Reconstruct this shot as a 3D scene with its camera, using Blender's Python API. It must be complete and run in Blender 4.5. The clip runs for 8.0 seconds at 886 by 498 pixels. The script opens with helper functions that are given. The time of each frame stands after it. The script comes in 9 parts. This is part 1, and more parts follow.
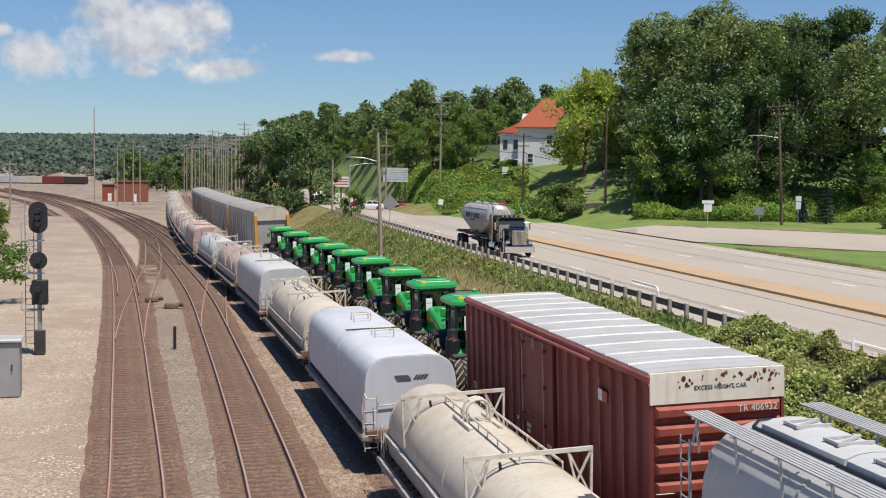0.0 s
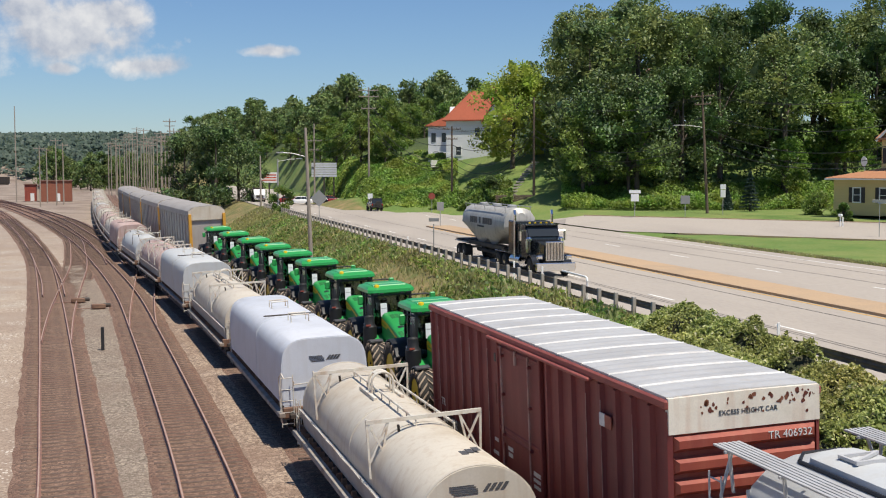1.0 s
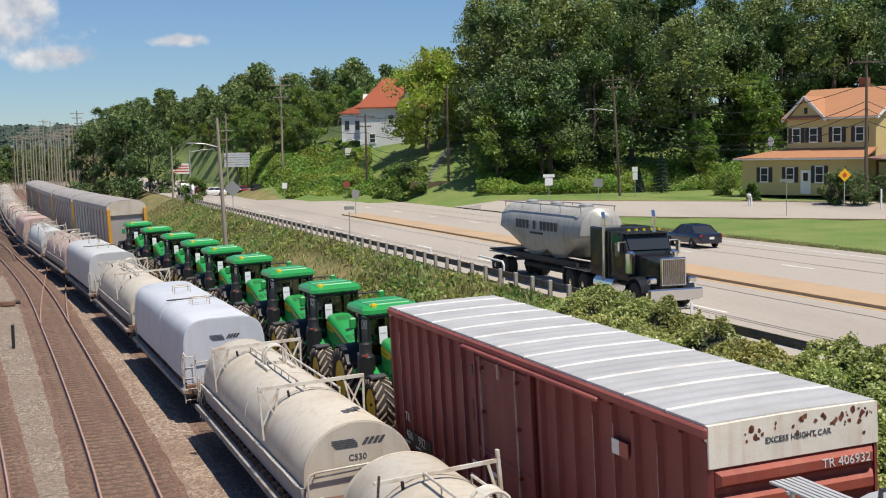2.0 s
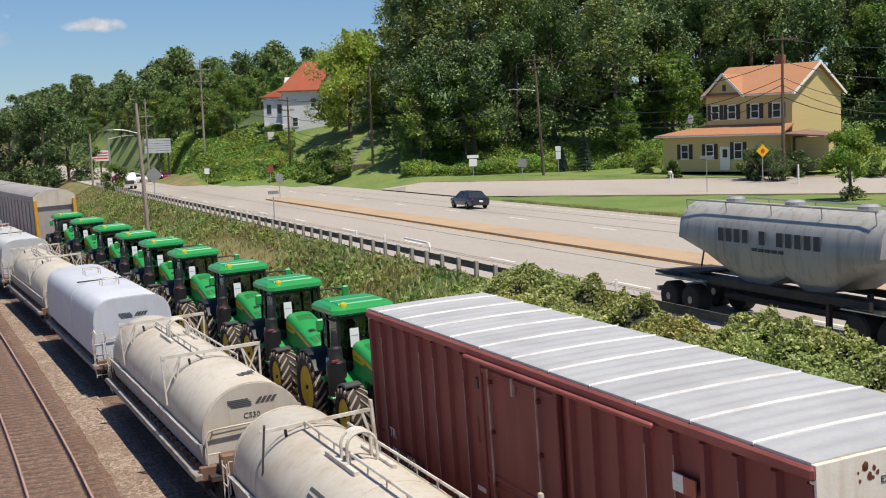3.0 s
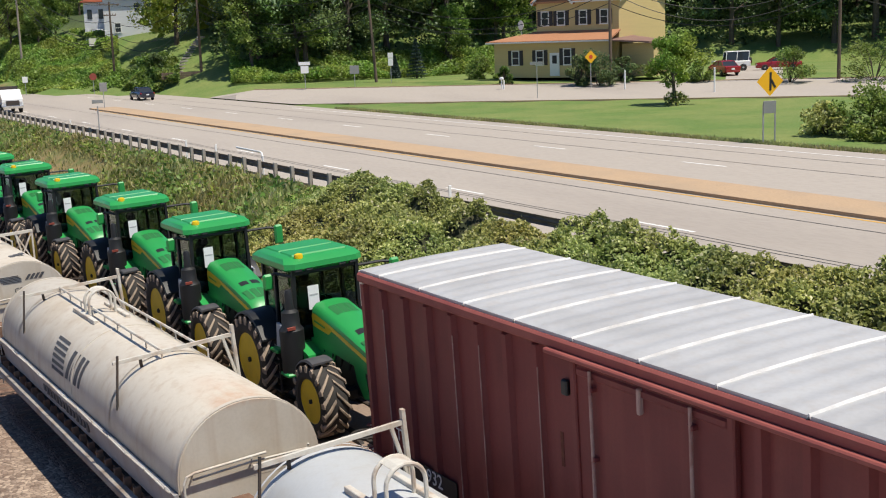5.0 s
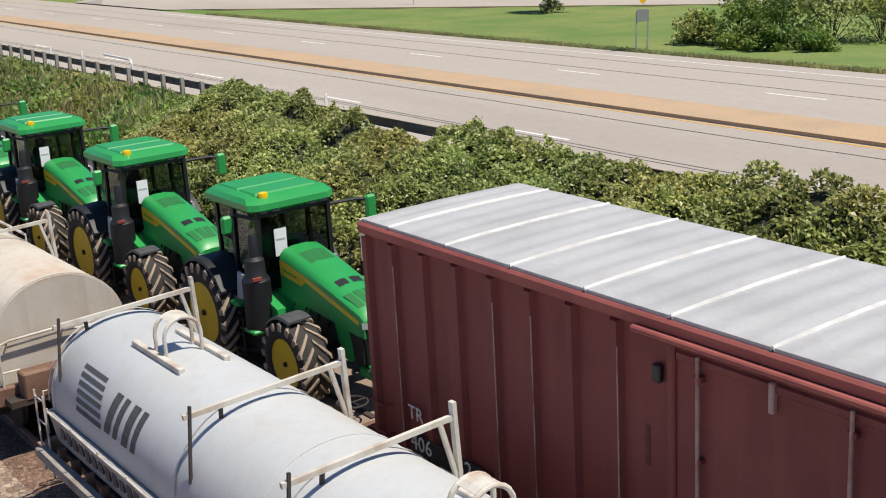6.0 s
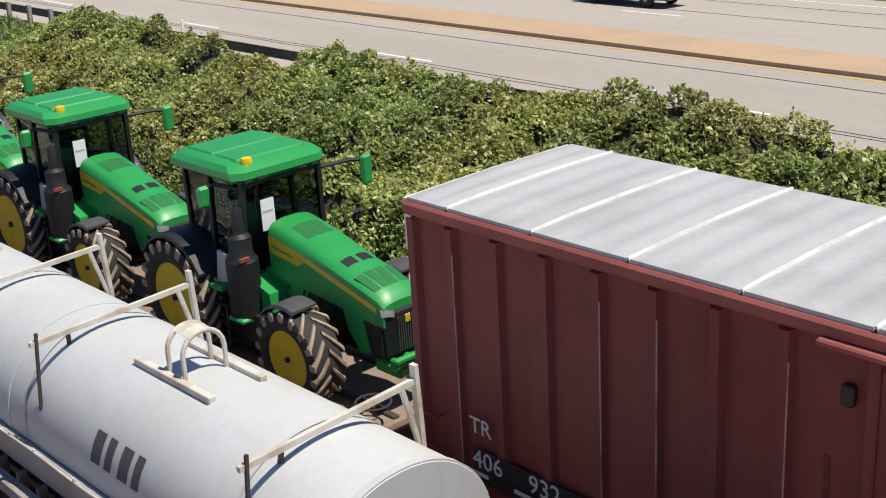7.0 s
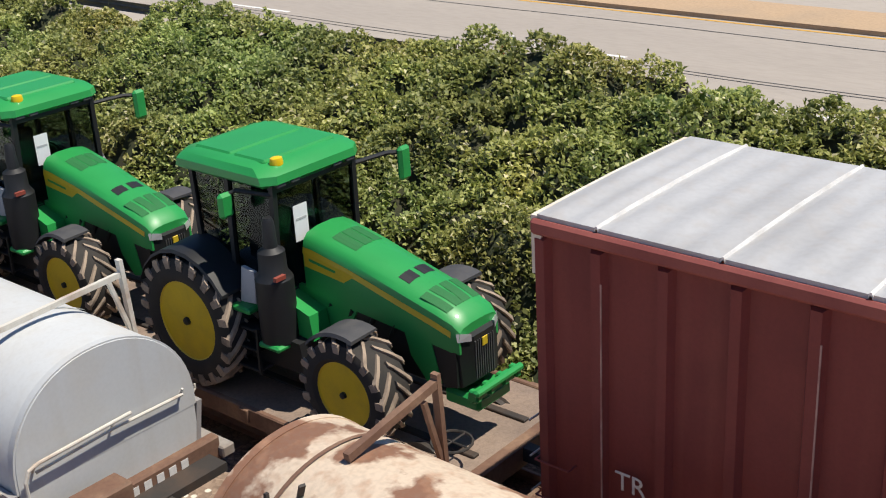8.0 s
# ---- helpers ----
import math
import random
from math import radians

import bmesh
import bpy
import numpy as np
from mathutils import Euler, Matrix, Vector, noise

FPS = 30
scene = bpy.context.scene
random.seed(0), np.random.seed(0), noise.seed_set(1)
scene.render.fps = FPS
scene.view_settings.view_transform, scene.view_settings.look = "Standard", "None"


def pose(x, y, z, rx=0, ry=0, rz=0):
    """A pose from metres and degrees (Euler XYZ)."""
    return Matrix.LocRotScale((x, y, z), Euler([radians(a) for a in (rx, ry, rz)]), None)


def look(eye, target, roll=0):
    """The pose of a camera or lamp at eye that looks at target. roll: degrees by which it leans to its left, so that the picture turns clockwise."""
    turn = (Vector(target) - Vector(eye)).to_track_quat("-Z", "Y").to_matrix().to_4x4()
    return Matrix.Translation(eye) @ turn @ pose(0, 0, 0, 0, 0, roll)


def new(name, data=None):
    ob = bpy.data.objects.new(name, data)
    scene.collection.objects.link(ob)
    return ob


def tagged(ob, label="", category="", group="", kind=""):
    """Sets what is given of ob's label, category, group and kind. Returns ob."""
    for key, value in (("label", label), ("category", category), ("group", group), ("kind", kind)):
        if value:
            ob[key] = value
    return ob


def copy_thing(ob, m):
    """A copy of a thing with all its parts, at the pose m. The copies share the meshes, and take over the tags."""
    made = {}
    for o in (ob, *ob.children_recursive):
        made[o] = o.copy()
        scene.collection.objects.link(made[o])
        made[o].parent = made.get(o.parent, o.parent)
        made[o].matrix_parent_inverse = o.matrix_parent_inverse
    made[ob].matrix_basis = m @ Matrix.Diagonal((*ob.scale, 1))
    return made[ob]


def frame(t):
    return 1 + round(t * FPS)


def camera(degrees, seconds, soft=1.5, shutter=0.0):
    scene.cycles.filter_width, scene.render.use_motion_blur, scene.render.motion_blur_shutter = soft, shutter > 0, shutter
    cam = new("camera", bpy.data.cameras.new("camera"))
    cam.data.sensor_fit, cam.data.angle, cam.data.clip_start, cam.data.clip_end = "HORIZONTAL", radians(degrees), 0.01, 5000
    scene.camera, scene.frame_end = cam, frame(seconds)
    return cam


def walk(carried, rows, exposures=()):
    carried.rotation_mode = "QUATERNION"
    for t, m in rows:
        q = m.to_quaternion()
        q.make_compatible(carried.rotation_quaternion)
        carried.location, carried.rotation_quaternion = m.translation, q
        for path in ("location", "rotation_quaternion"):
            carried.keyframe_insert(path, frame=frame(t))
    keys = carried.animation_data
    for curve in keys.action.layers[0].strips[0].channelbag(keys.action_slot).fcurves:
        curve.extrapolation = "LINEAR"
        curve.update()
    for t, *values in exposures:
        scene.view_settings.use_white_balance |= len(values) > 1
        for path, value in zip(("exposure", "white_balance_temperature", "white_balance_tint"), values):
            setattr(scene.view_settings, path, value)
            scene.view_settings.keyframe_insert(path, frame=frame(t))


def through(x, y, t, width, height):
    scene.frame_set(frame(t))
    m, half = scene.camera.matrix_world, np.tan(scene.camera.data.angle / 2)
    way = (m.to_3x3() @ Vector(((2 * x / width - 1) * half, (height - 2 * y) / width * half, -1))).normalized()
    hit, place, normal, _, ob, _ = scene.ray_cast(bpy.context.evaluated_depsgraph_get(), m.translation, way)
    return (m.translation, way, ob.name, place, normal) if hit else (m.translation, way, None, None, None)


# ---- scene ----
# The eye stands on an overpass, 9 m above the rails; y runs along the tracks, x towards the highway.
EYE = 9.0
cam = camera(40.07, 8.0, soft=1.1)
TURNS = [
    (0.0, 86.39, -0.79, -11.38), (0.5, 86.28, -0.51, -12.88), (1.0, 86.11, 0.12, -14.73), (1.5, 85.83, 0.67, -16.78),
    (3.0, 84.51, 2.07, -22.34), (3.5, 83.85, 2.43, -23.99), (4.0, 82.99, 2.58, -25.77), (5.5, 77.75, 1.69, -32.89),
    (6.0, 75.42, 1.42, -35.95), (6.5, 73.34, 1.37, -39.28), (7.0, 71.67, 1.60, -42.49), (7.5, 70.28, 1.77, -45.78),
    (8.0, 69.13, 1.69, -49.17),
]
walk(cam, [(t, pose(0, 0, EYE, rx, ry, rz)) for t, rx, ry, rz in TURNS])

# ---- light ----
SUN = Vector((0.17, -0.34, 0.92)).normalized()
sun = new("sun", bpy.data.lights.new("sun", "SUN"))
sun.data.energy, sun.data.angle, sun.data.color = 5.0, radians(0.6), (1.0, 0.93, 0.81)
sun.matrix_world = look(SUN * 100, (0, 0, 0))
scene.view_settings.exposure = 0.20


def sky():
    world = bpy.data.worlds.new("sky")
    scene.world = world
    world.use_nodes = True
    nt = world.node_tree
    nt.nodes.clear()
    n, l = nt.nodes.new, nt.links.new
    out, bg, tex = n("ShaderNodeOutputWorld"), n("ShaderNodeBackground"), n("ShaderNodeTexSky")
    tex.sky_type, tex.sun_disc = "NISHITA", False
    tex.sun_elevation, tex.sun_rotation = math.asin(SUN.z), math.atan2(SUN.x, SUN.y)
    tex.air_density, tex.dust_density, tex.ozone_density = 1.0, 0.1, 3.0
    # a bank of fair-weather cumulus low over the valley
    geo = n("ShaderNodeTexCoord")
    sep = n("ShaderNodeSeparateXYZ")
    l(geo.outputs["Generated"], sep.inputs[0])

    def m(op, a, b=0.0, clamp=False):
        node = n("ShaderNodeMath")
        node.operation, node.use_clamp = op, clamp
        for k, v in enumerate((a, b)):
            if isinstance(v, (int, float)):
                node.inputs[k].default_value = v
            else:
                l(v, node.inputs[k])
        return node.outputs[0]

    u = m("DIVIDE", sep.outputs[0], m("MAXIMUM", sep.outputs[1], 0.05))
    w = m("DIVIDE", sep.outputs[2], m("MAXIMUM", sep.outputs[1], 0.05))
    total = None
    # centre across, centre up, half width, half height
    for cu, cw, hu, hw in ((-0.016, 0.119, 0.060, 0.026), (-0.072, 0.121, 0.036, 0.022), (-0.040, 0.101, 0.085, 0.030),
                           (-0.13, 0.088, 0.035, 0.022), (0.02, 0.080, 0.045, 0.013), (-0.045, 0.077, 0.018, 0.008),
                           (0.115, 0.094, 0.030, 0.007), (-0.15, 0.105, 0.012, 0.008)):
        a = m("DIVIDE", m("SUBTRACT", u, cu), hu)
        b = m("DIVIDE", m("SUBTRACT", w, cw), hw)
        d = m("SUBTRACT", 1.0, m("SQRT", m("ADD", m("MULTIPLY", a, a), m("MULTIPLY", b, b))))
        total = d if total is None else m("MAXIMUM", total, d)
    vec = n("ShaderNodeCombineXYZ")
    l(u, vec.inputs[0]), l(w, vec.inputs[1])
    noi = n("ShaderNodeTexNoise")
    noi.inputs["Scale"].default_value, noi.inputs["Detail"].default_value, noi.inputs["Roughness"].default_value = 24, 8, 0.58
    l(vec.outputs[0], noi.inputs["Vector"])
    low, vec2 = n("ShaderNodeTexNoise"), n("ShaderNodeCombineXYZ")
    low.inputs["Scale"].default_value, low.inputs["Detail"].default_value, low.inputs["Roughness"].default_value = 24, 5, 0.5
    l(m("ADD", u, 0.004), vec2.inputs[0]), l(m("ADD", w, 0.010), vec2.inputs[1]), l(vec2.outputs[0], low.inputs["Vector"])
    puff = m("ADD", total, m("MULTIPLY", m("SUBTRACT", noi.outputs[0], 0.5), 2.1))
    # tops face the sun, bases are grey
    lit = m("ADD", 0.50, m("MULTIPLY", m("SUBTRACT", noi.outputs[0], low.outputs[0]), 3.2))
    cover = m("MULTIPLY", m("MULTIPLY", m("SUBTRACT", puff, 0.10), 2.0, True), 0.88, True)
    mix, white = n("ShaderNodeMix"), n("ShaderNodeMix")
    mix.data_type = white.data_type = "RGBA"
    white.inputs[6].default_value, white.inputs[7].default_value = (4.6, 4.9, 5.7, 1), (8.8, 8.6, 8.4, 1)
    l(m("MULTIPLY", lit, 1.0, True), white.inputs[0])
    tone = n("ShaderNodeMix")
    tone.data_type, tone.blend_type = "RGBA", "MULTIPLY"
    tone.inputs[0].default_value, tone.inputs[7].default_value = 1.0, (0.68, 0.82, 1.02, 1)
    l(tex.outputs[0], tone.inputs[6])
    l(cover, mix.inputs[0]), l(tone.outputs[2], mix.inputs[6]), l(white.outputs[2], mix.inputs[7])
    l(mix.outputs[2], bg.inputs[0])
    bg.inputs[1].default_value = 0.084
    l(bg.outputs[0], out.inputs[0])


sky()


# ---- materials ----
def material(name, colour, rough=0.7, metal=0.0, spots=None, scale=3.0, amount=0.5, fine=40.0, fine_amount=0.15, bump=0.0, bump_scale=30.0,
             streak=None, coat=0.0, stretch=(1, 1, 1), island=0.0, world_space=False, lo=0.45, hi=0.65):
    """A surface of one base colour with large stains (spots) and fine grain, both in metres."""
    mat = bpy.data.materials.new(name)
    mat.use_nodes = True
    nt = mat.node_tree
    n, l = nt.nodes.new, nt.links.new
    bsdf = nt.nodes["Principled BSDF"]
    bsdf.inputs["Roughness"].default_value, bsdf.inputs["Metallic"].default_value = rough, metal
    bsdf.inputs["Coat Weight"].default_value = coat
    if world_space:
        vec = n("ShaderNodeNewGeometry").outputs["Position"]
    else:
        vec = n("ShaderNodeTexCoord").outputs["Object"]
    mp = n("ShaderNodeMapping")
    mp.inputs["Scale"].default_value = stretch
    l(vec, mp.inputs[0])

    def noise_tex(s, detail=5.0):
        t = n("ShaderNodeTexNoise")
        t.inputs["Scale"].default_value, t.inputs["Detail"].default_value = s, detail
        l(mp.outputs[0], t.inputs["Vector"])
        return t.outputs[0]

    def ramp(sock, a, b):
        r = n("ShaderNodeMapRange")
        r.inputs[1].default_value, r.inputs[2].default_value = a, b
        l(sock, r.inputs[0])
        return r.outputs[0]

    def mixc(fac, a, b, kind="MIX"):
        x = n("ShaderNodeMix")
        x.data_type, x.blend_type = "RGBA", kind
        for k, v in ((0, fac), (6, a), (7, b)):
            if isinstance(v, (int, float)):
                x.inputs[k].default_value = v
            elif isinstance(v, tuple):
                x.inputs[k].default_value = (*v[:3], 1)
            else:
                l(v, x.inputs[k])
        return x.outputs[2]

    def mul(sock, k):
        x = n("ShaderNodeMath")
        x.operation = "MULTIPLY"
        l(sock, x.inputs[0])
        x.inputs[1].default_value = k
        return x.outputs[0]

    col = colour
    if spots:
        col = mixc(mul(ramp(noise_tex(scale), lo, hi), amount), colour, spots)
    if streak:
        s = n("ShaderNodeTexNoise")
        s.inputs["Scale"].default_value, s.inputs["Detail"].default_value = 1.0, 4.0
        m2 = n("ShaderNodeMapping")
        m2.inputs["Scale"].default_value = (5, 5, 0.35)
        l(vec, m2.inputs[0]), l(m2.outputs[0], s.inputs["Vector"])
        col = mixc(mul(ramp(s.outputs[0], 0.5, 0.72), streak[1]), col, streak[0])
    if fine_amount:
        dark = tuple(c * 0.35 for c in colour)
        col = mixc(mul(ramp(noise_tex(fine, 3.0), 0.4, 0.75), fine_amount), col, dark)
    if island:
        g = n("ShaderNodeNewGeometry").outputs["Random Per Island"]
        h = n("ShaderNodeHueSaturation")
        v = n("ShaderNodeMapRange")
        v.inputs[3].default_value, v.inputs[4].default_value = 1 - island, 1 + island
        l(g, v.inputs[0]), l(v.outputs[0], h.inputs["Value"])
        if isinstance(col, tuple):
            h.inputs["Color"].default_value = (*col[:3], 1)
        else:
            l(col, h.inputs["Color"])
        col = h.outputs[0]
    if isinstance(col, tuple):
        bsdf.inputs["Base Color"].default_value = (*col[:3], 1)
    else:
        l(col, bsdf.inputs["Base Color"])
    if bump:
        b = n("ShaderNodeBump")
        b.inputs["Strength"].default_value, b.inputs["Distance"].default_value = bump, 0.02
        l(noise_tex(bump_scale, 4.0), b.inputs["Height"])
        l(b.outputs[0], bsdf.inputs["Normal"])
    return mat


def leaf_material(name, dark, light, dry=None, through=0.5):
    mat = bpy.data.materials.new(name)
    mat.use_nodes = True
    nt = mat.node_tree
    n, l = nt.nodes.new, nt.links.new
    bsdf = nt.nodes["Principled BSDF"]
    bsdf.inputs["Roughness"].default_value = 0.55
    geo = n("ShaderNodeNewGeometry")
    r = n("ShaderNodeValToRGB")
    r.color_ramp.elements[0].color, r.color_ramp.elements[1].color = (*dark, 1), (*light, 1)
    if dry:
        e = r.color_ramp.elements.new(0.93)
        e.color = (*light, 1)
        r.color_ramp.elements[2].color = (*dry, 1)
    l(geo.outputs["Random Per Island"], r.inputs[0])
    t = n("ShaderNodeTexNoise")
    t.inputs["Scale"].default_value = 0.35
    l(geo.outputs["Position"], t.inputs["Vector"])
    h = n("ShaderNodeHueSaturation")
    v = n("ShaderNodeMapRange")
    v.inputs[1].default_value, v.inputs[2].default_value, v.inputs[3].default_value, v.inputs[4].default_value = 0.3, 0.7, 0.7, 1.25
    l(t.outputs[0], v.inputs[0]), l(v.outputs[0], h.inputs["Value"]), l(r.outputs[0], h.inputs["Color"])
    t2, v2 = n("ShaderNodeTexNoise"), n("ShaderNodeMapRange")
    t2.inputs["Scale"].default_value, t2.inputs["Detail"].default_value = 0.22, 4.0
    v2.inputs[1].default_value, v2.inputs[2].default_value, v2.inputs[3].default_value, v2.inputs[4].default_value = 0.35, 0.65, 0.475, 0.53
    l(geo.outputs["Position"], t2.inputs["Vector"]), l(t2.outputs[0], v2.inputs[0]), l(v2.outputs[0], h.inputs["Hue"])
    l(h.outputs[0], bsdf.inputs["Base Color"])
    trans = n("ShaderNodeBsdfTranslucent")
    l(h.outputs[0], trans.inputs[0])
    mixs = n("ShaderNodeMixShader")
    mixs.inputs[0].default_value = through
    l(bsdf.outputs[0], mixs.inputs[1]), l(trans.outputs[0], mixs.inputs[2])
    l(mixs.outputs[0], nt.nodes["Material Output"].inputs[0])
    return mat


def glass_material(name, tint=(0.75, 0.85, 0.82)):
    mat = bpy.data.materials.new(name)
    mat.use_nodes = True
    b = mat.node_tree.nodes["Principled BSDF"]
    b.inputs["Base Color"].default_value = (*tint, 1)
    b.inputs["Roughness"].default_value, b.inputs["Transmission Weight"].default_value, b.inputs["IOR"].default_value = 0.02, 1.0, 1.02
    b.inputs["Coat Weight"].default_value, b.inputs["Coat Roughness"].default_value = 0.6, 0.02
    return mat


MAT = {}
MAT["asphalt"] = material("asphalt", (0.385, 0.34, 0.292), 0.85, spots=(0.30, 0.262, 0.228), scale=0.12, amount=0.6, fine=9, fine_amount=0.18, bump=0.2, world_space=True, stretch=(1, 0.25, 1))
MAT["median"] = material("median concrete", (0.45, 0.315, 0.195), 0.9, spots=(0.36, 0.27, 0.185), scale=0.5, amount=0.6, fine=12, fine_amount=0.25, bump=0.3, world_space=True)
MAT["white_line"] = material("road paint white", (0.75, 0.74, 0.70), 0.7, fine=6, fine_amount=0.3)
MAT["yellow_line"] = material("road paint yellow", (0.62, 0.34, 0.05), 0.7, fine=6, fine_amount=0.35)
MAT["tar"] = material("tar seam", (0.05, 0.048, 0.045), 0.6)
MAT["rail"] = material("rusty rail", (0.25, 0.125, 0.09), 0.6, spots=(0.09, 0.05, 0.04), scale=4, amount=0.6)
MAT["rail_top"] = material("worn rail head", (0.42, 0.30, 0.24), 0.6, metal=0.1, spots=(0.30, 0.19, 0.14), scale=1.5, amount=0.6)
MAT["tie"] = material("weathered tie", (0.10, 0.066, 0.050), 0.95, spots=(0.25, 0.165, 0.115), scale=2.5, amount=0.7, fine=30, fine_amount=0.4, bump=0.4)
def stone_material(name, dark, light, size, stain):
    """Loose stones: each one its own shade, with dark joints, over broad rusty stains."""
    mat = bpy.data.materials.new(name)
    mat.use_nodes = True
    nt = mat.node_tree
    n, l = nt.nodes.new, nt.links.new
    bsdf = nt.nodes["Principled BSDF"]
    bsdf.inputs["Roughness"].default_value = 0.95
    pos = n("ShaderNodeNewGeometry").outputs["Position"]
    vor, edge = n("ShaderNodeTexVoronoi"), n("ShaderNodeTexVoronoi")
    edge.feature = "DISTANCE_TO_EDGE"
    for q in (vor, edge):
        q.inputs["Scale"].default_value = size
        l(pos, q.inputs["Vector"])
    bw = n("ShaderNodeRGBToBW")
    l(vor.outputs["Color"], bw.inputs[0])
    tone = n("ShaderNodeMix")
    tone.data_type = "RGBA"
    tone.inputs[6].default_value, tone.inputs[7].default_value = (*dark, 1), (*light, 1)
    l(bw.outputs[0], tone.inputs[0])
    wide, part_of = n("ShaderNodeTexNoise"), n("ShaderNodeMapRange")
    wide.inputs["Scale"].default_value, wide.inputs["Detail"].default_value = 0.3, 6.0
    part_of.inputs[1].default_value, part_of.inputs[2].default_value, part_of.inputs[4].default_value = 0.4, 0.65, 0.7
    l(pos, wide.inputs["Vector"]), l(wide.outputs[0], part_of.inputs[0])
    stained = n("ShaderNodeMix")
    stained.data_type = "RGBA"
    stained.inputs[7].default_value = (*stain, 1)
    l(part_of.outputs[0], stained.inputs[0]), l(tone.outputs[2], stained.inputs[6])
    gap = n("ShaderNodeMapRange")
    gap.inputs[1].default_value, gap.inputs[2].default_value, gap.inputs[3].default_value = 0.0, 0.12, 0.45
    l(edge.outputs["Distance"], gap.inputs[0])
    joint = n("ShaderNodeHueSaturation")
    l(gap.outputs[0], joint.inputs["Value"]), l(stained.outputs[2], joint.inputs["Color"])
    l(joint.outputs[0], bsdf.inputs["Base Color"])
    b = n("ShaderNodeBump")
    b.inputs["Strength"].default_value, b.inputs["Distance"].default_value = 0.9, 0.04
    l(edge.outputs["Distance"], b.inputs["Height"]), l(b.outputs[0], bsdf.inputs["Normal"])
    return mat


MAT["ballast"] = stone_material("rusty ballast", (0.09, 0.052, 0.036), (0.33, 0.205, 0.145), 12, (0.155, 0.080, 0.055))
MAT["boxcar_red"] = material("oxide red paint", (0.19, 0.034, 0.030), 0.66, spots=(0.14, 0.023, 0.022), scale=0.9, amount=0.7, streak=((0.23, 0.06, 0.045), 0.35), fine=25, fine_amount=0.15)
MAT["boxcar_end"] = material("faded red end", (0.30, 0.065, 0.04), 0.6, spots=(0.20, 0.04, 0.03), scale=1.4, amount=0.6, streak=((0.36, 0.14, 0.09), 0.4))
MAT["roof_metal"] = material("galvanised roof", (0.46, 0.46, 0.46), 0.5, metal=0.1, spots=(0.36, 0.355, 0.35), scale=0.8, amount=0.6, fine=14, fine_amount=0.12, streak=((0.42, 0.37, 0.32), 0.3))
MAT["white_paint"] = material("chalky white paint", (0.50, 0.515, 0.52), 0.55, spots=(0.48, 0.46, 0.42), scale=1.2, amount=0.4, fine=20, fine_amount=0.08, streak=((0.40, 0.36, 0.30), 0.2))
MAT["cream"] = material("aged cream cover", (0.56, 0.51, 0.43), 0.55, spots=(0.44, 0.36, 0.26), scale=0.9, amount=0.5, streak=((0.36, 0.25, 0.16), 0.35), fine=22, fine_amount=0.1)
MAT["pale_blue"] = material("pale blue grey cover", (0.56, 0.58, 0.63), 0.5, spots=(0.46, 0.47, 0.50), scale=0.9, amount=0.4, streak=((0.42, 0.40, 0.38), 0.25), fine=22, fine_amount=0.08)
MAT["rusty_cover"] = material("peeling rusty cover", (0.62, 0.50, 0.38), 0.75, spots=(0.20, 0.085, 0.045), scale=1.6, amount=0.95, streak=((0.40, 0.22, 0.13), 0.6), fine=18, fine_amount=0.25, lo=0.47, hi=0.53)
MAT["pink_cover"] = material("faded pinkish cover", (0.48, 0.36, 0.33), 0.65, spots=(0.30, 0.16, 0.12), scale=0.8, amount=0.6, streak=((0.35, 0.2, 0.15), 0.5))
MAT["frame_brown"] = material("rusty brown steel", (0.16, 0.085, 0.055), 0.8, spots=(0.30, 0.19, 0.12), scale=1.5, amount=0.6, fine=18, fine_amount=0.3)
MAT["dark_steel"] = material("dark underframe steel", (0.035, 0.03, 0.027), 0.7, spots=(0.09, 0.055, 0.035), scale=2, amount=0.5)
MAT["hopper_grey"] = material("hopper grey paint", (0.48, 0.49, 0.50), 0.45, spots=(0.40, 0.40, 0.41), scale=0.8, amount=0.5, streak=((0.3, 0.29, 0.28), 0.3))
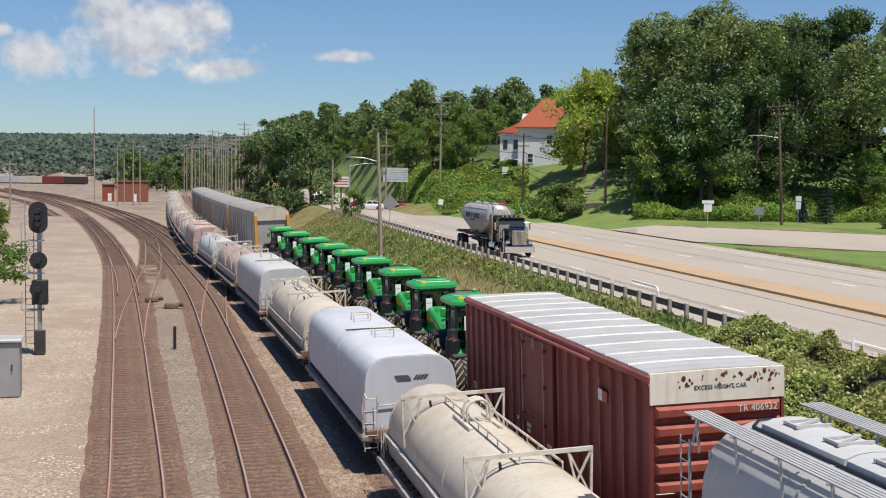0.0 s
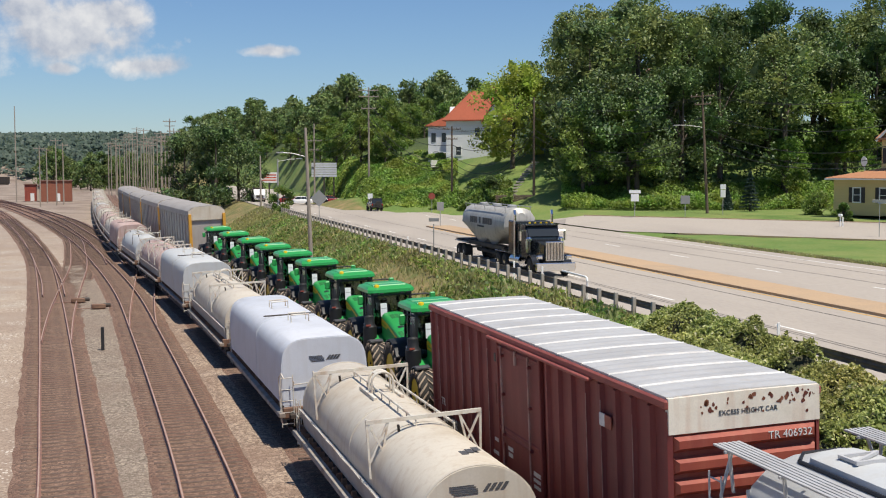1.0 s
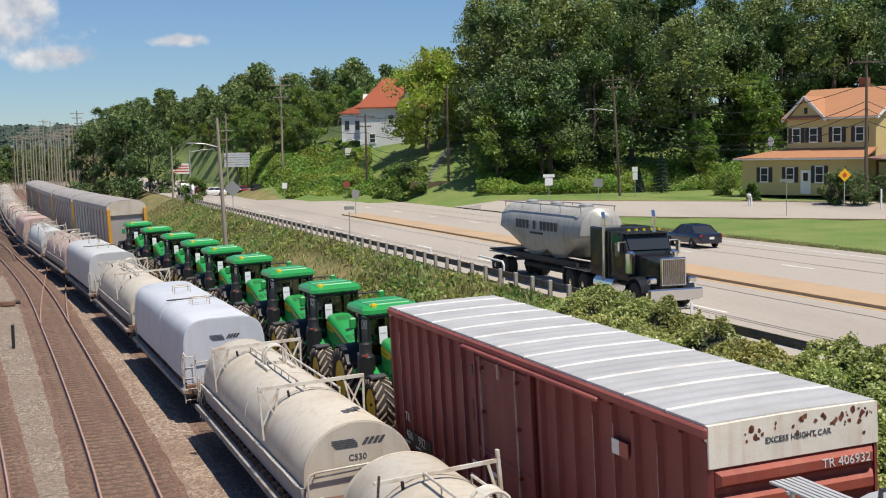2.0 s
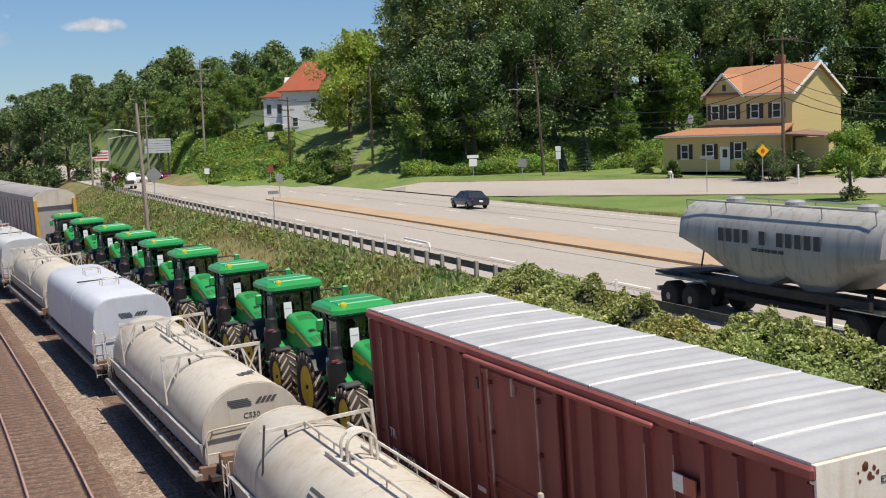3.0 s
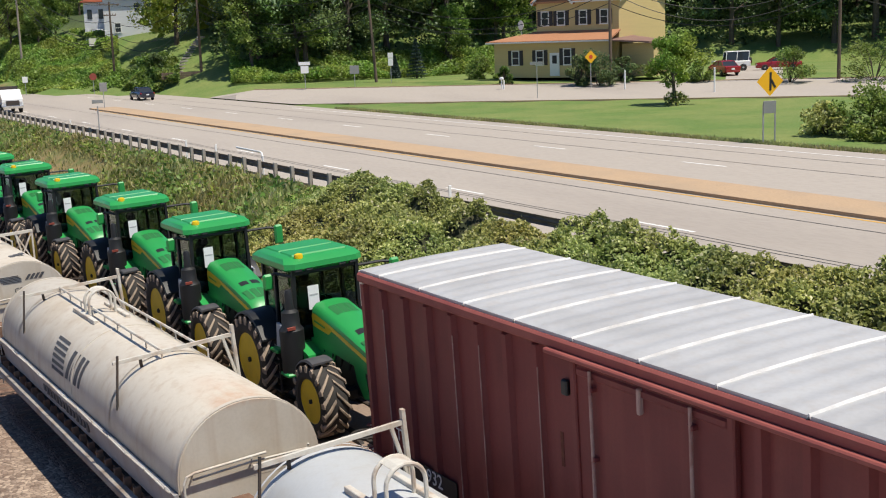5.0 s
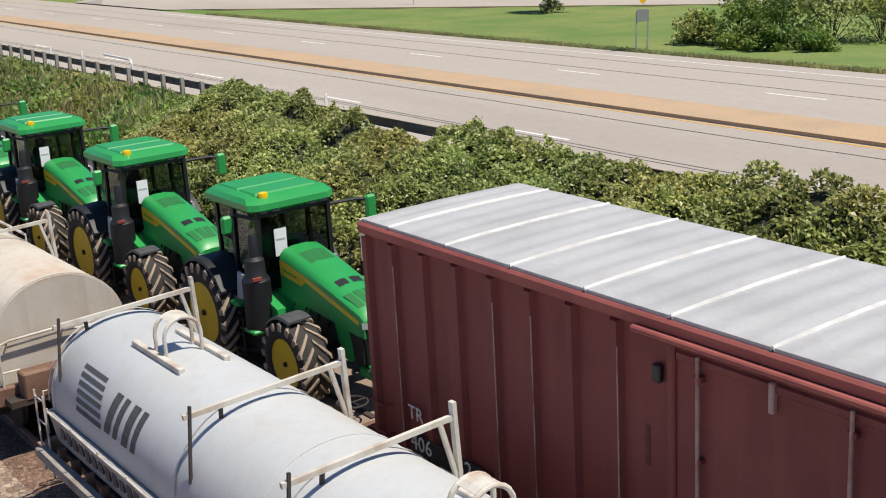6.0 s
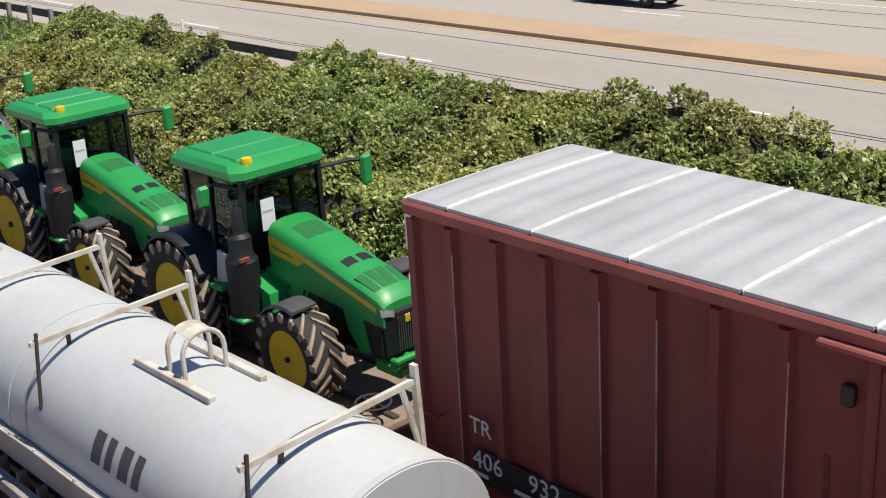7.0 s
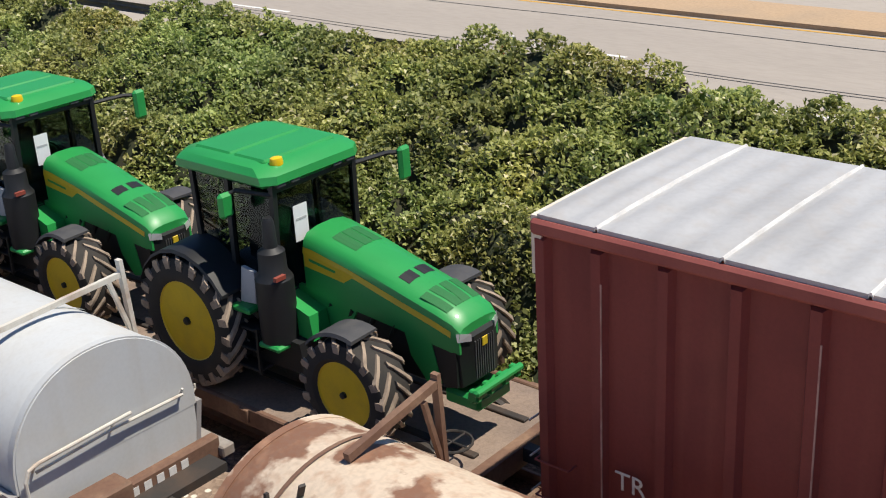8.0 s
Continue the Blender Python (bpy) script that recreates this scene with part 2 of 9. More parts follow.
def rusted_cover():
    """Cream paint with orange rust that has crept over the top of one end."""
    mat = material("cream cover with a rusted end", (0.56, 0.51, 0.43), 0.55, spots=(0.44, 0.36, 0.26), scale=0.9, amount=0.5, streak=((0.36, 0.25, 0.16), 0.35), fine=22, fine_amount=0.1)
    nt = mat.node_tree
    n, l = nt.nodes.new, nt.links.new
    bsdf = nt.nodes["Principled BSDF"]
    old = bsdf.inputs["Base Color"].links[0].from_socket
    vec = n("ShaderNodeTexCoord").outputs["Object"]
    sep, noi = n("ShaderNodeSeparateXYZ"), n("ShaderNodeTexNoise")
    squash = n("ShaderNodeMapping")
    squash.inputs["Scale"].default_value = (2.4, 0.8, 1.0)
    noi.inputs["Scale"].default_value, noi.inputs["Detail"].default_value, noi.inputs["Roughness"].default_value = 1.6, 7.0, 0.65
    l(vec, sep.inputs[0]), l(vec, squash.inputs[0]), l(squash.outputs[0], noi.inputs["Vector"])

    def rng(sock, a, b, c, d):
        r = n("ShaderNodeMapRange")
        for k, v in zip((1, 2, 3, 4), (a, b, c, d)):
            r.inputs[k].default_value = v
        l(sock, r.inputs[0])
        return r.outputs[0]

    def times(a, b):
        x = n("ShaderNodeMath")
        x.operation = "MULTIPLY"
        l(a, x.inputs[0]), l(b, x.inputs[1])
        return x.outputs[0]
    reach = times(rng(sep.outputs[1], -6.7, -4.6, 1.0, 0.0), rng(sep.outputs[2], 2.95, 3.14, 0.0, 1.0))
    f = times(reach, rng(noi.outputs[0], 0.36, 0.62, 0.0, 1.0))
    mix = n("ShaderNodeMix")
    mix.data_type = "RGBA"
    mix.inputs[7].default_value = (0.44, 0.21, 0.11, 1)
    l(f, mix.inputs[0]), l(old, mix.inputs[6]), l(mix.outputs[2], bsdf.inputs["Base Color"])
    return mat


MAT["cream_rusted"] = rusted_cover()
MAT["sill_grey"] = material("weathered walkway beam", (0.30, 0.27, 0.24), 0.8, spots=(0.19, 0.13, 0.09), scale=1.8, amount=0.7, fine=18, fine_amount=0.25)
MAT["roof_seam"] = material("weathered roof seam", (0.68, 0.67, 0.65), 0.6, spots=(0.46, 0.43, 0.40), scale=2, amount=0.6)
# paler than boxcar_red: light on the rails is put into the colour
MAT["chord_lit_red"] = material("sunlit-toned red", (0.31, 0.085, 0.068), 0.7, spots=(0.22, 0.05, 0.045), scale=1.5, amount=0.6)
# for highlights painted on post edges, and for the worn door rods
MAT["worn_edge"] = material("pale red of lit edges and worn rods", (0.42, 0.27, 0.23), 0.7, spots=(0.22, 0.07, 0.06), scale=2.2, amount=0.9)
# brighter than white_paint: direct sun on the band is in its base colour
MAT["band_white"] = material("sunlit white band", (0.74, 0.68, 0.58), 0.6, spots=(0.58, 0.50, 0.40), scale=1.6, amount=0.4, streak=((0.45, 0.22, 0.12), 0.35))
MAT["black_patch"] = material("black paint", (0.015, 0.015, 0.017), 0.5, fine_amount=0.0)
# ---- mesh tools ----
class Shape:
    """Vertices and faces that become one mesh."""

    def __init__(self):
        self.v, self.f = [], []

    def add(self, verts, faces, m=None):
        k = len(self.v)
        self.v += [tuple(m @ Vector(p)) for p in verts] if m else [tuple(p) for p in verts]
        self.f += [tuple(i + k for i in f) for f in faces]
        return self

    def box(self, c, s, bevel=0.0, m=None):
        x, y, z = (a / 2 for a in s)
        b = min(bevel, x * 0.9, y * 0.9, z * 0.9)
        if b <= 0:
            v = [(sx * x + c[0], sy * y + c[1], sz * z + c[2]) for sz in (-1, 1) for sy in (-1, 1) for sx in (-1, 1)]
            f = [(0, 2, 3, 1), (4, 5, 7, 6), (0, 1, 5, 4), (2, 6, 7, 3), (0, 4, 6, 2), (1, 3, 7, 5)]
            return self.add(v, f, m)
        bm = bmesh.new()
        for sx in (-1, 1):
            for sy in (-1, 1):
                for sz in (-1, 1):
                    for d in ((b, b, 0), (b, 0, b), (0, b, b)):
                        bm.verts.new((sx * (x - d[0]) + c[0], sy * (y - d[1]) + c[1], sz * (z - d[2]) + c[2]))
        return self.hull(bm, m)

    def hull(self, bm, m=None):
        bmesh.ops.convex_hull(bm, input=bm.verts)
        bmesh.ops.dissolve_limit(bm, angle_limit=0.01, verts=bm.verts, edges=bm.edges)
        bm.verts.ensure_lookup_table()
        bm.verts.index_update()
        v, f = [p.co.copy() for p in bm.verts], [[p.index for p in q.verts] for q in bm.faces]
        bm.free()
        return self.add(v, f, m)

    def solid(self, points, m=None):
        """The convex solid round some points."""
        bm = bmesh.new()
        for p in points:
            bm.verts.new(p)
        return self.hull(bm, m)

    def bar(self, a, b, w, h=None, up=(0, 0, 1)):
        """A square bar from a to b."""
        a, b, h = Vector(a), Vector(b), h or w
        d = (b - a).normalized()
        u = Vector(up) if abs(d.dot(Vector(up))) < 0.95 else Vector((1, 0, 0))
        s = d.cross(u).normalized()
        u = s.cross(d)
        v = [p + s * i * w / 2 + u * j * h / 2 for p in (a, b) for i, j in ((-1, -1), (1, -1), (1, 1), (-1, 1))]
        return self.add(v, [(3, 2, 1, 0), (4, 5, 6, 7), (0, 1, 5, 4), (1, 2, 6, 5), (2, 3, 7, 6), (3, 0, 4, 7)])

    def tube(self, points, r, n=8, radii=None, cap=True):
        """A round tube along points."""
        pts = [Vector(p) for p in points]
        rings, last = [], None
        for i, p in enumerate(pts):
            d = (pts[min(i + 1, len(pts) - 1)] - pts[max(i - 1, 0)]).normalized()
            u = last if last is not None else (Vector((0, 0, 1)) if abs(d.z) < 0.9 else Vector((1, 0, 0)))
            s = d.cross(u)
            s = s.normalized() if s.length > 1e-6 else Vector((0, 1, 0))
            u = s.cross(d).normalized()
            last = u
            q = radii[i] if radii else r
            rings.append([p + (s * math.cos(a) + u * math.sin(a)) * q for a in (2 * math.pi * k / n for k in range(n))])
        f = [(i * n + k, i * n + (k + 1) % n, (i + 1) * n + (k + 1) % n, (i + 1) * n + k) for i in range(len(pts) - 1) for k in range(n)]
        if cap:
            f += [tuple(range(n))[::-1], tuple((len(pts) - 1) * n + k for k in range(n))]
        return self.add([v for ring in rings for v in ring], f)

    def lathe(self, profile, c, axis="x", n=24, closed=False):
        """A profile of (along, radius) turned about an axis through c."""
        v = []
        for a, r in profile:
            for k in range(n):
                t = 2 * math.pi * k / n
                p = (a, r * math.cos(t), r * math.sin(t))
                p = p if axis == "x" else (p[1], a, p[2]) if axis == "y" else (p[1], p[2], a)
                v.append((p[0] + c[0], p[1] + c[1], p[2] + c[2]))
        m = len(profile)
        f = [(i * n + k, i * n + (k + 1) % n, (i + 1) % m * n + (k + 1) % n, (i + 1) % m * n + k) for i in range(m if closed else m - 1) for k in range(n)]
        if not closed:
            f += [tuple(range(n))[::-1], tuple((m - 1) * n + k for k in range(n))]
        return self.add(v, f)

    def sweep(self, section, stations, closed=True, cap=True, along="y"):
        """A cross-section of (x, z) set at stations of (y, scale x, scale z, dx, dz)."""
        v, n = [], len(section)
        for st in stations:
            y, sx, sz, dx, dz = (*st, *(1, 1, 0, 0)[len(st) - 1:]) if len(st) < 5 else st
            v += [(x * sx + dx, y, z * sz + dz) for x, z in section]
        f = [(i * n + k, i * n + (k + 1) % n, (i + 1) * n + (k + 1) % n, (i + 1) * n + k)
             for i in range(len(stations) - 1) for k in range(n if closed else n - 1)]
        if cap:
            f += [tuple(range(n))[::-1], tuple((len(stations) - 1) * n + k for k in range(n))]
        return self.add(v, f)

    def plate(self, outline, y0, y1, m=None):
        """An outline of (x, z) as a plate between y0 and y1."""
        n = len(outline)
        v = [(x, y, z) for y in (y0, y1) for x, z in outline]
        f = [tuple(range(n)), tuple(range(n, 2 * n))[::-1]] + [(k, n + k, n + (k + 1) % n, (k + 1) % n) for k in range(n)]
        return self.add(v, f, m)

    def mesh(self, name, mat, smooth=False):
        me = bpy.data.meshes.new(name)
        me.from_pydata(self.v, [], self.f)
        bm = bmesh.new()
        bm.from_mesh(me)
        if len(bm.faces) < 40000:
            bmesh.ops.recalc_face_normals(bm, faces=bm.faces)
        if smooth:
            for f in bm.faces:
                f.smooth = True
            for e in bm.edges:
                e.smooth = len(e.link_faces) == 2 and e.calc_face_angle(0) < 0.6
        bm.to_mesh(me)
        bm.free()
        me.materials.append(MAT[mat] if isinstance(mat, str) else mat)
        return me


def part(name, shape, mat, parent=None, label="", smooth=False, m=None):
    """One mesh object, under a thing or a part."""
    ob = new(name, shape if isinstance(shape, bpy.types.Mesh) else shape.mesh(name, mat, smooth))
    ob.parent = parent
    if m:
        ob.matrix_basis = m
    return tagged(ob, label) if label else ob


def thing(name, label, category, m=None, group="", kind=""):
    ob = new(name)
    ob.empty_display_size = 0.2
    if m:
        ob.matrix_basis = m
    return tagged(ob, label, category, group, kind)


def setting(name, shape, mat, label, category, smooth=False, kind="structure"):
    return tagged(part(name, shape, mat, smooth=smooth), label, category, kind=kind)


def words(text, size, mat, parent, m, name="lettering", depth=0.004):
    """Raised lettering from the built-in font, as a mesh."""
    cu = bpy.data.curves.new(name, "FONT")
    cu.body, cu.size, cu.extrude, cu.align_x, cu.align_y = text, size, depth, "CENTER", "CENTER"
    cu.resolution_u = 2
    tmp = bpy.data.objects.new(name, cu)
    me = bpy.data.meshes.new_from_object(tmp)
    bpy.data.objects.remove(tmp)
    me.materials.clear()
    me.materials.append(MAT[mat])
    return part(name, me, mat, parent, m=m)


def lerp(x, table):
    if x <= table[0][0]:
        return table[0][1]
    for (a, p), (b, q) in zip(table, table[1:]):
        if x <= b:
            return p + (q - p) * (x - a) / (b - a)
    return table[-1][1]


# ---- the lie of the land ----
BEND = -0.00043                     # the tracks bend to the left
ROAD_Z = 2.6                        # the highway lies above the rails
FOOT = [(-60, 900), (-10, 900), (2, 700), (5, 420), (8, 300), (9.5, 215), (11, 182), (14, 171), (17, 160), (20, 150), (25, 150), (30, 155), (34, 162), (45, 165), (60, 160), (90, 150), (180, 150)]
CREST = [(-60, 34), (-8, 33), (0, 31), (3, 22), (8, 14), (12, 12), (17, 13), (22, 16), (40, 16), (180, 16)]


def side_street(x, y):
    """Metres past the near kerb of the side street that branches off the highway."""
    return (x - 47) * 0.77 + (y - 110) * 0.64


def land(x, y):
    if x < 15:
        z = -0.22
    elif x < 20.2:
        z = -0.22 + (ROAD_Z + 0.12) * (x - 15) / 5.2
    else:
        z = ROAD_Z - 0.1
    if x > 47:
        z += 0.06 * min(max(side_street(x, y), 0), 20)
    r, az = math.hypot(x, y), math.degrees(math.atan2(x, y))
    foot = lerp(az, FOOT)
    if r > foot:
        top = lerp(az, CREST)
        z += top * (1 - math.exp(-0.36 * (r - foot) / top))
    return z
# ---- ground, road, tracks ----
def ground_material():
    """Gravel in the yard, rough grass on the bank, mown grass past the highway, woodland soil on the hill."""
    mat = bpy.data.materials.new("ground")
    mat.use_nodes = True
    nt = mat.node_tree
    n, l = nt.nodes.new, nt.links.new
    bsdf = nt.nodes["Principled BSDF"]
    bsdf.inputs["Roughness"].default_value = 0.95
    pos = n("ShaderNodeNewGeometry").outputs["Position"]
    sep = n("ShaderNodeSeparateXYZ")
    l(pos, sep.inputs[0])

    def noi(s, d=5.0):
        t = n("ShaderNodeTexNoise")
        t.inputs["Scale"].default_value, t.inputs["Detail"].default_value = s, d
        l(pos, t.inputs["Vector"])
        return t.outputs[0]

    def rng(sock, a, b, c=0.0, d=1.0):
        r = n("ShaderNodeMapRange")
        for k, v in zip((1, 2, 3, 4), (a, b, c, d)):
            r.inputs[k].default_value = v
        l(sock, r.inputs[0])
        return r.outputs[0]

    def mix(f, a, b):
        x = n("ShaderNodeMix")
        x.data_type = "RGBA"
        l(f, x.inputs[0])
        for k, v in ((6, a), (7, b)):
            if isinstance(v, tuple):
                x.inputs[k].default_value = (*v, 1)
            else:
                l(v, x.inputs[k])
        return x.outputs[2]

    vor = n("ShaderNodeTexVoronoi")
    vor.inputs["Scale"].default_value = 13
    l(pos, vor.inputs["Vector"])
    stone = mix(vor.outputs["Color"], (0.19, 0.135, 0.10), (0.56, 0.47, 0.37))
    pale = mix(rng(noi(0.25), 0.42, 0.62), stone, (0.39, 0.34, 0.285))
    gravel = mix(rng(sep.outputs[0], -8.0, -4.5), pale, stone)
    # browner, coarser stones round the running tracks
    red = mix(vor.outputs["Color"], (0.10, 0.062, 0.045), (0.40, 0.29, 0.21))
    gravel = mix(rng(sep.outputs[0], -5.5, 3.4, 0.25, 0.95), gravel, red)
    mid = n("ShaderNodeMath")
    mid.operation = "MULTIPLY"
    l(rng(sep.outputs[0], -6.0, -3.0, 0.0, 0.55), mid.inputs[0]), l(rng(noi(0.5), 0.3, 0.7, 0.5, 1.0), mid.inputs[1])
    gravel = mix(mid.outputs[0], gravel, (0.22, 0.155, 0.115))
    gravel = mix(rng(noi(1.6), 0.55, 0.75, 0, 0.5), gravel, (0.17, 0.11, 0.075))
    gravel = mix(rng(noi(0.09, 3.0), 0.42, 0.62, 0, 0.55), gravel, (0.27, 0.20, 0.155))
    chips = n("ShaderNodeTexVoronoi")
    chips.inputs["Scale"].default_value = 5.5
    l(pos, chips.inputs["Vector"])
    patch = n("ShaderNodeMath")
    patch.operation = "MULTIPLY"
    l(rng(noi(0.35, 4.0), 0.50, 0.60), patch.inputs[0]), l(rng(chips.outputs["Distance"], 0.22, 0.30, 1.0, 0.0), patch.inputs[1])
    gravel = mix(patch.outputs[0], gravel, (0.66, 0.60, 0.52))
    # oily brown yard ground further along the line
    yard = mix(rng(noi(0.12, 4.0), 0.35, 0.65), (0.15, 0.105, 0.08), (0.30, 0.245, 0.20))
    gravel = mix(rng(sep.outputs[1], 120.0, 300.0, 0.0, 0.85), gravel, yard)
    rough = mix(rng(noi(0.6), 0.35, 0.65), (0.115, 0.135, 0.035), (0.26, 0.19, 0.085))
    lawn = mix(rng(noi(0.22), 0.35, 0.65), (0.115, 0.185, 0.036), (0.19, 0.225, 0.06))
    lawn = mix(rng(noi(3.0), 0.4, 0.7, 0, 0.4), lawn, (0.06, 0.12, 0.02))
    add = n("ShaderNodeMath")
    l(sep.outputs[0], add.inputs[0]), l(rng(noi(0.5), 0, 1, -1.5, 1.5), add.inputs[1])
    col = mix(rng(add.outputs[0], 14.0, 15.5), gravel, rough)
    col = mix(rng(sep.outputs[0], 34.0, 35.0), col, lawn)
    wood = mix(rng(noi(0.8), 0.35, 0.65), (0.03, 0.05, 0.012), (0.06, 0.085, 0.02))
    col = mix(rng(sep.outputs[2], 9.0, 13.0), col, wood)
    l(col, bsdf.inputs["Base Color"])
    b = n("ShaderNodeBump")
    b.inputs["Strength"].default_value, b.inputs["Distance"].default_value = 0.5, 0.04
    l(vor.outputs["Distance"], b.inputs["Height"]), l(b.outputs[0], bsdf.inputs["Normal"])
    return mat


MAT["ground"] = ground_material()


def spread(spans):
    out = []
    for a, b, step in spans:
        k = max(1, round((b - a) / step))
        out += [a + (b - a) * i / k for i in range(k)]
    return out + [spans[-1][1]]


def build_ground():
    s = Shape()
    xs = spread([(-2500, -300, 200), (-300, -40, 20), (-40, 14, 3), (14, 21, 0.7), (21, 46, 5), (46, 200, 5), (200, 500, 20), (500, 2600, 150)])
    ys = spread([(-300, -20, 40), (-20, 200, 6), (200, 500, 15), (500, 1000, 50), (1000, 4500, 250)])
    nx = len(xs)
    for y in ys:
        for x in xs:
            wob = 0.12 * noise.noise((x * 0.25, y * 0.25, 0)) if 15 < x < 20 else -0.05 - 0.05 * noise.noise((x * 0.25, y * 0.25, 0)) if x < -12 else 0.0
            s.v.append((x, y, land(x, y) + wob))
    s.f = [(j * nx + i, j * nx + i + 1, (j + 1) * nx + i + 1, (j + 1) * nx + i) for j in range(len(ys) - 1) for i in range(nx - 1)]
    setting("ground", s, "ground", "gravel yard, grassy bank and wooded hillside", "ground", smooth=True)


build_ground()


def strip(s, x0, x1, y0, y1, z, h=0.1, step=2000.0):
    """A flat strip along y with thickness h, its top at z."""
    k = max(1, int((y1 - y0) / step))
    for i in range(k):
        a, b = y0 + (y1 - y0) * i / k, y0 + (y1 - y0) * (i + 1) / k
        s.box(((x0 + x1) / 2, (a + b) / 2, z - h / 2), (x1 - x0, b - a, h))
    return s


Y_NEAR, Y_FAR = -40.0, 420.0


def build_road():
    setting("road_near", strip(Shape(), 21.6, 31.0, Y_NEAR, Y_FAR, ROAD_Z, 0.25), "asphalt", "pale worn concrete carriageway of the highway", "road")
    setting("road_far", strip(Shape(), 33.6, 46.4, Y_NEAR, Y_FAR, ROAD_Z, 0.25), "asphalt", "pale worn concrete carriageway of the highway", "road")
    setting("median", strip(Shape(), 31.0, 33.6, Y_NEAR, 125, ROAD_Z + 0.13, 0.35), "median", "raised tan concrete median strip", "median")
    setting("crossing", strip(Shape(), 31.0, 33.6, 125, Y_FAR, ROAD_Z, 0.25), "asphalt", "pale pavement of the highway crossing", "road")
    for a, b, n in ((25.25, 25.4, "near"), (38.1, 38.25, "far")):
        y, s = -31.6, Shape()
        while y < 250:
            s.box(((a + b) / 2, y, ROAD_Z + 0.003), (b - a, 2.9, 0.008))
            y += 12.3
        setting("lane_dashes_" + n, s, "white_line", "broken white lane line", "road marking")
    s = Shape()
    strip(s, 30.68, 30.82, Y_NEAR, 122, ROAD_Z + 0.006, 0.008), strip(s, 33.8, 33.94, Y_NEAR, 122, ROAD_Z + 0.006, 0.008)
    setting("median_lines", s, "yellow_line", "worn yellow edge lines along the median", "road marking")
    s = strip(Shape(), 22.6, 22.72, Y_NEAR, 260, ROAD_Z + 0.006, 0.008)
    strip(s, 44.6, 44.72, Y_NEAR, 105, ROAD_Z + 0.006, 0.008)
    setting("edge_lines", s, "white_line", "worn white edge line", "road marking")
    # tar-filled seams that wander along the lanes
    for x0, n in ((24.55, "a"), (24.85, "b"), (39.6, "c"), (29.3, "d"), (42.8, "e")):
        s, pts = Shape(), []
        for i in range(160):
            y = Y_NEAR + i * 1.5
            pts.append((x0 + 0.16 * noise.noise((y * 0.12, x0, 0)) + 0.04 * noise.noise((y * 0.9, x0, 3)), y))
        w = 0.022 if n in "ab" else 0.03
        for (xa, ya), (xb, yb) in zip(pts, pts[1:]):
            s.add([(xa - w, ya, ROAD_Z + 0.008), (xa + w, ya, ROAD_Z + 0.008), (xb + w, yb, ROAD_Z + 0.008), (xb - w, yb, ROAD_Z + 0.008)], [(0, 1, 2, 3)])
        setting("tar_seam_" + n, s, "tar", "thin black tar seam in the pavement", "road seam")
    # the side street, and its kerb
    s, k = Shape(), Shape()
    d, nrm = Vector((0.64, -0.77, 0)), Vector((0.77, 0.64, 0))
    o = Vector((47, 110, 0))
    for i in range(-12, 24):
        for j in range(7):
            q = []
            for a, b in ((i, j), (i + 1, j), (i + 1, j + 1), (i, j + 1)):
                p = o + d * a * 6 + nrm * b * 2
                p.x = max(p.x, 46.4)
                q.append((p.x, p.y, max(land(p.x, p.y), ROAD_Z - 0.05) + 0.10 + (0.06 if p.x < 47 else 0)))
            if max(p[0] for p in q) > 46.5:
                s.add(q, [(0, 1, 2, 3)])
        for off, w in ((14.1, 0.25), (-0.15, 0.2)):
            a, b = o + d * i * 6 + nrm * off, o + d * (i + 1) * 6 + nrm * off
            if a.x > 47.5:
                k.bar((a.x, a.y, land(a.x, a.y) + 0.06), (b.x, b.y, land(b.x, b.y) + 0.06), w, 0.22)
    setting("side_street", s, "asphalt", "pale side street branching off the highway", "road")
    setting("kerb", k, "median", "pale concrete kerb of the side street", "kerb")


build_road()


def bent(points):
    """A track's middle line by its points (x, y): x for any y, smooth between them."""
    def at(y):
        k = max(1, min(len(points) - 3, sum(1 for p in points if p[1] <= y) - 1))
        if y < points[1][1]:
            (xa, ya), (xb, yb) = points[0], points[1]
            return xa + (xb - xa) * (y - ya) / (yb - ya)
        (x0, y0), (x1, y1), (x2, y2), (x3, y3) = points[k - 1:k + 3]
        m1, m2 = (x2 - x0) / (y2 - y0), (x3 - x1) / (y3 - y1)
        u, d = (y - y1) / (y2 - y1), y2 - y1
        return (2 * u**3 - 3 * u**2 + 1) * x1 + (u**3 - 2 * u**2 + u) * d * m1 + (3 * u**2 - 2 * u**3) * x2 + (u**3 - u**2) * d * m2
    return at


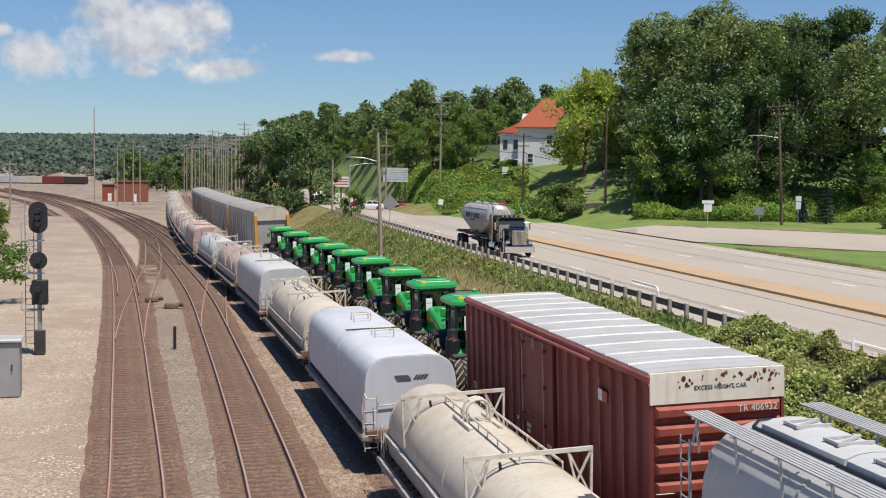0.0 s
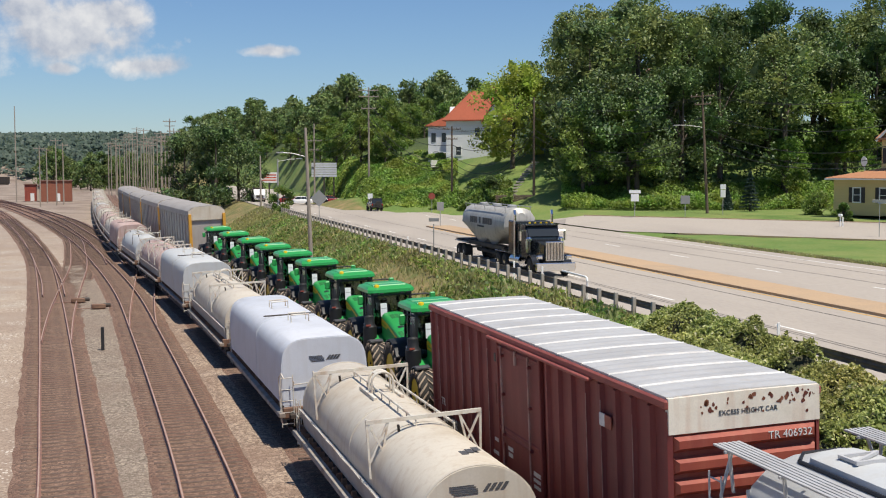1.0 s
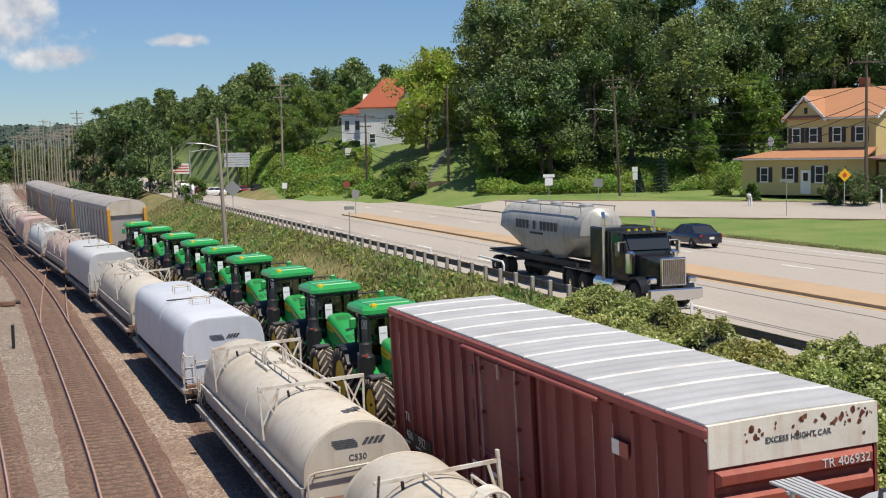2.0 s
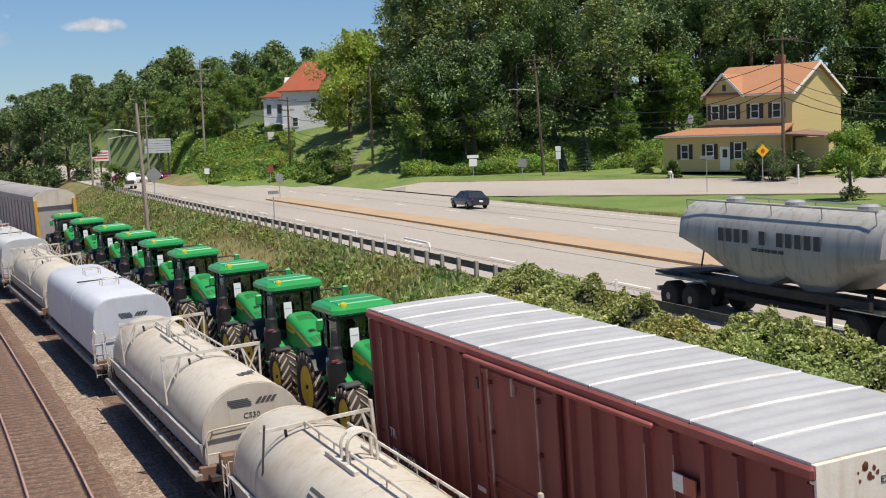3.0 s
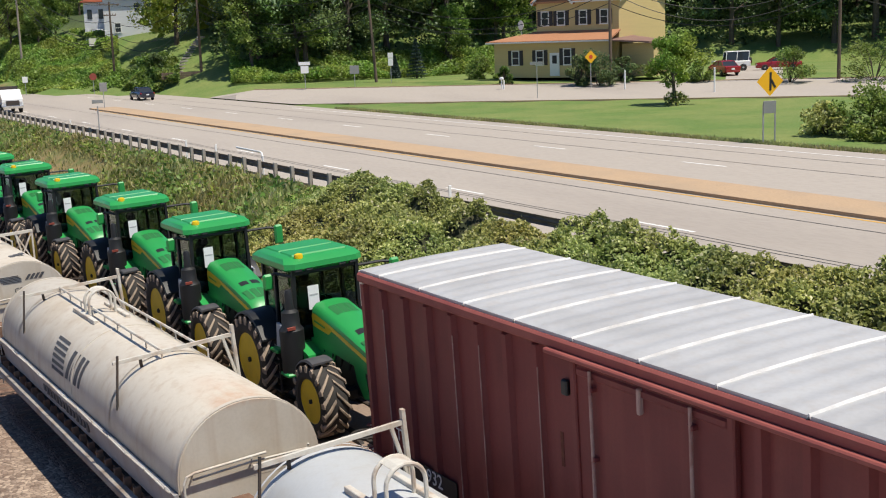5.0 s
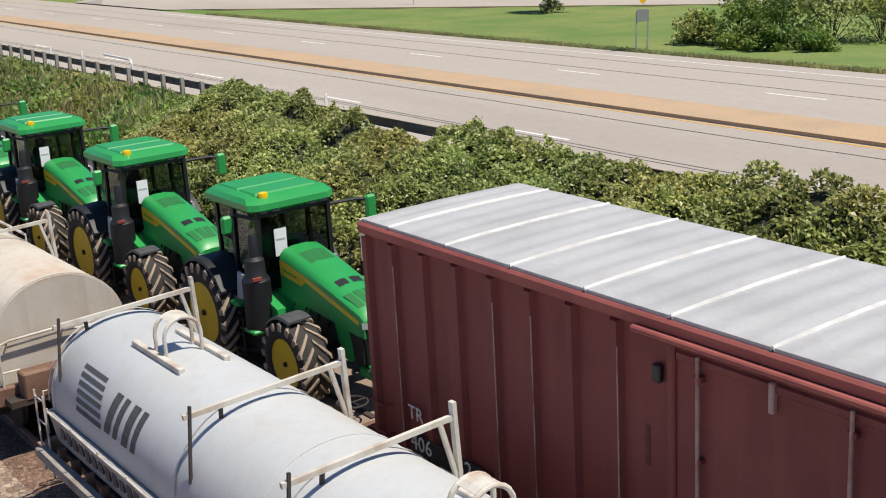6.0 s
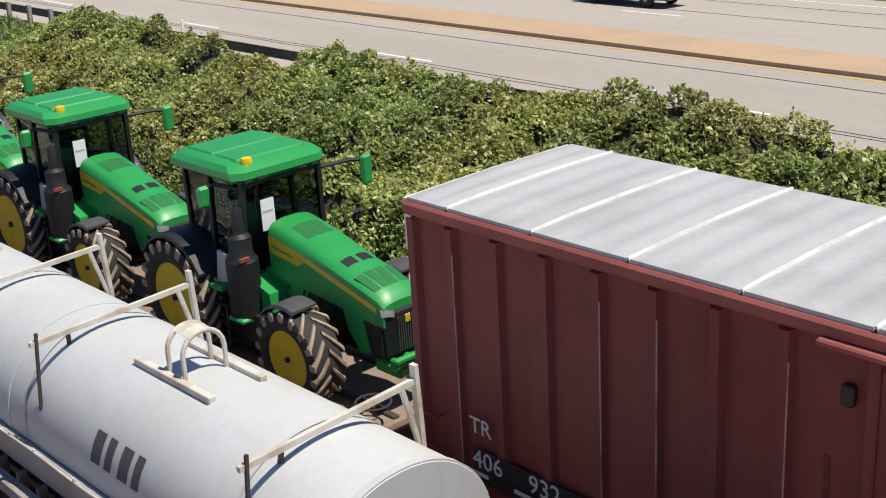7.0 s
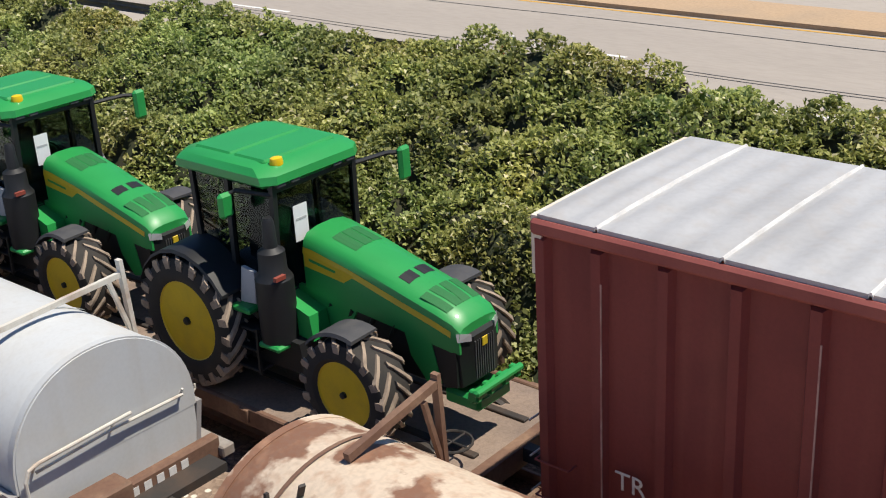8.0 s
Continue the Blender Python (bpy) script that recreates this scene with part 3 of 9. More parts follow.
def track(line, y0, y1, name, tie_from, tie_to, drop=0.0):
    pts = [(line(y), y) for y in spread(([(y0, min(200, y1), 4)] if y0 < 200 else []) + ([(max(200, y0), y1, 12)] if y1 > 200 else []))]
    ob = thing("track_" + name, "rusty rails on weathered wooden ties in brown ballast", "railway track", kind="structure")
    for side in (-0.755, 0.755):
        r = Shape()
        prof = [(-0.07, -0.16), (0.07, -0.16), (0.07, -0.145), (0.012, -0.12), (0.012, -0.05), (0.037, -0.035), (0.037, 0.0), (-0.037, 0.0), (-0.037, -0.035), (-0.012, -0.05), (-0.012, -0.12), (-0.07, -0.145)]
        v, n = [], len(prof)
        for x, y in pts:
            v += [(x + side + a, y, b) for a, b in prof]
        r.add(v, [(i * n + k, i * n + (k + 1) % n, (i + 1) * n + (k + 1) % n, (i + 1) * n + k) for i in range(len(pts) - 1) for k in range(n)])
        rail = part("rail", r, "rail", ob)
        head = Shape()
        for (xa, ya), (xb, yb) in zip(pts, pts[1:]):
            head.add([(xa + side - 0.02, ya, 0.002), (xa + side + 0.02, ya, 0.002), (xb + side + 0.02, yb, 0.002), (xb + side - 0.02, yb, 0.002)], [(0, 1, 2, 3)])
        part("rail_head", head, "rail_top", rail, "shiny worn running surface")
    bed = Shape()
    v, n = [], 4
    fine = [(line(y), y) for y in spread(([(y0, min(130, y1), 1.0)] if y0 < 130 else []) + ([(max(130, y0), y1, 8)] if y1 > 130 else []))]
    for x, y in fine:
        wa, wb = (0.10 * noise.noise((x0, y * 0.7, len(name))) + 0.10 * noise.noise((x0, y * 2.1, 5.0)) for x0 in (0.0, 9.0))
        v += [(x - 1.62 + wa, y, -0.235 - drop), (x - 1.36 + wa, y, -0.18 - drop), (x + 1.36 + wb, y, -0.18 - drop), (x + 1.62 + wb, y, -0.235 - drop)]
    bed.add(v, [(i * n + k, i * n + k + 1, (i + 1) * n + k + 1, (i + 1) * n + k) for i in range(len(fine) - 1) for k in range(3)])
    part("ballast_bed", bed, "ballast", ob, "rust-stained stone ballast")
    rng = random.Random(len(name) + 7)
    meshes = []
    for k in range(4):
        s = Shape().box((0, 0, -0.085), (2.6, 0.22, 0.17), 0.02)
        meshes.append(s.mesh("tie", "tie"))
    y = tie_from
    while y < tie_to:
        t = part("tie", rng.choice(meshes), "tie", ob)
        t.matrix_basis = pose(line(y) + rng.uniform(-0.06, 0.06), y, -0.165 - drop + rng.uniform(-0.012, 0.006), 0, 0, math.degrees(math.atan(line(y - 0.5) - line(y + 0.5))) + rng.uniform(-1.2, 1.2))
        y += 0.53 + rng.uniform(-0.02, 0.02)
    s = Shape()
    while y < min(y1, 230):
        s.box((line(y), y, -0.25 - drop), (2.6, 0.22, 0.17))
        y += 0.53
    tagged(part("far_ties", s, "tie", ob), kind="stuff")


def drift(y):
    """Sideways bend of the two train tracks: a curve that runs out past y = 105."""
    if y < 105:
        return BEND * y * y
    return BEND * 105 * 105 - 4.2 * (1 - math.exp(-(y - 105) / 60)) - 0.02 * (y - 105)


def beside(x0):
    return lambda y: x0 + drift(y)


track(beside(7.02), -60, 420, "coil", 24, 60)
track(beside(11.1), -60, 420, "mixed", -6, 40)
MAT["apron"] = stone_material("loose brown ballast", (0.12, 0.075, 0.055), (0.52, 0.40, 0.30), 8.5, (0.24, 0.155, 0.11))
MAT["apron_grey"] = stone_material("trodden grey gravel", (0.12, 0.088, 0.066), (0.42, 0.345, 0.27), 9, (0.24, 0.18, 0.138))


def apron(name, left, right, y0, y1, mat, z, label):
    """A sheet of stones between two lines along the tracks."""
    ys, v, n = spread([(y0, y1, 1.0)]), [], 5
    for y in ys:
        a, b = left(y), right(y)
        for k in range(n):
            u = k / (n - 1)
            wave = 0.16 * noise.noise((k * 3.0, y * 0.6, z * 50)) if 0 < k < n - 1 else 0.22 * noise.noise((k * 3.0, y * 0.9, 2.0))
            v.append((a + (b - a) * u + wave, y, z + (0.03 * noise.noise((u * 9, y * 0.8, 4.0)) + 0.02 if 0 < k < n - 1 else -0.03)))
    s = Shape().add(v, [(i * n + k, i * n + k + 1, (i + 1) * n + k + 1, (i + 1) * n + k) for i in range(len(ys) - 1) for k in range(n - 1)])
    setting(name, s, mat, label, "ballast")


MAIN = bent([(2.5, 8), (2.15, 35), (1.75, 49), (1.15, 65), (0.1, 89), (-1.8, 115), (-5.6, 157), (-13.7, 221), (-31.5, 327), (-64, 473), (-90, 580)])
SECOND = bent([(-0.4, 8), (-1.7, 35), (-2.55, 49), (-3.6, 66), (-5.2, 90), (-8.1, 127), (-14.6, 186), (-27.7, 281), (-51.6, 408), (-76, 504), (-95, 570)])
track(MAIN, 8, 540, "main", 24, 118)
track(SECOND, 8, 540, "second", 24, 118)
apron("ballast_apron", lambda y: MAIN(y) + 1.35, lambda y: 7.02 + drift(y) - 1.2, 8, 120, "apron", -0.205, "loose brown ballast beside the freight track")
apron("ballast_middle", lambda y: SECOND(y) + 1.3, lambda y: MAIN(y) - 1.3, 8, 118, "apron_grey", -0.21, "trodden grey-brown gravel between the tracks")
# turnouts and the ladder of yard tracks
track(bent([(1.35, 58), (0.95, 70), (1.15, 85), (1.55, 100), (1.75, 115), (0.7, 135), (-1.4, 151), (-8.7, 217), (-18.2, 275), (-45, 412), (-80, 540)]), 70, 470, "lead", 84, 112, 0.016)
track(bent([(-3.2, 58), (-3.55, 66), (-3.9, 80), (-4.0, 95), (-4.1, 115), (-4.8, 135), (-5.9, 157), (-8.8, 185), (-12, 210)]), 66, 160, "crossover", 78, 100, 0.020)
track(bent([(-3, 60), (-4.6, 85), (-6.0, 105), (-10.5, 150), (-18, 210), (-32, 300), (-58, 420), (-90, 540), (-120, 640)]), 90, 520, "yard_a", 100, 101, 0.012)
track(bent([(0, 100), (-1.5, 130), (-5, 170), (-12, 230), (-25, 310), (-52, 430), (-85, 550), (-100, 600)]), 118, 520, "yard_b", 130, 131, 0.024)
track(bent([(-20, 200), (-30, 260), (-46, 340), (-80, 460), (-120, 580), (-150, 660)]), 240, 640, "yard_c", 250, 251, 0.03)
# ---- rolling stock; every car stands with its middle at y = 0 on rails at z = 0 ----
MAT["tractor_green"] = material("glossy tractor green", (0.022, 0.29, 0.065), 0.42, spots=(0.018, 0.24, 0.055), scale=1.5, amount=0.4, fine_amount=0.04, coat=0.15)
MAT["tractor_yellow"] = material("tractor yellow", (0.66, 0.47, 0.02), 0.4, spots=(0.5, 0.36, 0.03), scale=3, amount=0.5, fine_amount=0.08)
MAT["tyre"] = material("dusty tyre rubber", (0.028, 0.026, 0.024), 0.9, spots=(0.05, 0.042, 0.035), scale=3, amount=0.5, fine=40, fine_amount=0.2)
MAT["tyre_lug"] = material("muddy tyre lugs", (0.36, 0.28, 0.21), 0.95, spots=(0.10, 0.08, 0.065), scale=4, amount=0.6, fine=40, fine_amount=0.25)
MAT["tractor_black"] = material("black moulded plastic", (0.012, 0.0125, 0.014), 0.55, fine=30, fine_amount=0.1)
MAT["fender_grey"] = material("dusty fender plastic", (0.055, 0.055, 0.06), 0.7, spots=(0.10, 0.095, 0.09), scale=3, amount=0.5)
MAT["screen_green"] = material("dark green screen", (0.012, 0.15, 0.035), 0.7, fine=60, fine_amount=0.4)
MAT["galvanised_print"] = material("grey print", (0.45, 0.45, 0.46), 0.8)
MAT["cab_glass"] = glass_material("cab glass", (0.34, 0.40, 0.40))
MAT["interior"] = material("cab interior", (0.05, 0.048, 0.045), 0.7)
MAT["paper"] = material("paper", (0.80, 0.80, 0.80), 0.8, fine_amount=0.05)
MAT["beacon"] = material("amber beacon", (0.75, 0.50, 0.01), 0.3, fine_amount=0)
MAT["lamp_glass"] = material("lamp lens", (0.75, 0.76, 0.78), 0.15, metal=0.5, fine_amount=0)
MAT["deck_wood"] = material("worn flatcar deck", (0.27, 0.20, 0.155), 0.9, spots=(0.16, 0.12, 0.10), scale=1.2, amount=0.6, fine=20, fine_amount=0.35, bump=0.3)
MAT["handrail"] = material("off-white handrail", (0.60, 0.57, 0.50), 0.6, spots=(0.35, 0.22, 0.14), scale=3, amount=0.6)
# the shade on the lower flank is put into this grey; streaks are grime
MAT["shade_panel"] = material("grey lower side", (0.33, 0.33, 0.34), 0.6, spots=(0.25, 0.22, 0.19), scale=1.2, amount=0.6, streak=((0.22, 0.15, 0.10), 0.4))
MAT["autorack_grey"] = material("autorack panel grey", (0.40, 0.37, 0.34), 0.6, metal=0.2, spots=(0.30, 0.27, 0.24), scale=0.6, amount=0.5, streak=((0.3, 0.24, 0.19), 0.4))
MAT["autorack_yellow"] = material("autorack yellow", (0.60, 0.31, 0.035), 0.6, spots=(0.45, 0.2, 0.03), scale=1.5, amount=0.5)
MAT["logo_grey"] = material("faded black marking", (0.075, 0.075, 0.08), 0.7, fine=14, fine_amount=0.2)
MAT["stencil_white"] = material("stencil white", (0.66, 0.64, 0.62), 0.7, fine=15, fine_amount=0.3)
MAT["rust_patch"] = material("rust blotch", (0.12, 0.03, 0.018), 0.9, spots=(0.22, 0.08, 0.04), scale=6, amount=0.8)

WHEEL = Shape().lathe([(-0.07, 0.10), (-0.07, 0.44), (-0.05, 0.49), (-0.02, 0.46), (0.06, 0.455), (0.06, 0.38), (0.02, 0.35), (0.03, 0.14), (0.07, 0.12)], (0, 0, 0), "x", 20).mesh("wheel", "dark_steel", True)


def bogie(parent, y):
    s = Shape()
    for x in (-1.0, 1.0):
        s.solid([(x - 0.07, -1.05, 0.40), (x + 0.07, -1.05, 0.40), (x - 0.07, 1.05, 0.40), (x + 0.07, 1.05, 0.40), (x - 0.07, -0.95, 0.60), (x + 0.07, -0.95, 0.60),
                 (x - 0.07, 0.95, 0.60), (x + 0.07, 0.95, 0.60), (x - 0.07, -0.4, 0.78), (x + 0.07, -0.4, 0.78), (x - 0.07, 0.4, 0.78), (x + 0.07, 0.4, 0.78), (x - 0.07, 0, 0.24), (x + 0.07, 0, 0.24)])
        for yy in (-0.87, 0.87):
            s.lathe([(-0.1, 0.13), (0.1, 0.13)], (x * 1.08, yy, 0.46), "x", 12)
    s.box((0, 0, 0.62), (2.1, 0.5, 0.3), 0.04)
    for yy in (-0.87, 0.87):
        s.tube([(-0.8, yy, 0.46), (0.8, yy, 0.46)], 0.08)
    b = part("bogie", s, "dark_steel", parent, m=pose(0, y, 0))
    for x in (-0.755, 0.755):
        for yy in (-0.87, 0.87):
            part("wheel", WHEEL, "dark_steel", b, m=pose(x, yy, 0.46, 0, 0, 180 if x > 0 else 0))


def coupler(parent, y, d):
    s = Shape().bar((0, y, 0.82), (0, y + d * 0.75, 0.82), 0.16, 0.2)
    s.box((0, y + d * 0.8, 0.82), (0.26, 0.3, 0.28), 0.05)
    part("coupler", s, "dark_steel", parent, "rusty knuckle coupler")


def ladder(parent, x, y, z0, z1, w, mat, across="y"):
    s = Shape()
    d = Vector((0, w / 2, 0)) if across == "y" else Vector((w / 2, 0, 0))
    c = Vector((x, y, 0))
    for k in (-1, 1):
        s.tube([c + d * k + Vector((0, 0, z0)), c + d * k + Vector((0, 0, z1))], 0.018, 6)
    n = int((z1 - z0) / 0.38)
    for i in range(n + 1):
        z = z0 + 0.1 + i * (z1 - z0 - 0.2) / max(n, 1)
        s.tube([c - d + Vector((0, 0, z)), c + d + Vector((0, 0, z))], 0.014, 6)
    part("ladder", s, mat, parent)


def brake_wheel(parent, p, mat="frame_brown", axis="y"):
    s = Shape()
    ring = []
    for k in range(17):
        a = 2 * math.pi * k / 16
        ring.append((p[0] + 0.27 * math.cos(a), p[1], p[2] + 0.27 * math.sin(a)) if axis == "y" else (p[0] + 0.27 * math.cos(a), p[1] + 0.27 * math.sin(a), p[2]))
    s.tube(ring, 0.02, 6)
    for k in range(0, 16, 4):
        s.tube([p, ring[k]], 0.014, 5)
    part("brake_wheel", s, mat, parent, "spoked hand-brake wheel")


def boxcar():
    t = thing("boxcar", "oxide red steel boxcar with ribbed sides and pale metal roof", "boxcar")
    L, W = 15.55, 3.0
    h, e = L / 2, W / 2
    body = part("body", Shape().box((0, 0, 3.01), (W - 0.14, L - 0.12, 3.92), 0.02), "boxcar_red", t)
    for side in (-1, 1):
        # side posts: hat-shaped pressings, with none across the door
        post = Shape().solid([(0, -0.10, -1.74), (0, 0.10, -1.74), (0, -0.10, 1.74), (0, 0.10, 1.74), (side * 0.085, -0.055, -1.72), (side * 0.085, 0.055, -1.72), (side * 0.085, -0.055, 1.70), (side * 0.085, 0.055, 1.70)]).mesh("side_post", "boxcar_red")
        for y in (7.68, 7.0, 6.24, 5.48, 4.72, 3.96, 3.2, 2.44, -1.8, -2.5, -3.25, -4.0, -4.75, -5.5, -6.22, -7.0, -7.68):
            part("side_post", post, "boxcar_red", t, m=pose(side * (e - 0.07), y, 3.06))
            if y in (7.0, 4.72, 3.96, 2.44, -4.0, -6.22, -4.75):
                # sunlight catching the post's edge, painted as a pale strip
                part("worn_edge", Shape().box((side * (e + 0.012), y - 0.062, 2.9), (0.012, 0.016, 3.1)), "worn_edge", t, "pale strip painted as sunlight on the post's edge")
        part("top_chord", Shape().box((side * (e - 0.01), 0, 4.90), (0.14, L, 0.17), 0.035), "chord_lit_red", t, "sunlit-toned red top rail")
        part("side_sill", Shape().box((side * (e - 0.03), 0, 1.13), (0.12, L - 0.1, 0.24), 0.02), "boxcar_red", t)
        x = side * (e + 0.045)
        x = side * (e - 0.03)
        d = part("plug_door", Shape().box((x, 0.05, 2.93), (0.09, 3.04, 3.6), 0.03), "boxcar_red", t)
        for y in (1.52, -1.42):
            part("door_stile", Shape().box((x + side * 0.05, y, 2.93), (0.07, 0.12, 3.62), 0.02), "boxcar_red", d)
        for z in (1.22, 2.62, 4.62):
            part("door_rib", Shape().box((x + side * 0.045, 0.05, z), (0.06, 2.82, 0.12), 0.025), "boxcar_red", d)
        part("door_rib", Shape().solid([(x + side * 0.04, -0.78, 2.56), (x + side * 0.04, 1.05, 2.56), (x + side * 0.075, -0.78, 2.50), (x + side * 0.075, 1.05, 2.50), (x + side * 0.04, -0.78, 2.44), (x + side * 0.04, 1.05, 2.44)]), "boxcar_red", d)
        for y in (1.1, -0.8):
            s = Shape().tube([(x + side * 0.11, y, 1.15), (x + side * 0.11, y, 4.70)], 0.024, 8)
            rod = part("lock_rod", s, "worn_edge", d, "pale worn lock rod")
            for z in (1.5, 2.5, 3.5, 4.45):
                part("rod_bracket", Shape().box((x + side * 0.08, y, z), (0.09, 0.11, 0.07), 0.01), "boxcar_red", rod)
        part("door_bracket", Shape().box((x + side * 0.07, 0.15, 4.52), (0.08, 0.07, 0.34), 0.015), "worn_edge", d)
        part("door_handle", Shape().box((x + side * 0.10, 1.02, 2.05), (0.04, 0.05, 0.5), 0.01), "boxcar_red", d)
        s = Shape().box((x + side * 0.10, -1.2, 4.80), (0.15, 6.5, 0.075), 0.02)
        part("door_track", s, "chord_lit_red", t, "sun-faded red door track")
        part("door_track", Shape().box((x + side * 0.04, -1.2, 1.06), (0.16, 6.4, 0.10), 0.015), "boxcar_red", t)
        part("door_stop", Shape().box((side * (e - 0.02), 1.78, 4.30), (0.08, 0.13, 0.22), 0.02), "black_patch", t)
        part("scuff", Shape().box((side * (e - 0.066), 1.98, 3.35), (0.006, 0.07, 0.5)), "rust_patch", t, "dark scuffed patch")
        # data stencils
        for y, z, w, hh in ((1.95, 2.15, 0.5, 0.09), (2.05, 1.8, 0.55, 0.09), (-1.1, 2.0, 0.5, 0.1), (-1.1, 1.85, 0.55, 0.08), (-1.1, 1.7, 0.5, 0.08), (0.75, 2.2, 0.35, 0.1), (0.75, 2.05, 0.3, 0.1), (4.2, 1.55, 0.28, 0.28)):
            part("stencil", Shape().box((side * (e + 0.018 if abs(y) < 1.6 else e - 0.065), y, z), (0.012, w, hh)), "stencil_white", t)
        part("number_panel", Shape().box((side * (e + 0.02), side * -0.0 + (h - 2.0) * 1, 1.74), (0.012, 1.9, 0.46)), "black_patch", t, "black painted number panel")
        turn = pose(0, 0, 0, 90, 0, -90) if side < 0 else pose(0, 0, 0, 90, 0, 90)
        xx = side * (e + 0.03)
        words("TR", 0.31, "stencil_white", t, pose(xx, h - 1.2, 2.28) @ turn)
        words("406", 0.35, "stencil_white", t, pose(xx, h - (1.3 if side < 0 else 2.7), 1.82) @ turn)
        words("932", 0.35, "stencil_white", t, pose(xx, h - (2.25 if side < 0 else 1.7), 1.82) @ turn)
        for y in (1.1, 1.95):
            part("stencil", Shape().box((side * (e + 0.03), h - y, 1.62), (0.012, 0.4, 0.05)), "stencil_white", t)
        for yy, ww, mm in ((-4.92, 0.26, "stencil_white"), (-5.2, 0.30, "boxcar_end")):
            part("placard_board", Shape().box((side * (e + 0.02), yy, 4.08), (0.03, ww, 0.26), 0.005), mm, t, "small placard board")
        for y in (h - 0.25, -h + 0.25):
            for z in (1.3, 1.75, 2.2):
                s = Shape().tube([(side * (e + 0.1), y - 0.22, z), (side * (e + 0.1), y + 0.22, z)], 0.012, 6)
                for k in (-0.22, 0.22):
                    s.tube([(side * (e - 0.05), y + k, z), (side * (e + 0.1), y + k, z)], 0.012, 6)
                part("grab_iron", s, "boxcar_red", t)
    # roof: cross-corrugated panels with raised seams
    def roof_sheet(y0, y1, waves):
        s, n = Shape(), max(6, int(waves * 8))
        cross = [(-e, 5.03, 0), (-e + 0.12, 5.033, 1), (-0.9, 5.045, 1), (0, 5.055, 1), (0.9, 5.045, 1), (e - 0.12, 5.033, 1), (e, 5.03, 0), (e, 4.97, 0), (-e, 4.97, 0)]
        rings = []
        for i in range(n + 1):
            lift = 0.024 * (1 - math.cos(2 * math.pi * waves * i / n)) / 2
            rings.append([(x, y0 + (y1 - y0) * i / n, z + lift * k) for x, z, k in cross])
        m = len(cross)
        return s.add([p for r in rings for p in r], [(i * m + k, i * m + (k + 1) % m, (i + 1) * m + (k + 1) % m, (i + 1) * m + k) for i in range(n) for k in range(m)] + [tuple(range(m))[::-1], tuple(n * m + k for k in range(m))])
    seams = [h - 0.05] + [6.99 - 1.36 * k for k in range(11)] + [-h + 0.05]
    for k, (b, a) in enumerate(zip(seams, seams[1:])):
        part("roof_panel", roof_sheet(a + 0.02, b - 0.02, 3 if b - a > 1.2 else 2), "roof_metal", t, smooth=True)
        if k:
            seam = Shape().sweep([(-e - 0.01, 5.02), (-0.9, 5.045), (0, 5.055), (0.9, 5.045), (e + 0.01, 5.02), (e + 0.01, 4.99), (-e - 0.01, 4.99)], [(b - 0.022,), (b - 0.008, 1, 1, 0, 0.03), (b + 0.008, 1, 1, 0, 0.03), (b + 0.022,)])
            part("roof_seam", seam, "roof_seam", t, "pale raised roof seam")
    # ends: white top band over horizontal corrugations
    for d in (-1, 1):
        y = d * (h - 0.05)
        part("end_band", Shape().plate([(-e, 5.01), (-0.9, 5.02), (0, 5.03), (0.9, 5.02), (e, 5.01), (e, 4.37), (-e, 4.37)], y - 0.06, y + 0.06), "band_white", t, "chalky white top band with rust spots")
        for i in range(8):
            z = 4.19 - 0.39 * i
            rib = Shape().solid([(sx * (e - 0.06), y - d * 0.02, z + k * 0.17) for sx in (-1, 1) for k in (-1, 1)] + [(sx * (e - 0.16), y + d * 0.13, z + k * 0.07) for sx in (-1, 1) for k in (-1, 1)])
            part("end_rib", rib, "boxcar_end", t)
        part("end_sheet", Shape().box((0, y - d * 0.03, 2.72), (W - 0.02, 0.06, 3.3)), "boxcar_end", t)
        rng = random.Random(5 + d)
        for i in range(46):
            cx, cz = rng.uniform(-0.9, 1.4), 4.95 - abs(rng.gauss(0, 0.14))
            r = rng.uniform(0.015, 0.05)
            pts = [(cx + r * rng.uniform(0.6, 1.3) * math.cos(a), max(4.42, cz + r * rng.uniform(0.7, 1.5) * math.sin(a))) for a in (2 * math.pi * k / 7 for k in range(7))]
            part("rust_spot", Shape().add([(px, y + d * 0.064, pz) for px, pz in pts], [tuple(range(7))]), "rust_patch", t)
        rot = pose(0, 0, 0, 90, 0, 0) if d < 0 else pose(0, 0, 0, 90, 0, 180)
        words("EXCESS HEIGHT CAR", 0.125, "logo_grey", t, pose(-0.05 * d, y + d * 0.066, 4.67) @ rot)
        words("TR 406932", 0.20, "stencil_white", t, pose(-d * 0.85, y + d * 0.135, 4.19) @ rot)
        coupler(t, d * h, d)
        for xx in (-1.25, 1.25):
            for z in (1.2, 1.65, 2.1, 2.55):
                s = Shape().tube([(xx - 0.2, y + d * 0.2, z), (xx + 0.2, y + d * 0.2, z)], 0.012, 6)
                part("grab_iron", s, "handrail", t)
    brake_wheel(t, (0.75, -h - 0.22, 2.6), "dark_steel")
    part("underframe", Shape().box((0, 0, 0.88), (0.7, L, 0.36), 0.03).box((0, 0, 0.97), (2.8, L - 0.3, 0.10)), "dark_steel", t)
    bogie(t, 5.6), bogie(t, -5.6)
    return t


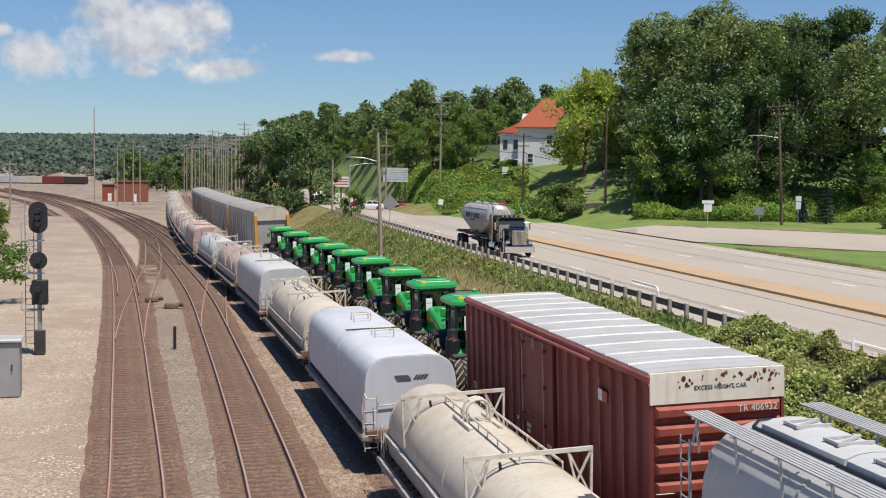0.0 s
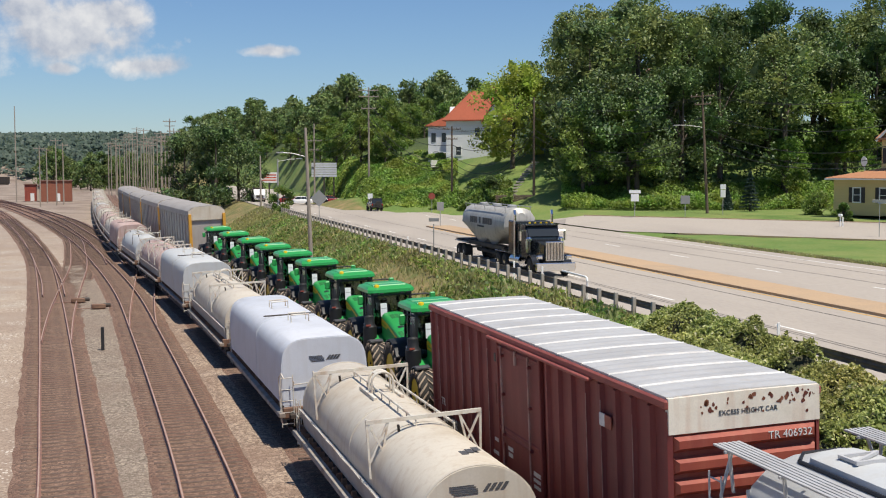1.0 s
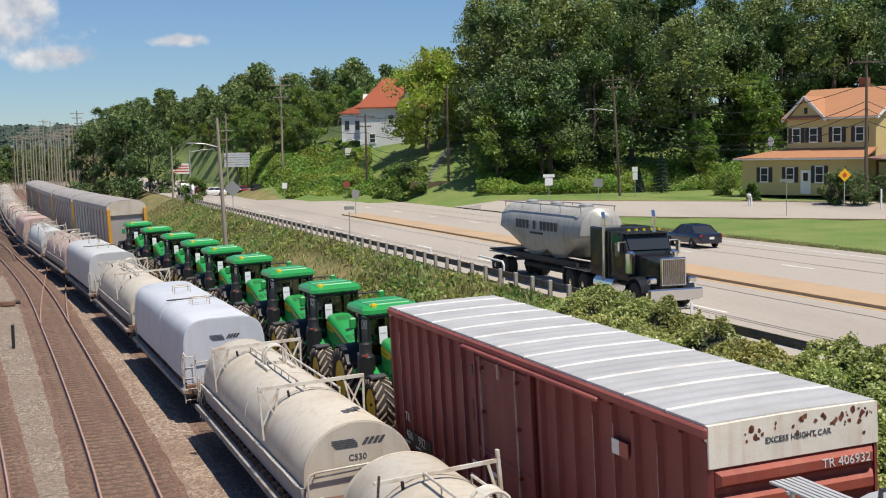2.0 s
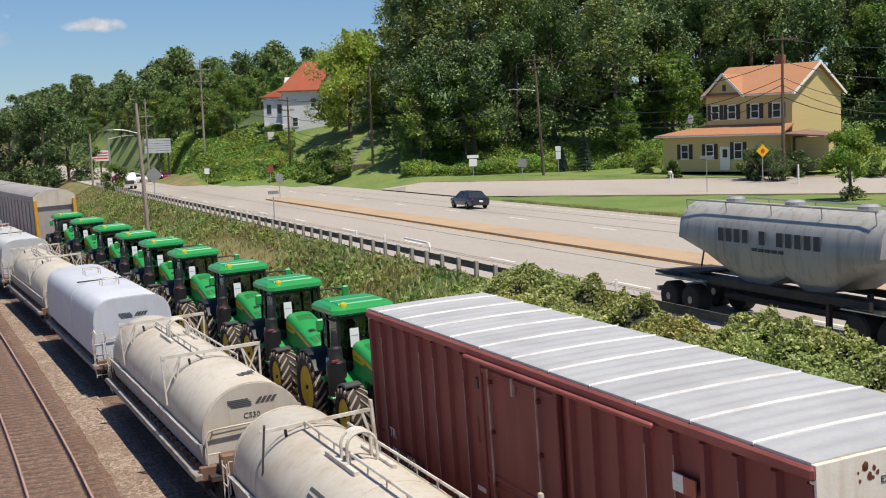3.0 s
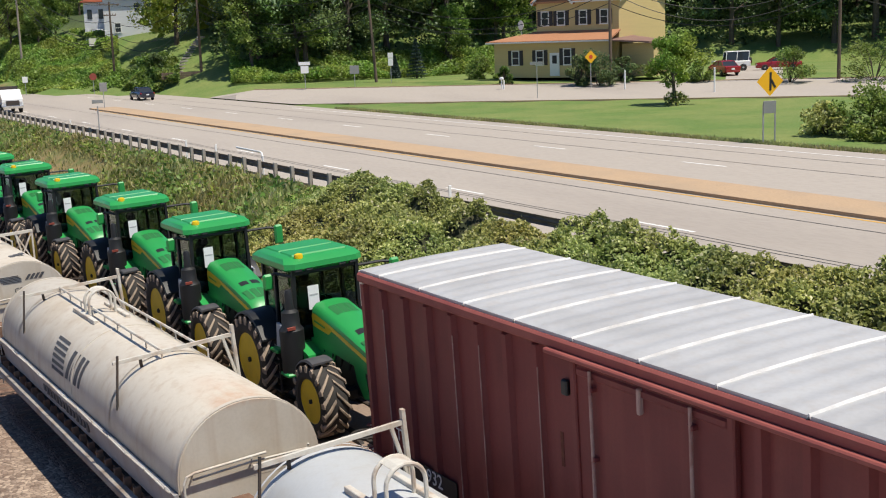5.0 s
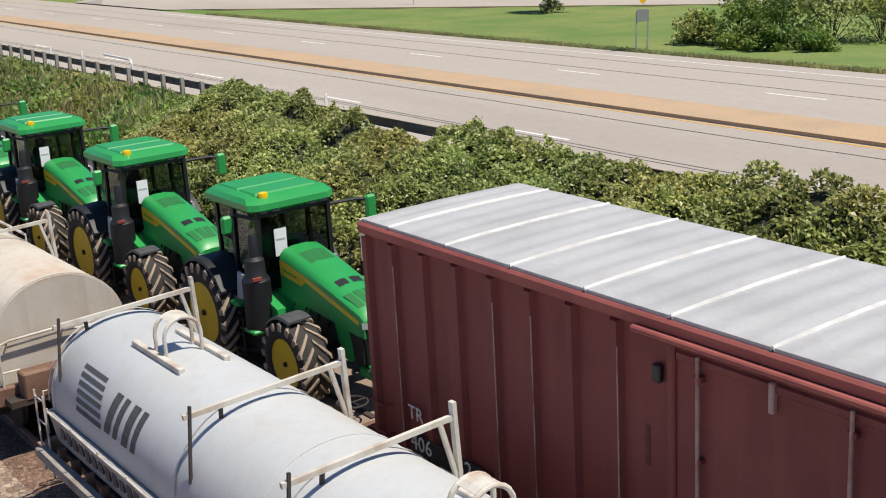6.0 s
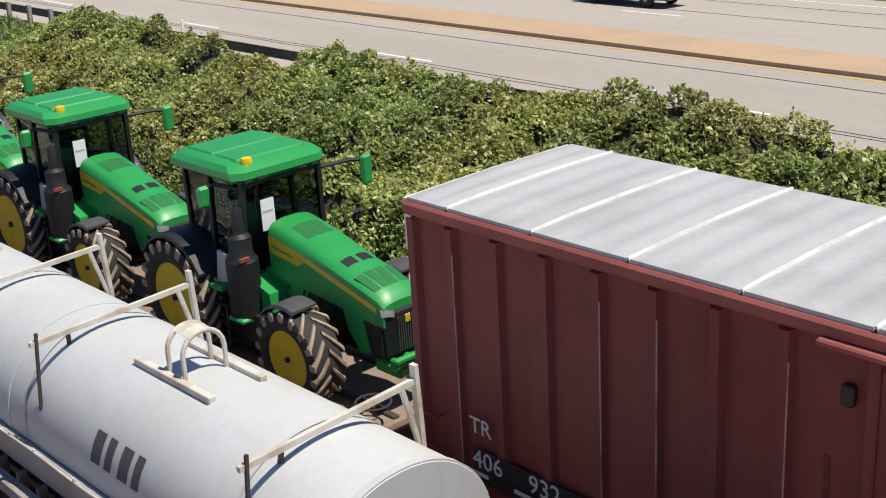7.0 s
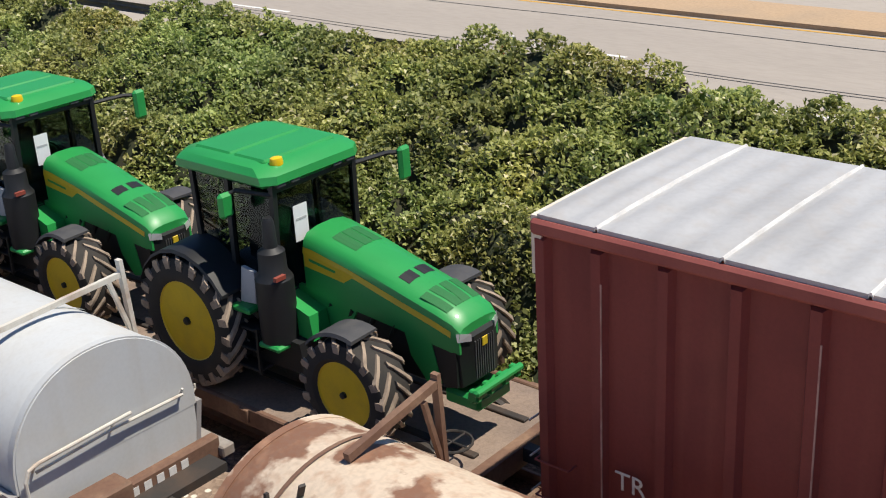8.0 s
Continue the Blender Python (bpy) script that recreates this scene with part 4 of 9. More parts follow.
def arch(half, base, top, power=2.0, n=24, low=None):
    """A cover's outline: a rounded top on straight sides."""
    pts = []
    for k in range(n + 1):
        a = math.pi * k / n
        c, s = math.cos(a), math.sin(a)
        pts.append((half * math.copysign(abs(c) ** (2 / power), c), base + (top - base) * abs(s) ** (2 / power)))
    if low is not None:
        pts = [(half, low)] + pts + [(-half, low)]
    return pts


def on_cover(half, base, top, power, x):
    return base + (top - base) * max(0.0, 1 - abs(x / half) ** power) ** (1 / power)


def logo_on_end(parent, y, z, w, d=-1):
    """A railway mark as plain bars and blocks."""
    s = Shape()
    for k in range(5):
        s.box((-w * 0.36 + k * 0.02, y, z + 0.07 - k * 0.042), (w * (0.62 - 0.04 * abs(k - 2)), 0.008, 0.02))
    for k in range(4):
        x = w * (0.20 + 0.13 * k)
        s.add([(x + dx + 0.05 * dz, y + dy, z + 0.07 * dz) for dy in (-0.004, 0.004) for dx, dz in ((-0.045, -1), (0.035, -1), (0.045, 1), (-0.035, 1))], [(0, 1, 2, 3), (7, 6, 5, 4), (0, 4, 5, 1), (1, 5, 6, 2), (2, 6, 7, 3), (3, 7, 4, 0)])
    part("railway_mark", s, "logo_grey", parent, "faded black striped mark")


def coil_car(mat, colour, kind="round", frames=(4.4, 12.0), loops=(8.9,), rails=True, mark=None, code=None, side_mark=None, truss=False, rust=False):
    """A steel-coil car under a long rounded cover. Distances count from its near end."""
    L = 13.4
    h = L / 2
    t = thing("coil_car", colour, "coil car")
    half, base, top, power = (1.27, 1.86, 3.07, 2.1) if kind == "round" else (1.42, 1.9, 3.42, 4.2)
    low = 1.72 if kind == "round" else 1.28
    outline = arch(half, base, top, power, 28, low)
    n_in = 0.03
    cover = Shape().sweep(outline, [(-h, 0.985, 0.992, 0, 0.01), (-h + n_in,), (-h * 0.5,), (0,), (h * 0.5,), (h - n_in,), (h, 0.985, 0.992, 0, 0.01)])
    c = part("cover", cover, "cream_rusted" if rust else mat, t, smooth=True)
    # weld bands round the cover
    for y in ((-h + 0.06, 0.0, h - 0.06) if kind == "round" else (-h + 0.06, h - 0.06, -0.9)):
        s = Shape().sweep(arch(half + 0.012, base, top + 0.012, power, 28, low), [(y - 0.05,), (y + 0.05,)])
        part("cover_band", s, mat, c, smooth=True)
    # lower sides, sill and underframe
    for side in (-1, 1):
        if kind == "round":
            part("side_panel", Shape().solid([(side * x, y, z) for y in (-h, h) for x, z in ((1.27, 1.18), (1.37, 1.74), (1.20, 1.18), (1.29, 1.74))]), "shade_panel", t, "grimy side panel in a painted shade-grey")
            s = Shape()
            pts = [(side * 1.44, -h + 0.2 + (L - 0.4) * i / 12, 1.80 + (0.02 if i % 2 else 0)) for i in range(13)]
            s.tube(pts, 0.016, 6)
            for p in pts:
                s.tube([(side * 1.36, p[1], 1.72), (side * 1.44, p[1], 1.80), (side * 1.44, p[1], 1.86)], 0.016, 5)
            part("grab_rail", s, "handrail", t)
        part("sill", Shape().box((side * 1.50, 0, 1.00), (0.20, L + 0.5, 0.16), 0.02), "sill_grey", t, "weathered grey-brown side walkway beam")
        for i in range(22):
            part("side_rib", Shape().box((side * 1.36, -h + 0.4 + (L - 0.8) * i / 21, 1.08), (0.14, 0.07, 0.26), 0.01), "frame_brown", t)
    part("underframe", Shape().box((0, 0, 0.82), (0.8, L + 1.2, 0.4), 0.03).box((0, 0, 0.98), (2.5, L + 1.0, 0.12)), "dark_steel", t)
    for d in (-1, 1):
        part("end_beam", Shape().box((0, d * (h + 0.08), 1.05), (2.90, 0.16, 0.36), 0.03), "frame_brown", t, "rusty end beam")
        part("end_plate", Shape().plate([(-half * 0.98, 1.2), (half * 0.98, 1.2), (half * 0.985, low + 0.06), (-half * 0.985, low + 0.06)], d * (h - 0.06), d * (h - 0.004)), mat, t)
        for k in range(5):
            part("number_bar", Shape().box((0.10 + 0.19 * k, d * (h + 0.163), 1.07), (0.11, 0.006, 0.17)), "stencil_white", t)
        coupler(t, d * (h + 0.7), d)
        if d > 0:
            for x in (-1.3, 0.75):
                r = Shape().tube([(x, h + 0.36, 1.2), (x, h + 0.36, 1.95), (x + 0.55, h + 0.36, 1.95), (x + 0.55, h + 0.36, 1.2)], 0.018, 6)
                part("end_railing", r.tube([(x, h + 0.36, 1.6), (x + 0.55, h + 0.36, 1.6)], 0.016, 6), "handrail", t)
        # the slanting grab rail on the cover's end
        s = Shape().tube([(-1.05, d * (h + 0.07), 1.95), (0.0, d * (h + 0.07), 2.0), (1.05, d * (h + 0.07), 1.98)], 0.02, 6)
        for x in (-1.05, 0, 1.05):
            s.tube([(x, d * h, 1.93), (x, d * (h + 0.08), 2.06)], 0.016, 5)
        part("end_grab", s, "handrail", c)
        if d < 0:
            # rail, ladder and brown equipment box at the near end
            y = -h - 0.12
            if kind == "round":
                r = Shape().tube([(-1.22, y, 1.1), (-1.22, y, 1.92), (-1.16, y, 2.04), (-1.02, y, 2.08), (0.25, y, 2.12)], 0.024, 8)
                part("end_railing", r.tube([(-1.22, y, 1.5), (-0.9, y, 1.5), (-0.9, y, 1.1)], 0.02, 6), "handrail", t)
                part("end_box", Shape().box((-0.55, -h - 0.34, 1.26), (0.85, 0.36, 0.52), 0.03), "frame_brown", t, "rusty brown equipment box")
                part("end_pipe", Shape().tube([(-0.2, -h - 0.3, 0.95), (-0.25, -h - 0.6, 0.7), (-0.05, -h - 0.85, 0.62)], 0.035, 6), "dark_steel", t)
            else:
                ladder(t, -1.30, -h - 0.16, 0.6, 2.3, 0.4, "handrail", "x")
                part("end_railing", Shape().tube([(-1.48, -h + 0.1, 0.7), (-1.52, -h + 0.1, 2.2), (-1.46, -h - 0.1, 2.35), (-1.40, -h - 0.2, 2.2)], 0.022, 6), "handrail", t)
        if d > 0:
            ladder(t, -1.42 * d, d * (h + 0.22), 0.55, 2.0 if kind == "round" else 2.4, 0.42, "handrail")
    s = Shape().solid([(-0.85, h + 0.25, 1.2), (-0.35, h + 0.25, 1.2), (-0.85, h + 0.55, 1.2), (-0.35, h + 0.55, 1.2), (-0.8, h + 0.3, 1.75), (-0.4, h + 0.3, 1.75), (-0.8, h + 0.5, 1.75), (-0.4, h + 0.5, 1.75)])
    part("brake_housing", s, "frame_brown", t)
    brake_wheel(t, (-0.6, h + 0.62, 1.85))
    # cross frames over the cover
    for k, a in enumerate(frames):
        y = -h + a
        z = top + 0.16
        s = Shape()
        if truss:
            s.bar((-1.38, y, z + 0.02), (1.38, y, z + 0.06), 0.07, 0.09)
            for q in (-1, 1):
                foot = on_cover(half, base, top, power, 1.05)
                s.bar((q * 1.36, y, z + 0.1), (q * 1.32, y, 1.95), 0.05, 0.05)
                s.bar((q * 1.34, y, z + 0.02), (q * 1.0, y, foot), 0.045, 0.045)
                s.bar((q * 0.85, y, z + 0.02), (q * 1.0, y, foot), 0.045, 0.045)
                s.bar((q * 0.85, y, z + 0.02), (q * 1.32, y, 2.3), 0.04, 0.04)
        elif mat != "rusty_cover":
            s.bar((-1.15, y, z - 0.08), (1.25, y, z + 0.02), 0.06, 0.07)
        else:
            s.bar((-0.05, y, top + 0.06), (1.28, y, z + 0.12), 0.08, 0.09)
        if not truss:
            s.bar((1.25, y, z + 0.22), (1.32, y, 1.95), 0.09, 0.06)
            s.bar((1.05, y, z - 0.02), (1.28, y, 2.35), 0.06, 0.05)
        worn = mat == "rusty_cover"
        part("lifting_frame", s, "frame_brown" if worn else "handrail", c, "rusty cross bar with braces" if worn else "off-white cross bar with braces")
        s = Shape()
        if not truss:
            s.bar((-1.05, y - 0.02, z + 0.06), (-1.20, y - 0.12, on_cover(half, base, top, power, 1.19) - 0.03), 0.035, 0.04)
        s.bar((-0.62, y, z - 0.10), (-0.58, y + 0.10, on_cover(half, base, top, power, 0.6)), 0.06, 0.03)
        part("frame_leg", s, "dark_steel", c, "dark leg of the cross bar")
        s = Shape().sweep(arch(half + 0.02, base, top + 0.02, power, 28), [(y + 0.28,), (y + 0.33,)], closed=False, cap=False)
        part("hold_down_band", s, "frame_brown" if worn else mat, c)
    for a in loops:
        y = -h + a
        s = Shape()
        for dy in (-0.17, 0.17):
            hoop = [(0.29 * math.cos(b), y + dy, top + 0.28 + 0.27 * math.sin(b)) for b in (math.pi * i / 10 for i in range(11))]
            s.tube([(0.29, y + dy, top - 0.1)] + hoop + [(-0.29, y + dy, top - 0.1)], 0.032, 8)
        s.sweep([(0.29 * math.cos(b) * f, top + 0.28 + 0.27 * math.sin(b) * f) for f, rng_ in ((1.06, range(3, 8)), (1.0, range(7, 2, -1))) for b in (math.pi * i / 10 for i in rng_)], [(y - 0.17,), (y + 0.17,)])
        part("lifting_hoop", s, "handrail", c, "arched lifting hoop")
        s = Shape()
        for x in (-0.36, 0.36):
            s.box((x, y, top - 0.01), (0.10, 1.7, 0.09), 0.01)
        part("hoop_base", s, "handrail", c)
    if rails:
        s = Shape()
        for x in (-0.20, 0.72):
            z = on_cover(half, base, top, power, x) + 0.16
            s.tube([(x, -h + frames[0], z), (x, -h + frames[-1], z)], 0.03, 6)
            for i in range(9):
                y = -h + frames[0] + (frames[-1] - frames[0]) * i / 8
                s.tube([(x, y, z), (x, y, z - 0.2)], 0.018, 5)
        part("walk_rail", s, "handrail", c)
    if kind == "square":
        for y in (-2.2, 2.2):
            for dy in (-0.3, 0.3):
                s = Shape().tube([(-0.32, y + dy, top - 0.05), (-0.32, y + dy, top + 0.26), (0.32, y + dy, top + 0.26), (0.32, y + dy, top - 0.05)], 0.03, 6)
                part("lifting_hoop", s, "handrail", c)
        s = Shape().tube([(-1.0, -0.4, top + 0.02), (1.0, -0.4, top + 0.02)], 0.03, 6)
        part("cover_strap", s, "dark_steel", c)
    if mark:
        logo_on_end(t, -h - 0.008, mark[0], mark[1])
    if code:
        words(code, 0.20, "logo_grey", t, pose(-0.02, -h - 0.006, 2.27) @ pose(0, 0, 0, 90, 0, 0))
        s = Shape()
        for k in range(3):
            s.box((0.05 + 0.16 * k, -h + 1.1 + 0.1 * k, top + 0.004), (0.14, 0.3, 0.012))
        part("cover_mark", s, "logo_grey", c)
    if side_mark is not None:
        # stripes and blocks laid on the left flank of the cover
        def patch(y0, y1, a0, a1, skew=0.0):
            v = []
            for i in range(5):
                a = a0 + (a1 - a0) * i / 4
                x = -(half + 0.006) * abs(math.cos(a)) ** (2 / power)
                z = base + (top + 0.006 - base) * abs(math.sin(a)) ** (2 / power)
                v += [(x, y0 - skew * (a - a0), z), (x, y1 - skew * (a - a0), z)]
            part("railway_mark", Shape().add(v, [(2 * i, 2 * i + 1, 2 * i + 3, 2 * i + 2) for i in range(4)]), "logo_grey", c, "faded black stripe of a railway mark")
        for at, stripes in side_mark:
            y = -h + at
            for k in range(6 if stripes else 0):
                a = radians(9 + 6.2 * k)
                patch(y + 0.05 * k, y + 1.15 - 0.05 * (5 - k) * 0.6, a, a + radians(3.6))
            for y0, y1, sk in ((-0.34, -0.12, 0.22), (-0.60, -0.44, 0.22), (-0.98, -0.76, 0.22), (-1.24, -1.08, 0.22)):
                patch(y + y0, y + y1, radians(10), radians(40 if stripes else 30), sk)
            for k in range(14 if stripes else 0):
                part("letter_bar", Shape().box((-1.335, y + 1.6 - 0.27 * k, 1.48), (0.03, 0.16, 0.2 if k % 3 else 0.16)), "logo_grey", t)
    bogie(t, 4.9), bogie(t, -4.9)
    return t


def hopper():
    """A covered hopper with rounded sides, roof walks and round hatches."""
    t = thing("covered_hopper", "grey steel covered hopper with roof walkways and hatches", "hopper car")
    L = 14.5
    h = L / 2
    outline = [(1.38, 1.1), (1.5, 1.9), (1.52, 2.7), (1.46, 3.4), (1.25, 3.95), (0.9, 4.25), (0.45, 4.38), (0, 4.41)]
    outline = outline + [(-x, z) for x, z in outline[-2::-1]]
    b = part("body", Shape().sweep(outline, [(-h + 0.9, 0.96, 0.99, 0, 0.01), (-h + 1.0,), (0,), (h - 1.0,), (h - 0.9, 0.96, 0.99, 0, 0.01)]), "hopper_grey", t, smooth=True)
    for y in (-3, 0, 3):
        part("side_band", Shape().sweep([(x * 1.006, z * 1.003) for x, z in outline], [(y - 0.05,), (y + 0.05,)]), "hopper_grey", b)
    for side in (-1, 1):
        s = Shape()
        for k in range(6):
            s.box((side * (1.02 + 0.085 * k), 0, 4.46), (0.06, L - 0.3, 0.03))
        for i in range(9):
            s.box((side * 1.23, -h + 0.6 + i * (L - 1.2) / 8, 4.43), (0.55, 0.06, 0.04))
            s.bar((side * 1.42, -h + 0.6 + i * (L - 1.2) / 8, 4.42), (side * 1.36, -h + 0.6 + i * (L - 1.2) / 8, 3.75), 0.05, 0.04)
        part("roof_walk", s, "roof_metal", t, "slatted galvanised roof walkway")
        s = Shape().tube([(side * 1.5, h - 0.5, 1.1), (side * 1.5, h - 0.45, 3.7), (side * 1.25, h - 0.4, 4.42)], 0.03, 6)
        part("end_stanchion", s, "hopper_grey", t)
        part("side_sill", Shape().box((side * 1.42, 0, 1.12), (0.14, L, 0.22), 0.02), "hopper_grey", t)
        ladder(t, side * 1.5, h - 0.25, 0.9, 4.0, 0.42, "hopper_grey")
    for k in range(4):
        a, b = h - 1.5 - 2.95 * k, h - 4.4 - 2.95 * k
        sec = [(0.56, 4.34), (0.53, 4.46), (0.3, 4.53), (0, 4.55), (-0.3, 4.53), (-0.53, 4.46), (-0.56, 4.34)]
        hatch = part("hatch", Shape().sweep(sec, [(b, 0.94, 1), (b + 0.06,), (a - 0.06,), (a, 0.94, 1)]), "white_paint", t, "white trough hatch cover", smooth=True)
        for y in (a - 0.75, b + 0.75):
            s = Shape().bar((-0.34, y - 0.22, 4.57), (0.34, y - 0.22, 4.57), 0.05, 0.06).bar((-0.34, y + 0.22, 4.57), (0.34, y + 0.22, 4.57), 0.05, 0.06)
            s.bar((-0.34, y - 0.22, 4.58), (0.34, y + 0.22, 4.58), 0.05, 0.05).bar((-0.3, y - 0.24, 4.57), (-0.3, y + 0.24, 4.57), 0.05, 0.05)
            part("hatch_bar", s, "galvanised_print", hatch, "dark grey hatch latch frame")
    for x in (-0.60, 0.60):
        part("roof_gasket", Shape().tube([(x, h - 1.35, 4.36), (x, -h + 1.2, 4.36)], 0.035, 6), "black_patch", t)
    s = Shape().tube([(-0.60, h - 1.35, 4.37), (-0.35, h - 1.05, 4.40), (0.35, h - 1.05, 4.40), (0.60, h - 1.35, 4.37)], 0.035, 6)
    part("roof_gasket", s, "black_patch", t)
    for d in (-1, 1):
        part("slope_sheet", Shape().solid([(x, d * (h - 1.0), z) for x in (-1.35, 1.35) for z in (1.6, 3.9)] + [(x, d * (h - 2.0), 1.4) for x in (-1.35, 1.35)]), "hopper_grey", t)
        part("end_platform", Shape().box((0, d * (h - 0.4), 1.08), (2.9, 0.9, 0.16)), "dark_steel", t)
        coupler(t, d * h, d)
    part("underframe", Shape().box((0, 0, 0.85), (0.7, L, 0.4)), "dark_steel", t)
    bogie(t, 5.3), bogie(t, -5.3)
    return t


def autorack():
    t = thing("autorack", "tall grey autorack with perforated sides and a yellow end frame", "autorack")
    L = 21.0
    h = L / 2
    part("body", Shape().box((0, 0, 3.2), (2.86, L - 0.4, 4.1), 0.03), "autorack_grey", t)
    roof = Shape().sweep([(1.5, 5.15), (1.47, 5.45), (1.2, 5.72), (0.6, 5.84), (0, 5.87), (-0.6, 5.84), (-1.2, 5.72), (-1.47, 5.45), (-1.5, 5.15)], [(-h,), (0,), (h,)])
    part("roof", roof, "autorack_grey", t, smooth=True)
    post = Shape().box((0, 0, 0), (0.07, 0.14, 4.1)).mesh("side_post", "autorack_grey")
    for side in (-1, 1):
        for k in range(12):
            part("side_post", post, "autorack_grey", t, m=pose(side * 1.46, -h + 0.6 + k * (L - 1.2) / 11, 3.2))
        part("top_rail", Shape().box((side * 1.47, 0, 5.12), (0.1, L, 0.14)), "autorack_grey", t)
    for d in (-1, 1):
        y = d * (h - 0.05)
        for side in (-1, 1):
            part("end_post", Shape().box((side * 1.38, y, 3.1), (0.24, 0.5, 4.2), 0.03), "autorack_yellow", t, "faded yellow end post")
        part("end_lintel", Shape().plate([(1.5, 5.1), (1.45, 5.45), (0.9, 5.78), (-0.9, 5.78), (-1.45, 5.45), (-1.5, 5.1), (-1.3, 4.7), (1.3, 4.7)], y - 0.08, y + 0.08), "cream", t, "pale arched end panel")
        part("end_door", Shape().box((0, y - d * 0.1, 3.0), (2.5, 0.08, 3.9)), "autorack_grey", t)
        part("end_sill", Shape().box((0, y, 1.05), (2.9, 0.3, 0.35), 0.03), "autorack_yellow", t)
        coupler(t, d * h, d)
    part("underframe", Shape().box((0, 0, 0.95), (2.7, L, 0.4)), "dark_steel", t)
    bogie(t, 9.6), bogie(t, -9.6)
    return t


def flat_car(L):
    t = thing("flat_car", "long brown flat car with a worn deck", "flat car")
    h = L / 2
    part("deck", Shape().box((0, 0, 0.82), (2.75, L, 0.10), 0.01), "deck_wood", t)
    for side in (-1, 1):
        part("side_sill", Shape().box((side * 1.40, 0, 0.75), (0.10, L, 0.30), 0.02), "frame_brown", t)
        s = Shape()
        for k in range(int(L / 1.5)):
            s.box((side * 1.46, -h + 0.8 + 1.5 * k, 0.78), (0.06, 0.18, 0.2), 0.01)
        part("stake_pocket", s, "frame_brown", t)
        part("chain_channel", Shape().box((side * 0.55, 0, 0.885), (0.12, L - 0.6, 0.05), 0.01), "dark_steel", t)
    for d in (-1, 1):
        part("end_beam", Shape().box((0, d * h, 0.78), (2.8, 0.2, 0.36), 0.03), "frame_brown", t)
        coupler(t, d * h, d)
    brake_wheel(t, (-0.9, -h + 0.4, 1.25), "dark_steel", "z")
    part("underframe", Shape().box((0, 0, 0.58), (0.8, L - 1.0, 0.4)), "dark_steel", t)
    bogie(t, h - 1.9), bogie(t, -h + 1.9)
    return t
# ---- the tractors; each stands with z = 0 under its wheels and its hood towards -y ----
def loft(s, rings, cap=True):
    n = len(rings[0])
    f = [(i * n + k, i * n + (k + 1) % n, (i + 1) * n + (k + 1) % n, (i + 1) * n + k) for i in range(len(rings) - 1) for k in range(n)]
    if cap:
        f += [tuple(range(n))[::-1], tuple((len(rings) - 1) * n + k for k in range(n))]
    return s.add([p for r in rings for p in r], f)


